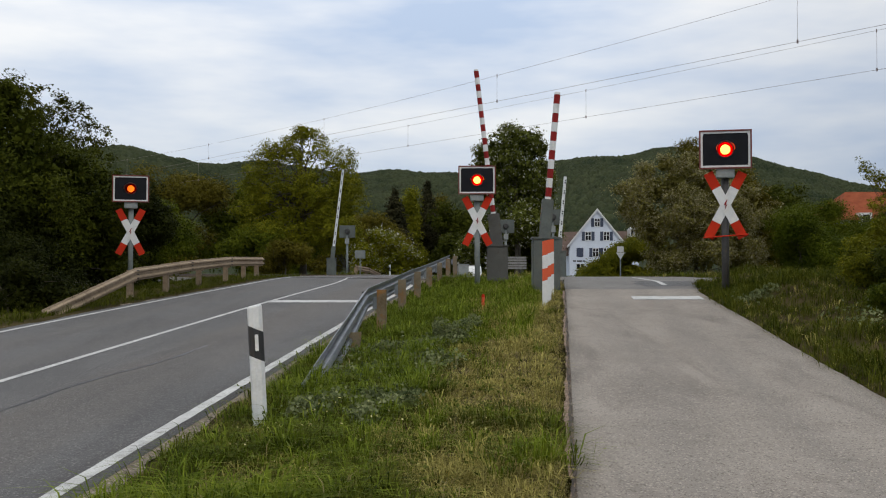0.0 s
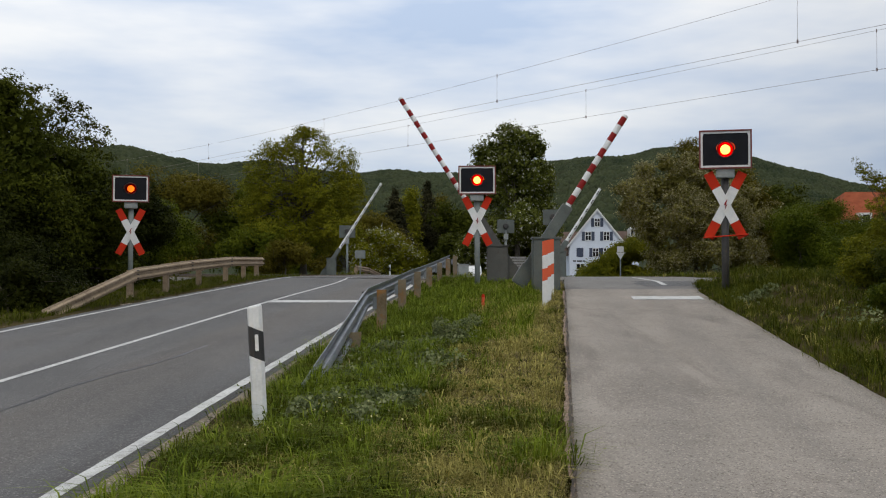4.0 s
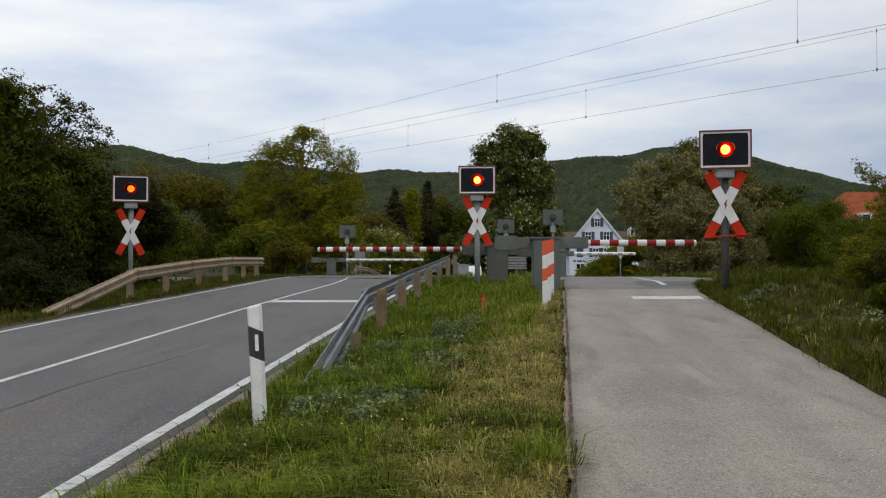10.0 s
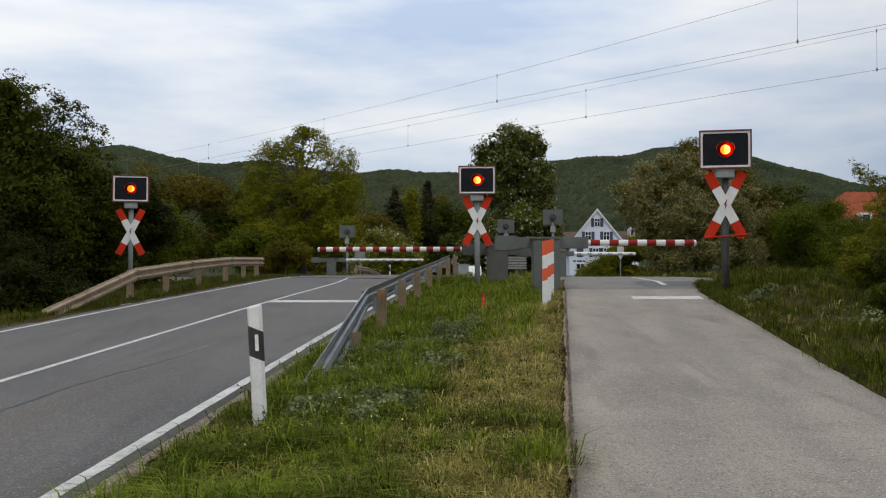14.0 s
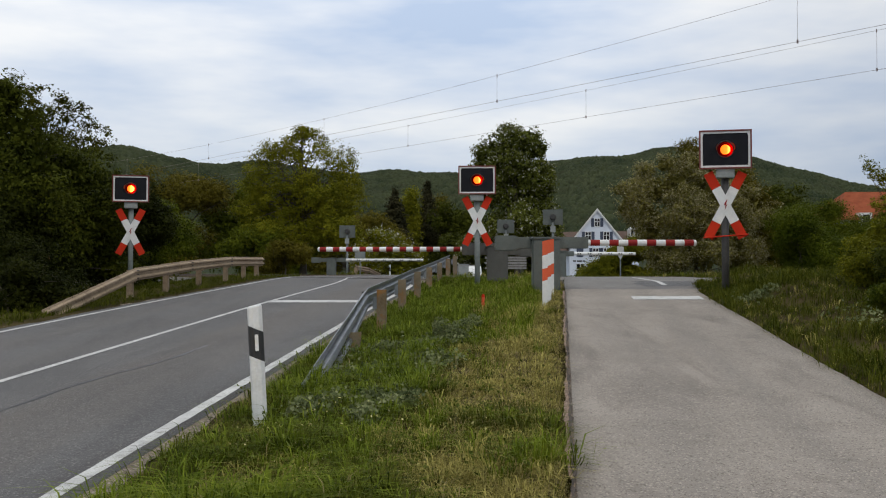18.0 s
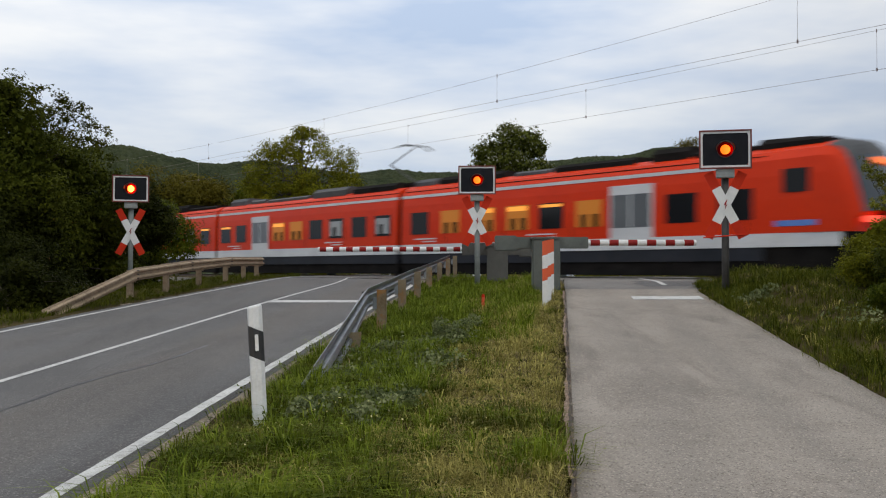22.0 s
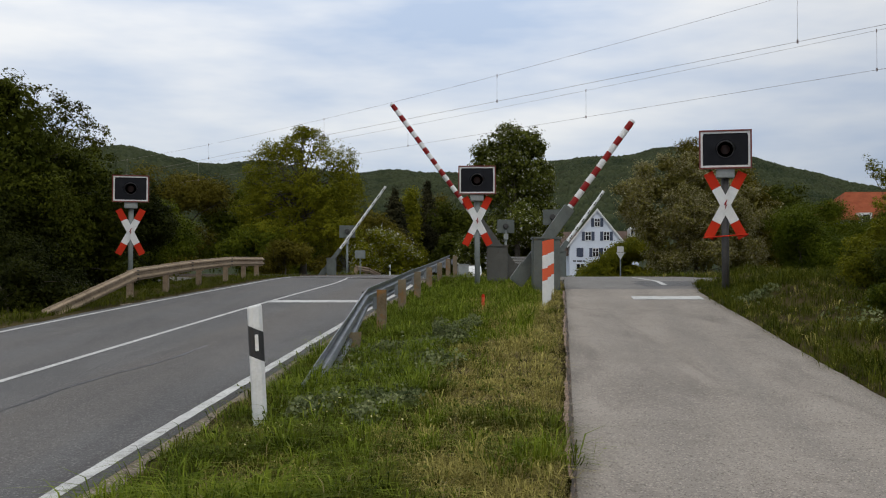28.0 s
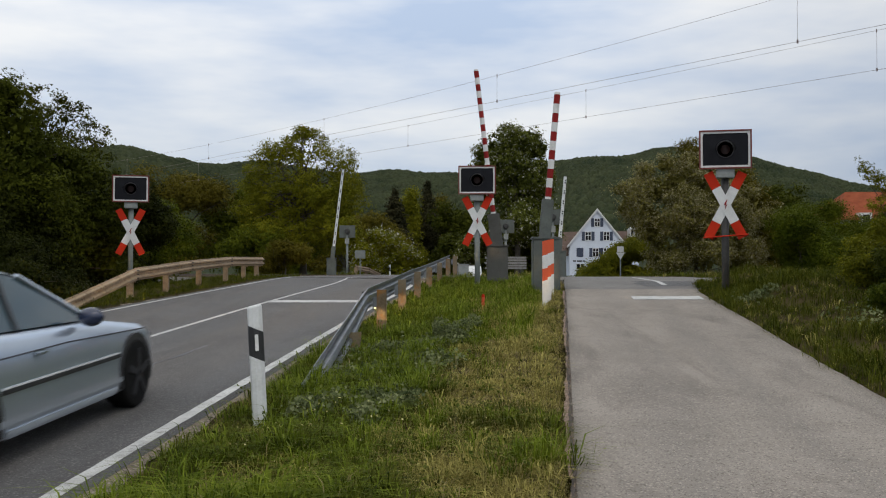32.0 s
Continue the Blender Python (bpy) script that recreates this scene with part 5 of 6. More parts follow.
tree("hedge_shrub", "dense green shrub beside the line", "shrub", -10.6, 34.6, 3.3, heap(R, 9, 1.4, 1.2, 0.2, 3.2, 0.6, 1.0), 14000, 0.13, "leaf", 5, "hedgerow", 0.07, 0.25, 0.9, 36, 0.24, count=10)
tree("hedge_shrub", "low dark shrub on the verge", "shrub", -11.6, 21.5, 2.2, heap(R, 8, 1.4, 1.1, 0.0, 2.6, 0.6, 0.9), 15000, 0.1, "leaf_shaded", 6, "hedgerow", 0.05, 0.25, 1.1, 36, 0.2, count=8)
tree("hedge_shrub", "low leafy shrub at the verge edge", "shrub", -8.95, 19.3, 1.0, heap(R, 7, 0.9, 0.6, 0.0, 1.0, 0.35, 0.55), 8000, 0.08, "leaf_shaded", 7, "hedgerow", 0.04, 0.3, 1.4, 36, 0.15, count=8)
tree("hedge_shrub", "dark shrub under the hedgerow trees", "shrub", -11.2, 24.6, 3.0, heap(R, 8, 1.2, 1.2, 0.0, 3.0, 0.6, 1.0), 14000, 0.11, "leaf_shaded", 8, "hedgerow", 0.05, 0.25, 1.0, 36, 0.22, count=8)
tree("hedge_shrub", "dark shrub under the hedgerow trees", "shrub", -10.9, 28.6, 3.2, heap(R, 8, 1.2, 1.2, 0.0, 3.3, 0.6, 1.0), 13000, 0.12, "leaf_shaded", 9, "hedgerow", 0.05, 0.25, 1.0, 36, 0.22, count=8)
tree("hedge_shrub", "low shrub behind the guardrail with shade in its leaf colour", "shrub", -9.7, 21.6, 1.3, heap(R, 8, 1.0, 0.7, 0.0, 1.5, 0.4, 0.65), 9000, 0.09, "leaf_shaded", 10, "hedgerow", 0.04, 0.25, 1.3, 36, 0.16, count=8)
tree("hedge_shrub", "low clump beside the guardrail end with shade in its leaf colour", "shrub", -8.95, 18.3, 0.7, heap(R, 6, 0.45, 0.4, 0.0, 0.7, 0.25, 0.35), 5000, 0.06, "leaf_shaded", 13, "hedgerow", 0.03, 0.25, 1.6, 36, 0.1, count=6)
# beyond the line
R.seed(21)
tree("field_maple", "olive green tree beyond the railway", "tree", -17.6, 62, 7.2, heap(R, 11, 3.4, 2.5, 0.4, 6.9, 1.2, 2.0), 14000, 0.24, "leaf_brown", 20, "trees beyond the line", 0.2, 0.35, 0.5, 40, 0.5)
tree("field_maple", "green tree beyond the railway", "tree", -14.0, 66, 7.0, heap(R, 9, 2.6, 2.2, 0.4, 6.6, 1.1, 1.8), 12000, 0.24, "leaf", 21, "trees beyond the line", 0.18, 0.3, 0.5, 40, 0.5)
tree("ash_tree", "yellow-green spring tree with thin airy top", "tree", -8.9, 60, 10.4,
     heap(R, 10, 3.4, 2.4, 0.8, 6.4, 1.2, 1.8) + [(-3.0, 0, 4.6, 1.6, 1.4, 1.3), (-1.2, -0.5, 5.2, 1.8, 1.4, 1.3), (1.2, -0.5, 5.4, 1.8, 1.4, 1.3), (2.8, 0, 4.8, 1.6, 1.4, 1.4), (-2.2, -0.8, 2.8, 1.6, 1.3, 1.3), (2.0, -0.8, 2.8, 1.6, 1.3, 1.3), (0, -1, 3.4, 1.7, 1.3, 1.4), (0, 0, 6.4, 4.2, 2.2, 3.0), (-2.4, 0, 6.5, 1.8, 1.5, 1.4), (2.5, 0, 6.6, 1.8, 1.5, 1.4), (0.2, 0, 8.1, 1.9, 1.4, 1.4), (0.3, 0, 9.4, 0.9, 0.8, 0.6), (-1.3, 0, 8.3, 1.2, 1.0, 0.9)],
     46000, 0.17, "leaf_fresh", 22, "trees beyond the line", 0.24, 0.36, 0.9, 16, 0.24, count=90, sway=0.35, inner=0.03, shell=0.4)
tree("thicket_shrub", "low brownish thicket beside the road", "shrub", -8.8, 52.5, 1.9, heap(R, 7, 1.6, 1.0, 0.0, 2.0, 0.6, 0.9), 9000, 0.13, "leaf_brown", 23, "thickets", 0.05, 0.3, 0.9, 36, 0.25, count=12)
tree("thicket_shrub", "brownish shrub with sloping top beyond the railway", "shrub", -5.7, 90, 7.0, [(-0.98, 0.0, 5.88, 1.4, 1.26, 1.26), (0.42, 0.0, 5.04, 1.4, 1.26, 1.26), (1.4, 0.0, 3.92, 1.26, 1.26, 1.12), (-0.7, -0.42, 3.36, 1.82, 1.4, 1.54), (0.84, -0.42, 2.1, 1.82, 1.4, 1.4), (-1.26, -0.42, 1.26, 1.54, 1.26, 1.26)], 12000, 0.28, "leaf_brown", 24, "thickets", 0.08, 0.3, 0.6, 36, 0.4, count=12)
tree("thicket_shrub", "green shrub beside the road beyond the crossing", "shrub", -11.6, 58, 3.0, heap(R, 7, 1.6, 1.2, 0.0, 3.6, 0.8, 1.2), 8000, 0.2, "leaf", 25, "thickets", 0.06, 0.3, 0.7, 36, 0.35, count=8)
tree("thicket_shrub", "fresh green shrub with pale blossom", "shrub", -3.9, 76, 3.6, [(-2.4, 0, 2.6, 1.1, 1.0, 1.0), (-1.3, 0, 3.2, 1.1, 1.0, 0.9), (-0.3, 0, 3.0, 1.1, 1.0, 0.9), (0.7, 0, 2.2, 1.0, 0.9, 0.8), (1.6, 0, 1.4, 0.9, 0.8, 0.7), (2.3, 0, 0.8, 0.7, 0.7, 0.6), (-1.8, -0.4, 1.2, 1.5, 1.0, 1.2), (0.2, -0.4, 1.1, 1.4, 1.0, 1.1), (1.4, -0.4, 0.5, 1.2, 0.9, 0.8)], 14000, 0.22, "leaf_fresh", 26, "thickets", 0.07, 0.3, 0.5, 36, 0.35, extra=(0.16, "blossom", 0.15), count=8)
for x, y, h, sd in ((-5.7, 112, 11.6, 30), (-2.0, 122, 13.6, 31)):
    rng = np.random.default_rng(sd)
    ms = [(0, 0, h * q, (1 - q) * 4.3 + 0.2, (1 - q) * 4.3 + 0.2, h * 0.07) for q in np.linspace(0.1, 0.97, 13)]
    tree("spruce", "dark slender spruce behind the thickets", "tree", x, y, h, ms, 12000, 0.4, "needle", sd, "spruces", 0.22, 0.2, 0.5, 30, 0.35, count=0, shell=0.4)
tree("broadleaf_tree", "pale green slender tree between spruces", "tree", -4.0, 117, 12.6, [(0.3 * math.sin(7 * q), 0, 11.4 * q, 1.7 - 0.9 * q * q, 1.5 - 0.7 * q * q, 1.3) for q in np.linspace(0.12, 0.98, 10)], 9000, 0.4, "leaf_fresh", 33, "trees beyond the line", 0.25, 0.3, 0.35, 36, 0.6)
tree("broadleaf_tree", "olive slender tree behind the spruce", "tree", -0.2, 127, 12.4, [(0.3 * math.sin(5 * q), 0, 11.4 * q, 1.9 - 0.9 * q * q, 1.6 - 0.7 * q * q, 1.3) for q in np.linspace(0.12, 0.98, 10)], 9000, 0.42, "leaf_brown", 37, "trees beyond the line", 0.25, 0.3, 0.35, 36, 0.6)
tree("broadleaf_tree", "dark green rounded tree", "tree", 1.4, 118, 10.5, heap(R, 9, 2.8, 2.2, 0.5, 10.0, 1.6, 2.4), 9000, 0.42, "leaf_dark", 34, "trees beyond the line", 0.25, 0.3, 0.35, 36, 0.6)
tree("broadleaf_tree", "brownish rounded tree behind shrubs", "tree", -9.6, 95, 7.4, heap(R, 8, 2.6, 2.2, 0.5, 7.5, 1.4, 2.0), 9000, 0.34, "leaf_brown", 35, "trees beyond the line", 0.2, 0.3, 0.4, 36, 0.5)
tree("broadleaf_tree", "dark green rounded tree", "tree", -12.5, 100, 9.0, heap(R, 8, 3.6, 2.2, 0.5, 8.5, 1.6, 2.4), 9000, 0.36, "leaf", 36, "trees beyond the line", 0.2, 0.3, 0.4, 36, 0.5)
# dark shrubs added to stand for the deep shade below the chestnut
for x, y, h, mt, sd in ((5.6, 97, 6.0, "leaf_dark", 41), (9.6, 99, 5.6, "leaf_dark", 42), (2.2, 100, 5.4, "leaf_dark", 43)):
    tree("thicket_shrub", "dark shrub added for the deep shade under the horse chestnut", "shrub", x, y, h, heap(R, 9, 2.2, 1.5, 0.0, h, 1.1, 1.7), 9000, 0.34, mt, sd, "thickets", 0.08, 0.2, 0.5, 36, 0.45, count=8)
# horse chestnut
R.seed(22)
tree("horse_chestnut", "dense dark green horse chestnut with white flower candles", "tree", 7.2, 93, 15.2,
     heap(R, 12, 4.3, 3.2, 2.5, 11.0, 1.7, 2.3) + heap(R, 7, 3.4, 2.4, 9.0, 15.4, 1.5, 2.0) + [(-0.1, 0, 14.3, 2.6, 2.0, 1.5), (2.0, 0, 11, 1.8, 1.8, 1.8), (-2.2, 0, 11, 1.8, 1.8, 1.8), (1.3, 0, 14.7, 1.1, 1.0, 1.0), (2.3, 0, 13.6, 1.0, 1.0, 1.0), (-3.2, 0, 12.9, 1.0, 0.9, 0.9), (-2.3, 0, 13.8, 1.0, 1.0, 1.0), (-2.9, 0, 11.8, 1.2, 1.1, 1.1)],
     28000, 0.44, "chestnut", 40, "", 0.35, 0.24, 0.45, 32, 0.5, extra=(0.12, "blossom", 0.27), sway=0.35, inner=0.06)
R.seed(23)
# blossom thicket and shrubs beyond the line beside the path
tree("hawthorn_thicket", "large hawthorn thicket dotted with white blossom", "shrub", 10.7, 40.5, 4.1, [(-3.1, 0, 3.8, 0.35, 0.4, 0.3), (-2.0, 0, 4.6, 0.35, 0.4, 0.3), (-1.2, 0, 4.85, 0.4, 0.4, 0.3), (-0.1, 0, 4.9, 0.35, 0.4, 0.35), (-2.9, 0, 3.0, 0.4, 0.4, 0.35), (-2.5, 0, 3.5, 0.8, 0.8, 0.7), (-1.5, 0.2, 3.8, 1.0, 1.0, 0.9), (-0.5, 0, 3.9, 1.0, 1.0, 0.9), (0.6, 0, 3.6, 1.1, 1.1, 0.9), (-1.5, 0, 2.4, 1.0, 1.0, 1.0), (-0.2, -0.3, 2.5, 1.4, 1.2, 1.2), (1.2, 0, 2.4, 1.4, 1.2, 1.2), (-1.0, 0, 1.0, 1.0, 1.0, 0.9), (0.4, -0.4, 1.0, 1.2, 1.1, 1.0), (1.8, 0, 1.1, 1.2, 1.1, 1.0), (2.2, 0.3, 2.9, 1.1, 1.0, 1.0), (-2.2, 0, 2.9, 0.8, 0.8, 0.7)], 26000, 0.15, "haw_leaf", 50, "blossom shrubs", 0.1, 0.42, 1.1, 24, 0.24, extra=(0.95, "haw_flower", 0.09), count=20)
tree("hawthorn_thicket", "tall bronze-leaved hawthorn with some blossom", "shrub", 11.4, 42, 5.4, [(-0.3, 0, 5.4, 0.8, 0.8, 0.8), (0.5, 0, 5.0, 0.9, 0.8, 0.8), (-0.9, 0, 4.6, 0.8, 0.8, 0.8), (1.6, 0, 4.2, 1.0, 0.9, 0.9), (2.5, 0, 3.4, 1.0, 0.9, 0.9), (0.4, 0, 3.6, 1.2, 1.0, 1.0), (1.6, -0.3, 2.4, 1.3, 1.0, 1.1), (3.0, -0.3, 2.0, 1.0, 0.9, 0.9), (2.2, -0.4, 0.9, 1.2, 1.0, 0.9)], 20000, 0.15, "leaf_brown", 51, "blossom shrubs", 0.1, 0.35, 0.9, 36, 0.26, extra=(0.14, "haw_flower", 0.1), count=20)
tree("garden_shrub", "dark round shrub beyond the line", "shrub", 16.6, 48, 4.2, heap(R, 8, 1.1, 0.9, 0.0, 5.0, 0.8, 1.1), 10000, 0.18, "leaf_dark", 52, "garden shrubs", 0.08, 0.25, 0.8, 36, 0.28, count=6)
for x, y, h, mt, sd in ((13.9, 37.0, 2.2, "leaf_mid", 53), (16.4, 38.5, 3.0, "leaf", 54), (17.5, 37.6, 2.9, "leaf_mid", 55), (15.2, 36.2, 1.5, "leaf_mid", 56), (15.4, 41.5, 3.1, "leaf_mid", 57)):
    tree("garden_shrub", "spreading green shrub beyond the line", "shrub", x, y, h, heap(R, 8, 1.5, 1.2, 0.0, h + 0.3, 0.5, 0.95), 16000, 0.105, mt, sd, "garden shrubs", 0.06, 0.3, 0.8, 36, 0.26, count=8)
tree("garden_shrub", "green shrub beside the far path", "shrub", 9.0, 47.5, 1.3, [(-1.7, 0, 0.2, 0.5, 0.6, 0.35), (-1.2, 0, 0.45, 0.6, 0.6, 0.5), (-0.6, 0, 0.8, 0.65, 0.7, 0.6), (0.0, 0, 1.1, 0.7, 0.7, 0.7), (0.7, 0, 1.4, 0.8, 0.8, 0.75), (1.5, 0, 1.5, 0.9, 0.8, 0.8), (0.4, -0.3, 0.4, 0.9, 0.7, 0.5), (1.6, -0.3, 0.5, 0.9, 0.7, 0.6), (-0.7, -0.3, 0.2, 0.8, 0.6, 0.4)], 22000, 0.14, "leaf_fresh", 58, "garden shrubs", 0.05, 0.3, 0.8, 36, 0.26, count=6, inner=0.25)
# near side of the line beside the path
R.seed(24)
tree("verge_sapling", "slender yellow-green sapling with leaning leafy shoots", "shrub", 7.3, 15.0, 2.2, [(0.1, 0, 1.35, 0.3, 0.3, 0.22), (-0.3, 0, 1.72, 0.22, 0.2, 0.13), (-0.5, 0, 1.84, 0.15, 0.14, 0.1), (-0.62, 0, 1.98, 0.1, 0.1, 0.1), (-0.7, 0, 2.14, 0.06, 0.06, 0.12), (-0.1, 0, 1.58, 0.26, 0.25, 0.14), (-0.35, 0, 1.4, 0.26, 0.25, 0.12), (-0.45, 0, 0.55, 0.3, 0.3, 0.1), (-0.25, 0, 0.8, 0.3, 0.3, 0.12), (-0.15, 0, 1.05, 0.3, 0.3, 0.12)], 5600, 0.045, "leaf_fresh", 60, "verge shrubs", 0.025, 0.2, 2.0, 14, 0.05, count=36, sway=5.0, inner=0)
tree("verge_shrub", "leafy shrub at the path verge", "shrub", 7.35, 15.3, 2.2, heap(R, 10, 0.5, 0.8, 0.0, 1.15, 0.28, 0.42), 11000, 0.07, "leaf_fresh", 63, "verge shrubs", 0.04, 0.3, 1.4, 36, 0.12, count=10)
tree("verge_shrub", "dark low shrub on the verge beside the path", "shrub", 6.6, 13.4, 1.0, heap(R, 7, 0.5, 0.8, 0.0, 0.9, 0.25, 0.42), 8000, 0.06, "leaf_dark", 61, "verge shrubs", 0.03, 0.25, 1.6, 36, 0.1, count=8)
# unseen trees right of the view, added to shade the bank
for x, y, sd in ((9.4, 13.6, 66), (9.2, 10.6, 67), (11.2, 17.2, 68)):
    tree("shade_tree", "unseen leafy tree added to shade the path bank", "tree", x, y, 5.2, heap(R, 14, 1.4, 1.5, 0.3, 4.9, 0.6, 1.0), 12000, 0.11, "leaf", sd, "verge trees", 0.1, 0.25, 1.2, 36, 0.18)
tree("verge_shrub", "low herbs and brambles on the bank", "shrub", 6.35, 13.0, 0.4, heap(R, 7, 0.4, 0.6, 0.0, 0.45, 0.15, 0.25), 4000, 0.05, "leaf", 64, "verge shrubs", 0.02, 0.25, 2.0, 36, 0.08, count=6)
for x, y, h, sd in ((-0.02, 12.3, 0.34, 70), (0.28, 12.8, 0.3, 71), (-0.62, 11.2, 0.22, 72), (5.35, 15.9, 0.34, 73), (-0.45, 8.35, 0.18, 74)):
    tree("nettle_clump", "low grey-green nettle clump in the verge", "plant", x, y, h, heap(R, 6, 0.22, 0.2, 0.0, h, 0.09, 0.15), 700, 0.045, "clover", sd, "nettle clumps", 0.008, 0.1, 4.0, 14, 0.03, count=6, inner=0)
tree("verge_shrub", "low green shrub near the signal", "shrub", 8.9, 17.2, 1.1, heap(R, 7, 1.0, 0.9, 0.0, 1.2, 0.3, 0.5), 8000, 0.075, "leaf_mid", 62, "verge shrubs", 0.03, 0.25, 1.4, 36, 0.14, count=8)


# ---- grass ----
def blades(name, n, place, height, width, material, seed, label, lie=0.5, k=10, spread=0.045):
    """Tufts of bent blades on the ground; place draws x and y."""
    rng = np.random.default_rng(seed)
    x, y = place(rng, n // k)
    tuft = np.array([0.5 + 0.95 * max(0, noise.noise(Vector((a * 1.1, b * 1.1, seed))) + 0.9 * noise.noise(Vector((a * 4.3, b * 3.1, seed + 3))) + 0.4) for a, b in zip(x, y)]) * rng.uniform(0.5, 1.45, len(x))
    x, y, tuft = np.repeat(x, k), np.repeat(y, k), np.repeat(tuft, k)
    n = len(x)
    a = rng.uniform(0, 6.283, n)
    r = np.abs(rng.normal(size=n)) * spread
    x, y = x + np.cos(a) * r, y + np.sin(a) * r
    a = a + rng.normal(size=n) * 0.7
    z = ground_z(x, y)
    h = height * rng.uniform(0.4, 1.2, n) * tuft
    dx, dy = np.cos(a), np.sin(a)
    px, py = -dy, dx
    bend = h * rng.uniform(0.15, 2 * lie, n)
    w = width * rng.uniform(0.6, 1.4, n)
    v = np.empty((n, 4, 3))
    v[:, 0] = np.stack([x, y, z - 0.015], -1)
    v[:, 1] = np.stack([x + dx * bend * 0.35 + px * w, y + dy * bend * 0.35 + py * w, z + h * 0.6], -1)
    v[:, 2] = np.stack([x + dx * bend * 0.35 - px * w, y + dy * bend * 0.35 - py * w, z + h * 0.6], -1)
    v[:, 3] = np.stack([x + dx * bend, y + dy * bend, z + h * np.maximum(1 - 0.45 * lie, 0.25)], -1)
    i = np.arange(n)[:, None] * 4
    f = np.concatenate([i + [0, 1, 2], i + [2, 1, 3]])
    return tagged(sheet(name, v.reshape(-1, 3), f, material), label, "grass", kind="stuff")


def verge_mid(rng, n):
    y = 4.2 + 26 * rng.random(n) ** 1.7
    lo, hi = road_mid(y) + 3.0 + 0.08 * rng.random(n), path_left(y) - 0.1 * rng.random(n) ** 2
    return lo + (hi - lo) * rng.random(n), y


def dryness(x, y, seed=0.0):
    """How dry the turf is: green beside the guardrail, dry along the path, patchy in front."""
    u = (x - road_mid(y) - 2.95) / (path_left(y) - road_mid(y) - 2.95)
    near = 1 - step(6.5, 9.0, y)
    base = (1 - near) * (0.08 + 0.8 * step(0.4, 0.78, u)) + near * (0.3 + 0.36 * step(0.35, 0.85, u))
    patch = np.array([noise.noise(Vector((a * 1.5, b * 0.9, seed))) + 0.6 * noise.noise(Vector((a * 4.1, b * 2.6, seed + 5))) for a, b in zip(x, y)])
    return base + 0.5 * patch


def verge_mid_green(rng, n):
    x, y = verge_mid(rng, n * 2)
    keep = rng.random(len(x)) < 1.05 - 1.15 * dryness(x, y)
    return x[keep][:n], y[keep][:n]


def verge_mid_dry(rng, n):
    x, y = verge_mid(rng, n * 2)
    keep = rng.random(len(x)) < 1.25 * dryness(x, y) - 0.08
    return x[keep][:n], y[keep][:n]


def tufts_green(rng, n):
    x, y = verge_mid(rng, n * 3)
    keep = rng.random(len(x)) < 0.9 - 1.3 * dryness(x, y, 9.0)
    return x[keep][:n], y[keep][:n]


def tufts_dry(rng, n):
    x, y = verge_mid(rng, n * 3)
    keep = (rng.random(len(x)) < 1.5 * dryness(x, y, 4.0) - 0.5) & (x < path_left(y) - 0.2)
    return x[keep][:n], y[keep][:n]


def verge_right(rng, n):
    y = 7 + 20 * rng.random(n) ** 1.3
    lo = path_left(y) + 2.68 + 1.6 * step(19, 27, y)
    x = lo + 7.5 * rng.random(n) ** 1.4
    keep = track_gap(x, y) < 18.5
    return x[keep], y[keep]


def verge_left(rng, n):
    y = 13 + 27 * rng.random(n) ** 1.2
    hi = road_mid(y) - 3.1
    return hi - 3.4 * rng.random(n) ** 1.3, y


blades("grass", 56000, verge_mid, 0.07, 0.0026, "turf", 1, "short olive green turf on the verge", 0.95, 14, 0.05)
blades("grass", 72000, verge_mid_green, 0.13, 0.0038, "grass", 11, "green meadow grass on the verge", 0.8, 24, 0.05)
blades("grass", 60000, tufts_green, 0.2, 0.004, "lush", 15, "bent tufts of longer green grass", 0.85, 44, 0.06)
blades("grass", 60000, verge_mid_dry, 0.095, 0.0025, "straw", 2, "dry yellowish grass along the path", 1.0, 20, 0.06)
blades("grass", 26000, tufts_dry, 0.17, 0.003, "straw", 21, "bleached tufts of bent dry grass", 1.0, 44, 0.075)
blades("grass", 92000, verge_right, 0.15, 0.0046, "bank", 3, "green grass bank beside the path")
blades("grass", 9000, verge_right, 0.13, 0.0035, "straw", 4, "dry grass stalks on the bank", 0.6)
blades("grass", 36000, verge_left, 0.14, 0.005, "bank", 5, "grass under the guardrail")


def lush(rng, n):
    y = 12 + 15 * rng.random(n)
    lo, hi = road_mid(y) + 3.6, path_left(y) - 0.5
    return lo + (hi - lo) * rng.random(n), y


blades("grass", 44000, lush, 0.17, 0.005, "lush", 8, "taller bright green grass near the crossing")


def scattered(rng, n):
    x, y = verge_mid(rng, n)
    keep = x < path_left(y) - 0.2
    return x[keep], y[keep]


blades("grass", 5000, scattered, 0.14, 0.0036, "lush", 12, "single taller grass tufts in the verge", 0.9, 26, 0.05)
blades("grass", 2600, scattered, 0.15, 0.0022, "thatch", 19, "pale dry stalks standing in the verge", 0.7, 3, 0.03)
blades("grass", 46000, verge_mid_dry, 0.04, 0.0026, "thatch", 13, "flattened dead grass between the blades", 2.2, 8, 0.09)


def verge_behind(rng, n):
    y = -9 + 13.4 * rng.random(n)
    lo, hi = road_mid(y) + 2.92, path_left(y) - 0.02
    return lo + (hi - lo) * rng.random(n), y


blades("grass", 12000, verge_behind, 0.12, 0.006, "grass", 18, "short grass on the verge between road and path", 0.6)


def by_signal(rng, n):
    x, y = 5.7 + rng.normal(size=n) * 0.6, 17.6 + rng.normal(size=n) * 0.6
    keep = x > path_left(y) + 2.78 + 1.6 * step(19, 27, y)
    return x[keep], y[keep]


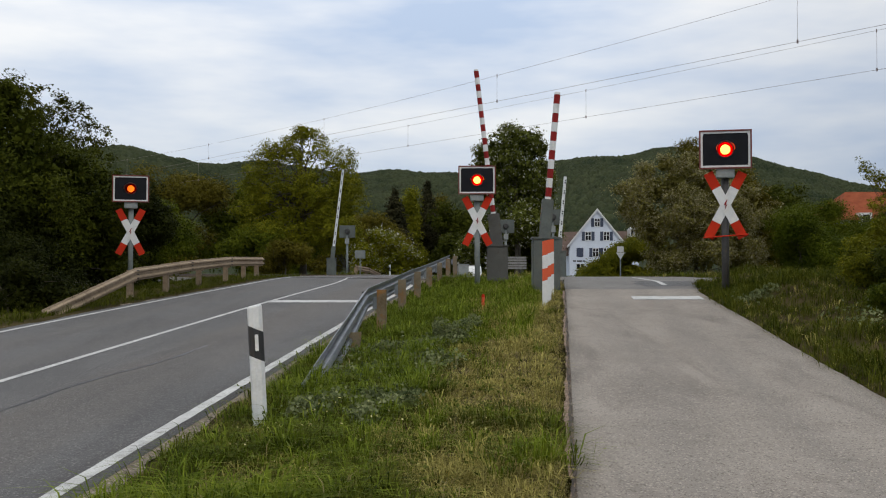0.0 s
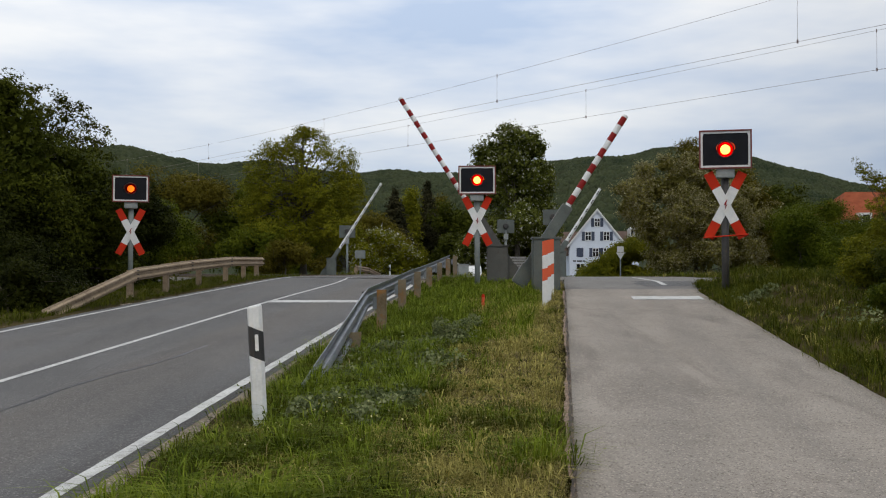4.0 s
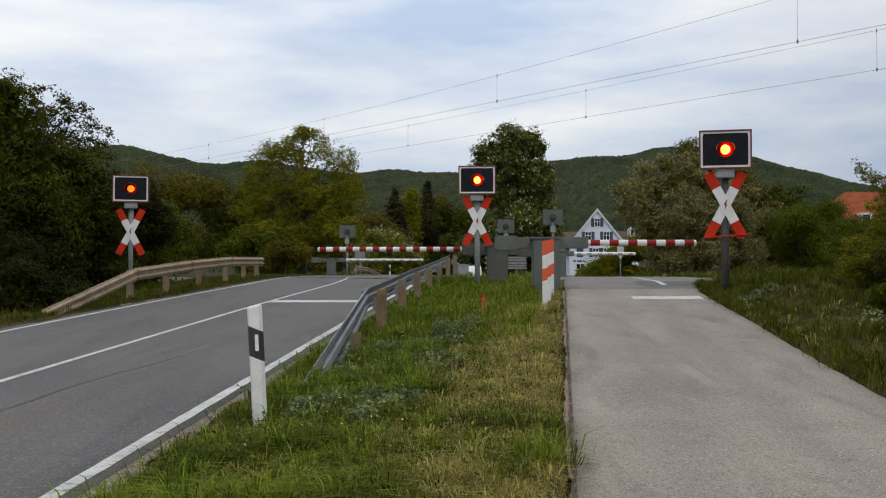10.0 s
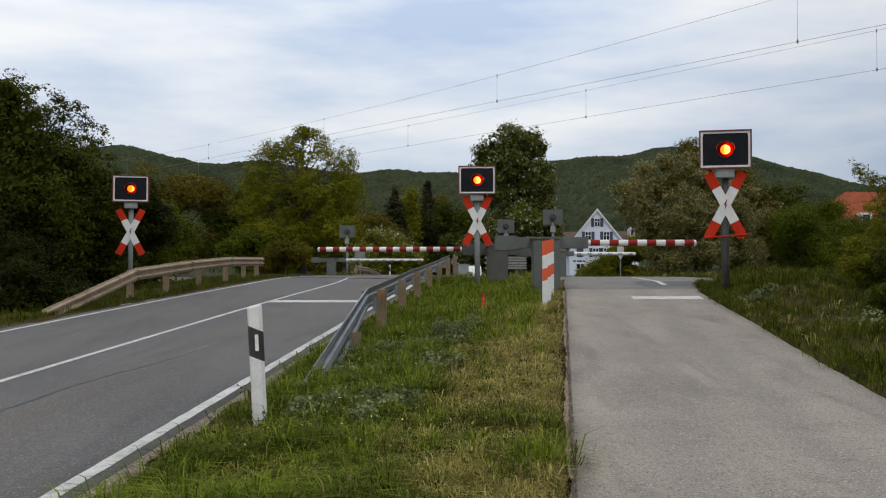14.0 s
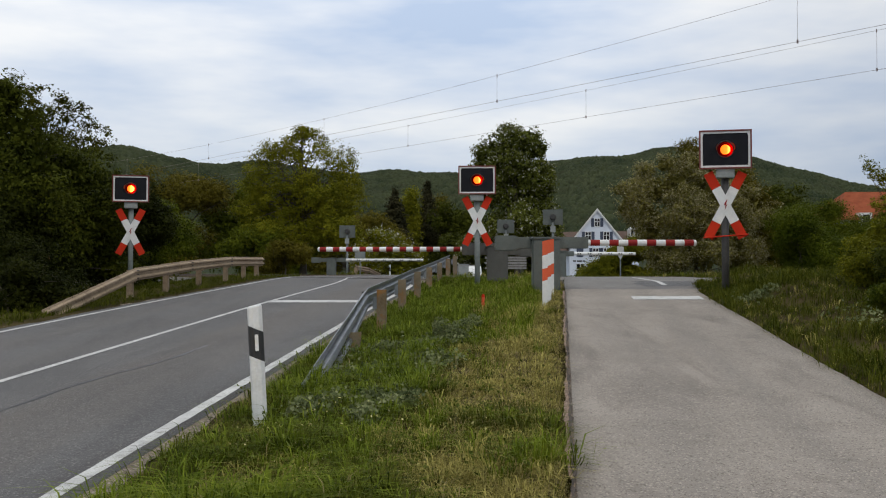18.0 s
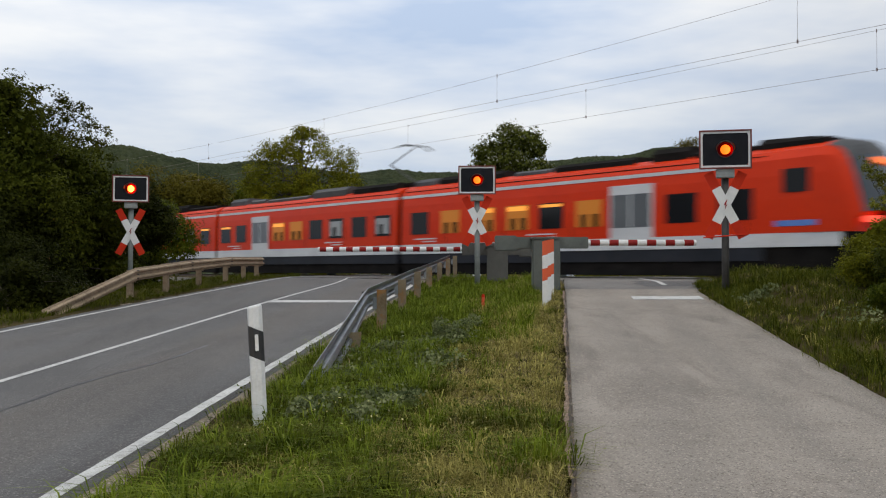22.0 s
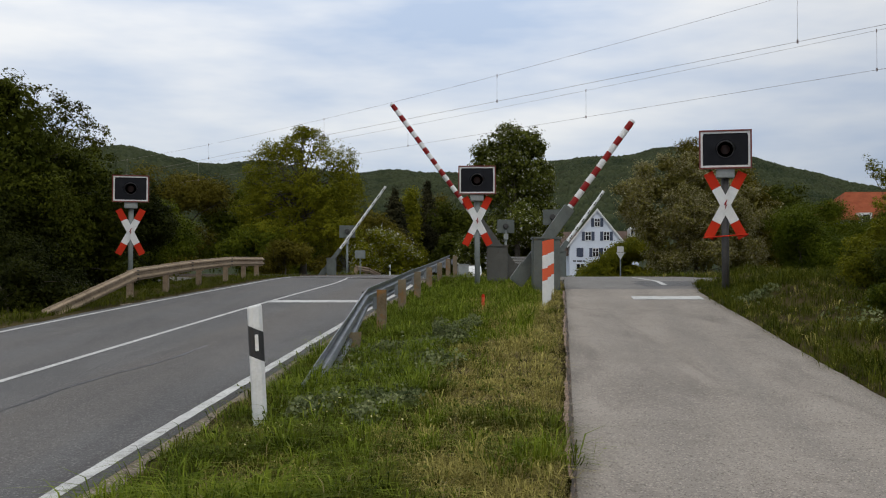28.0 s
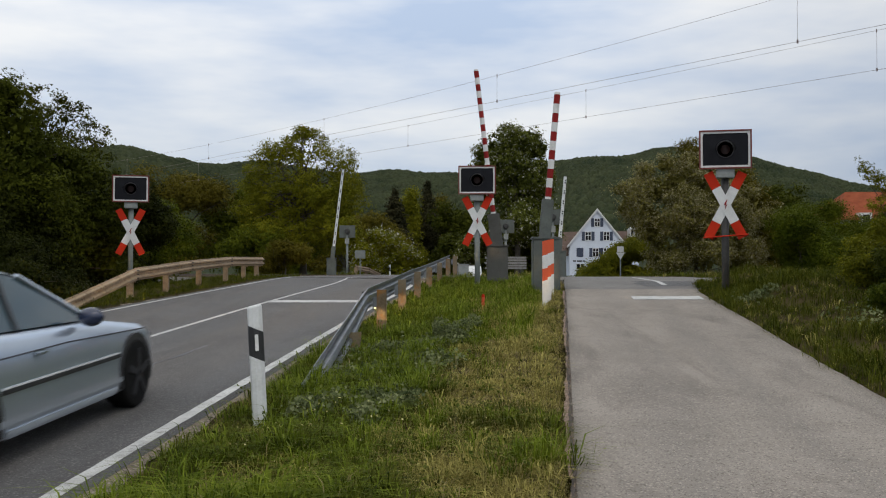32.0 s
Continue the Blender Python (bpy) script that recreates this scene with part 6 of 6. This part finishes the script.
blades("grass", 5000, by_signal, 0.2, 0.005, "bank", 14, "tall grass round the foot of the signal", 0.5)


def herbs(n, spots, size, material, seed, label):
    """Low leafy herbs in patches given as x, y, radius."""
    rng = np.random.default_rng(seed)
    c = np.array(spots)[rng.choice(len(spots), n)]
    x = c[:, 0] + rng.normal(size=n) * c[:, 2] * 0.6
    y = c[:, 1] + rng.normal(size=n) * c[:, 2]
    z = ground_z(x, y) + rng.uniform(0.05, 0.17, n)
    keep = (x < path_left(y) - 0.12) | (x > path_left(y) + 2.9)
    ob = leaf_mesh("herb_patch", None, np.stack([x, y, z], -1)[keep], size, material, rng, 0.8, folded=True)
    return tagged(ob, label, "herbs", kind="stuff")


herbs(1500, [(-0.95, 8.2, 0.2), (-1.15, 7.9, 0.14), (-0.6, 8.3, 0.14), (-0.42, 7.95, 0.1), (-0.3, 8.05, 0.09), (-0.62, 7.5, 0.1)], 0.042, "clover", 5, "grey-green clover patches in the verge")
herbs(1500, [(-0.05, 12.2, 0.3), (0.2, 12.6, 0.25), (-0.5, 11.3, 0.25), (-0.1, 10.3, 0.25), (4.9, 16.0, 0.3), (5.6, 12.4, 0.4), (-0.75, 10.0, 0.4), (-0.9, 12.0, 0.5)], 0.05, "clover", 6, "grey-green nettle clumps in the verge")
rs = random.Random(8)
herbs(1300, [(-1.75 + 3.2 * q, 5.2 + 7 * rs.random(), 0.3) for q in [rs.random() for _ in range(40)]], 0.032, "weed", 16, "broad green weed leaves among the grass")
herbs(130, [(-1.3, 6.4, 0.5), (-0.6, 6.2, 0.5), (0.1, 7.2, 0.5), (0.2, 9.3, 0.6), (-0.9, 7.5, 0.4)], 0.022, "petal", 7, "small pale yellow flowers in the grass")


def far_line(rng, n):
    y = 26 + 40 * rng.random(n)
    x = -12 + 34 * rng.random(n)
    d = track_gap(x, y)
    keep = (d > 28.6) & (d < 34) & (np.abs(x - road_mid(y)) > 3.2) & (np.abs(x - path_left(y) - 1.5) > 2.2)
    return x[keep], y[keep]


blades("grass", 14000, far_line, 0.2, 0.009, "straw", 6, "tall pale grass beyond the railway", 0.4)
blades("grass", 36000, far_line, 0.22, 0.012, "grass", 9, "green grass beyond the railway", 0.4)


def far_meadow(rng, n):
    y = 34 + 16 * rng.random(n)
    x = 4 + 16 * rng.random(n)
    keep = (track_gap(x, y) > 28.4) & ((y > 37) | (x > path_left(y) + 4.7))
    return x[keep], y[keep]


blades("grass", 26000, far_meadow, 0.16, 0.012, "grass", 16, "green meadow beyond the crossing", 0.6)


def track_edge(rng, n):
    y = 14 + 28 * rng.random(n)
    x = 5 + 14 * rng.random(n)
    d = track_gap(x, y)
    keep = (x > path_left(y) + 4.7) & (((d > 17.8) & (d < 19.3)) | ((d > 26.9) & (d < 29.0)))
    return x[keep], y[keep]


blades("grass", 30000, track_edge, 0.13, 0.008, "bank", 17, "low grass along the track bed", 0.6)


# ---- hills ----
def ridge(a):
    """Height of the skyline in radians of elevation over the bearing a (radians, right positive)."""
    e = 0.0965 + 0.0235 * np.exp(-((a - 0.225) / 0.145) ** 2) + 0.0015 * np.sin(a * 37) + 0.001 * np.sin(a * 90)
    e = e + 0.0245 * np.exp(-((a + 0.42) / 0.27) ** 2) - 0.034 * step(0.31, 0.5, a)
    return e


ang = np.linspace(-0.75, 0.75, 170)
rad = np.linspace(420, 1250, 46)


def hill_height(a, r):
    far = 1000 + 120 * np.sin(a * 5 + 1)
    rise = np.sin(np.clip((r - 420) / (far - 420), 0, 1) * math.pi / 2) ** 1.4
    fall = 1 - 0.5 * step(0, 300, r - far)
    return (ridge(a) * far - 6) * rise * fall + 4 * np.sin(a * 40 + r * 0.01) * rise


ga, gr = np.meshgrid(ang, rad)
hv = np.stack([np.sin(ga) * gr, np.cos(ga) * gr, hill_height(ga, gr) - 1.5], -1).reshape(-1, 3)
n, k = len(rad), len(ang)
i = (np.arange(n - 1)[:, None] * k + np.arange(k - 1)[None, :]).ravel()
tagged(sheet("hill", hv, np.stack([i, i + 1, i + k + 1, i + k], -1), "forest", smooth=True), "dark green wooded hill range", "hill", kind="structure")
# woods on the hill: many uneven crowns
iv = np.array([(0, 0, 1.0)] + [(0.66 * math.cos(q), 0.66 * math.sin(q), 0.66) for q in (0.5, 2.6, 4.7)] + [(math.cos(math.pi * q / 3), math.sin(math.pi * q / 3), -1.0) for q in range(6)])
fi = np.array([(0, 1, 2), (0, 2, 3), (0, 3, 1), (1, 4, 5), (1, 5, 6), (1, 6, 2), (2, 6, 7), (2, 7, 8), (2, 8, 3), (3, 8, 9), (3, 9, 4), (3, 4, 1)])
rng = np.random.default_rng(77)
cnt = 26000
ca = rng.uniform(-0.47, 0.47, cnt)
cr = 560 + 530 * rng.random(cnt) ** 0.8
cs = (2.0 + 2.6 * rng.random(cnt) ** 1.6) * (0.7 + 0.45 * cr / 1000)
cz = hill_height(ca, cr) - cs * 0.15
cc = np.stack([np.sin(ca) * cr, np.cos(ca) * cr, cz], -1)
jit = 1 + 0.2 * rng.normal(size=(cnt, len(iv), 1)).clip(-1.4, 1.4)
vv = cc[:, None, :] + iv[None] * jit * cs[:, None, None] * np.array([1, 1, 0.6])
ff = (np.arange(cnt)[:, None, None] * len(iv) + fi[None]).reshape(-1, 3)
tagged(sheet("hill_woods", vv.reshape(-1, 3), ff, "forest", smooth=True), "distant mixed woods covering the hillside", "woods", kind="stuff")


# ---- houses ----
def house(name, m, w, l, eaves, top, wall, roof, label, rows, group="", door=False):
    """Gable to -y. rows: heights of window rows with the x places."""
    t = thing(name, m, label, "house", group)
    out = [(-w / 2, -1), (w / 2, -1), (w / 2, eaves), (0, top), (-w / 2, eaves)]
    bm = B()
    plate(bm, out, 0, l)
    wl_ = part("wall", bm, wall, t)
    bm = B()
    o = 0.45
    sl = (top - eaves) / (w / 2)
    for s in (-1, 1):
        a = [(0, top + 0.02), (0, top + 0.3), (s * (w / 2 + o), eaves - o * sl + 0.3), (s * (w / 2 + o), eaves - o * sl + 0.02)]
        loft(bm, [[(x, y, z) for x, z in a] for y in (-0.25, l + 0.25)])
    part("roof", bm, roof, t, "tiled pitched roof")
    bm = B()
    for s in (-1, 1):
        a = [(0, top - 0.12), (0, top + 0.32), (s * (w / 2 + o), eaves - o * sl + 0.32), (s * (w / 2 + o), eaves - o * sl - 0.12)]
        loft(bm, [[(x, y, z) for x, z in a] for y in (-0.31, -0.26)])
    part("barge_board", bm, "white", t)
    for z, xs, ww, hh, shut in rows:
        for x in xs:
            bm = B()
            box(bm, x - ww / 2, x + ww / 2, -0.05, 0.02, z - hh / 2, z + hh / 2)
            wd = part("window", bm, "glass", t)
            bm = B()
            for q in (-ww / 2, 0, ww / 2):
                box(bm, x + q - 0.05, x + q + 0.05, -0.09, -0.052, z - hh / 2, z + hh / 2)
            for q in (-hh / 2, 0.15, hh / 2):
                box(bm, x - ww / 2, x + ww / 2, -0.088, -0.051, z + q - 0.05, z + q + 0.05)
            part("window_frame", bm, "white", wd)
            if shut:
                for s in (-1, 1):
                    bm = B()
                    box(bm, x + s * (ww / 2 + 0.34) - 0.27, x + s * (ww / 2 + 0.34) + 0.27, -0.07, -0.004, z - hh / 2 - 0.05, z + hh / 2 + 0.05)
                    part("shutter", bm, "shutter", wd, "dark blue-grey shutter")
    return t


gabled = house("house", pose(27.3, 168, -0.2, 0, 0, -6), 9.6, 16, 6.2, 12.2, "render_white", "brown_tile", "pale blue-white gabled house with dark shutters",
      [(10.0, (0,), 0.9, 1.4, True), (7.6, (-1.6, 1.6), 1.0, 1.5, True), (4.7, (-0.3, 1.6), 1.0, 1.5, True), (1.5, (-3.0,), 1.4, 2.4, False), (1.9, (0.6, 2.8), 0.9, 1.3, False)])
bm = B()
box(bm, -3.65, -2.45, -0.07, -0.004, 3.9, 5.5)
part("shutter", bm, "shutter", gabled, "closed dark blue shutters")
for q, w in ((-4.0, 0.5), (-3.4, 0.35), (-2.95, 0.6), (-2.35, 0.4)):
    bm = B()
    box(bm, q - w / 2, q + w / 2, -0.05, -0.01, 3.05, 3.3)
    part("lettering_bar", bm, "black", gabled)
house("house", pose(36.0, 178, -0.2, 0, 0, 70), 9.0, 18, 4.6, 8.6, "render_white", "brown_tile", "long brown-roofed house behind the gabled one", [(6.2, (0,), 0.9, 1.2, False)])


def hipped_house(m, w, l, eaves, top, hip, label, windows, group):
    """Long side to -y, ridge along x, with a hip at the low-x end."""
    t = thing("house", m, label, "house", group)
    part("wall", box(B(), 0, w, 0, l, -1, eaves), "render_white", t)
    o = 0.5
    drop = o * (top - eaves) / (l / 2)
    e = eaves - drop
    bm = B()
    def slab(pts):
        loft(bm, [[(x, y, z + q) for x, y, z in pts] for q in (0.02, 0.22)])
    slab([(-o, -o, e), (w + o, -o, e), (w + o, l / 2, top), (hip, l / 2, top)])
    slab([(w + o, l + o, e), (-o, l + o, e), (hip, l / 2, top), (w + o, l / 2, top)])
    slab([(-o, l + o, e), (-o, -o, e), (hip, l / 2, top)])
    part("roof", bm, "roof_tile", t, "orange-red tiled hipped roof")
    part("gutter", tube(B(), [(-o, -o - 0.06, e), (w + o, -o - 0.06, e)], [0.08, 0.08], 8), "dark_metal", t)
    for x, z in windows:
        wd = part("window", box(B(), x - 0.5, x + 0.5, -0.05, 0.02, z - 0.7, z + 0.7), "glass", t)
        bm = B()
        for q in (-0.5, 0, 0.5):
            box(bm, x + q - 0.06, x + q + 0.06, -0.09, -0.052, z - 0.7, z + 0.7)
        for q in (-0.7, 0.7):
            box(bm, x - 0.5, x + 0.5, -0.088, -0.051, z + q - 0.06, z + q + 0.06)
        part("window_frame", bm, "white", wd)
    return t


big = hipped_house(pose(39.6, 95, -0.3), 16, 9, 7.0, 9.75, 2.6, "white house with orange-red hipped roof behind shrubs", ((5.0, 5.6), (8.0, 5.6)), "red-roofed houses")
gable = part("dormer", plate(B(), [(1.9, 6.2), (3.1, 6.2), (3.1, 7.5), (1.9, 7.5)], -0.6, 2.0), "white", big, "white dormer with a dark window")
part("pane", box(B(), 2.15, 2.85, -0.63, -0.61, 6.45, 7.3), "glass", gable)
hipped_house(pose(40.6, 104, -0.3), 7, 8, 6.3, 8.1, 2.4, "small red-roofed house behind the larger one", ((3.0, 5.0),), "red-roofed houses")


def dormer(x, y, z):
    t = thing("dormer_window", pose(x, y, z), "small white dormer on a brown roof", "dormer")
    bm = B()
    plate(bm, [(-0.75, 0), (0.75, 0), (0.75, 1.5), (0, 2.2), (-0.75, 1.5)], 0, 2.5)
    part("front", bm, "white", t)
    for q in (-0.3, 0.3):
        bm = B()
        box(bm, q - 0.22, q + 0.22, -0.03, 0.01, 0.35, 1.45)
        part("pane", bm, "glass", t)


dormer(34.2, 170, 7.2)


def road_sign(x, y, z):
    t = thing("road_sign", pose(x, y, z), "small white road signs on a thin post", "road sign")
    part("post", tube(B(), [(0, 0.03, -0.5), (0, 0.03, 1.68)], [0.03, 0.03], 8), "pale_grey", t)
    bm = B()
    plate(bm, [(-0.16, 1.42), (0.16, 1.42), (0.16, 1.7), (-0.16, 1.7)], -0.01, 0.01)
    part("square_plate", bm, "white", t)
    bm = B()
    plate(bm, [(0, 1.05), (0.22, 1.4), (-0.22, 1.4)], -0.012, 0.008)
    part("triangle_plate", bm, "white", t)


road_sign(8.67, 46.4, 1.0)
back = thing("road_sign", pose(-4.45, 51, 1.0), "grey back of a square road sign on a thin post", "road sign")
part("post", tube(B(), [(0, 0.04, -0.4), (0, 0.04, 1.55)], [0.03, 0.03], 8), "post_grey", back)
part("plate", box(B(), -0.28, 0.28, -0.012, 0.01, 1.16, 1.6, 0.01), "post_grey", back)
part("clamp", box(B(), -0.2, 0.2, -0.03, -0.013, 1.25, 1.29), "post_grey", back)


def van(x, y, z, rz):
    t = thing("van", pose(x, y, z, 0, 0, rz), "white van with grey cargo box beyond the crossing", "van")
    prof = [(2.5, 0.4), (2.5, 0.95), (2.2, 1.15), (1.6, 1.95), (1.2, 2.1)]
    part("body", plate(B(), prof + [(0.55, 2.1), (0.55, 0.4)], -0.9, 0.9), "white", t, "white cab")
    part("cargo_box", box(B(), -2.4, 0.52, -0.95, 0.95, 0.45, 2.2, 0.03), "concrete", t, "grey cargo box")
    for sx in (-0.91, 0.91):
        part("cab_glass", plate(B(), [(1.9, 1.2), (1.5, 1.8), (0.8, 1.8), (0.8, 1.2)], sx - 0.01, sx + 0.01), "glass", t)
    for q in (-1.6, 1.6):
        for s in (-0.85, 0.85):
            part("wheel", tube(B(), [(q, s - 0.1, 0.33), (q, s + 0.1, 0.33)], [0.33, 0.33], 16), "rubber", t)


van(2.47, 88, -0.25, -86)
cab = thing("utility_cabinet", pose(1.29, 60, float(land(1.29, 60))), "grey utility cabinet beyond the line", "cabinet")
part("body", box(B(), -0.33, 0.33, -0.2, 0.2, -0.1, 1.0, 0.02), "concrete", cab)
part("lid", box(B(), -0.36, 0.36, -0.23, 0.23, 1.0, 1.06, 0.02), "pale_grey", cab)
part("door", box(B(), -0.29, 0.29, -0.215, -0.201, 0.05, 0.95), "pale_grey", cab)

# stacked planks beyond the line
st = thing("plank_stack", pose(3.9, 58.5, float(land(3.9, 58.5))), "low stack of pale boards beyond the line", "board stack")
for q in range(5):
    bm = B()
    box(bm, -1.3 + 0.1 * (q % 2), 1.2, -0.5, 0.5, 0.75 + q * 0.16, 0.87 + q * 0.16, 0.02)
    part("board", bm, "concrete", st)
for q in (-0.9, 0.9):
    bm = B()
    box(bm, q - 0.12, q + 0.12, -0.45, 0.45, -0.3, 0.74)
    part("trestle", bm, "dark_metal", st)


# ---- everything that moves ----
def motions():
    swing = [(2.5, 78.7), (3.0, 71.4), (3.5, 64.4), (4.5, 50), (5.5, 35.7), (6, 28.7), (6.5, 20.5), (7, 12), (7.5, 5.5), (8, 1.5), (8.5, 0), (24.6, 0), (25, 5.8), (25.5, 13), (26.5, 29), (27.5, 45.5), (28, 54), (28.5, 62), (29, 69.5), (29.5, 76.5), (30, 83)]
    for i, (boom, h) in enumerate(BOOMS):
        top = 84.8 if i % 2 else 83.2
        walk(boom, [(s, pose(0, 0, h, 0, -a, 0)) for s, a in [(0, top), (2.0, top - 0.2)] + swing + [(30.5, top), (32, top)]])
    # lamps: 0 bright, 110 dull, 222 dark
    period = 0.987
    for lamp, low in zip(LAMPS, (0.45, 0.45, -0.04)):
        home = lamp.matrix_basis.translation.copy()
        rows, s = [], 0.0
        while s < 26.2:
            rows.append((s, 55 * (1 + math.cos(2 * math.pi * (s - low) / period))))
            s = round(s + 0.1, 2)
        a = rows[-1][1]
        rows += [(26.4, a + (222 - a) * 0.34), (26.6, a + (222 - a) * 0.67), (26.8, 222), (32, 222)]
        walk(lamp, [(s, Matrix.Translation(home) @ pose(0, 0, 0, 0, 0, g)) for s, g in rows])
    # train: its middle, metres along the far track to the north-west
    turn = math.degrees(math.atan2(NX, -NY))
    rows = []
    for s, front in ((0, 18.7 - 40.8 * 20.8), (10, 18.7 - 40.8 * 10.8), (18, 18.7 - 40.8 * 2.8), (20, 18.7 - 40.8 * 0.8), (20.8, 18.7), (21.0, 26.86), (21.7, 55.4), (22.0, 67.35), (22.5, 87.8), (23.0, 107.7), (24, 147), (27, 264), (32, 460)):
        p = on_track(TRACKS[1], front - 27.9, TOP)
        rows.append((s, pose(p.x, p.y, p.z, 0, 0, turn)))
    walk(TRAIN, rows)
    # car: waits far back, then drives up
    def car_y(s):
        return -30.0 if s < 28.0 else 8.81 - 1.36 - 10.4 * (32 - s) if s > 28.6 else -30 + (8.81 - 1.36 - 10.4 * 3.4 + 30) * ((s - 28) / 0.6) ** 1.0
    lean = -math.degrees(math.atan(0.057))
    rows = []
    for s in (0, 27.9, 28.6, 29, 30, 31, 31.5, 32):
        y = car_y(s)
        x = CAR_X + 0.057 * y
        rows.append((s, pose(x, y, float(road_z(x, y)), math.degrees(0.038), 0, lean)))
    walk(CAR, rows)
    # wind in the tops
    for t, deg, seed in SWAY:
        rg = random.Random(seed)
        m0 = t.matrix_basis.copy()
        rows, s = [], 0.0
        while s < 31.5:
            rows.append((s, m0 @ pose(0, 0, 0, deg * rg.uniform(-0.5, 0.5), deg * rg.uniform(-1, 1), 0)))
            s += rg.uniform(0.8, 1.6)
        rows.append((32, m0))
        walk(t, rows)


CAR_X = -4.2
motions()
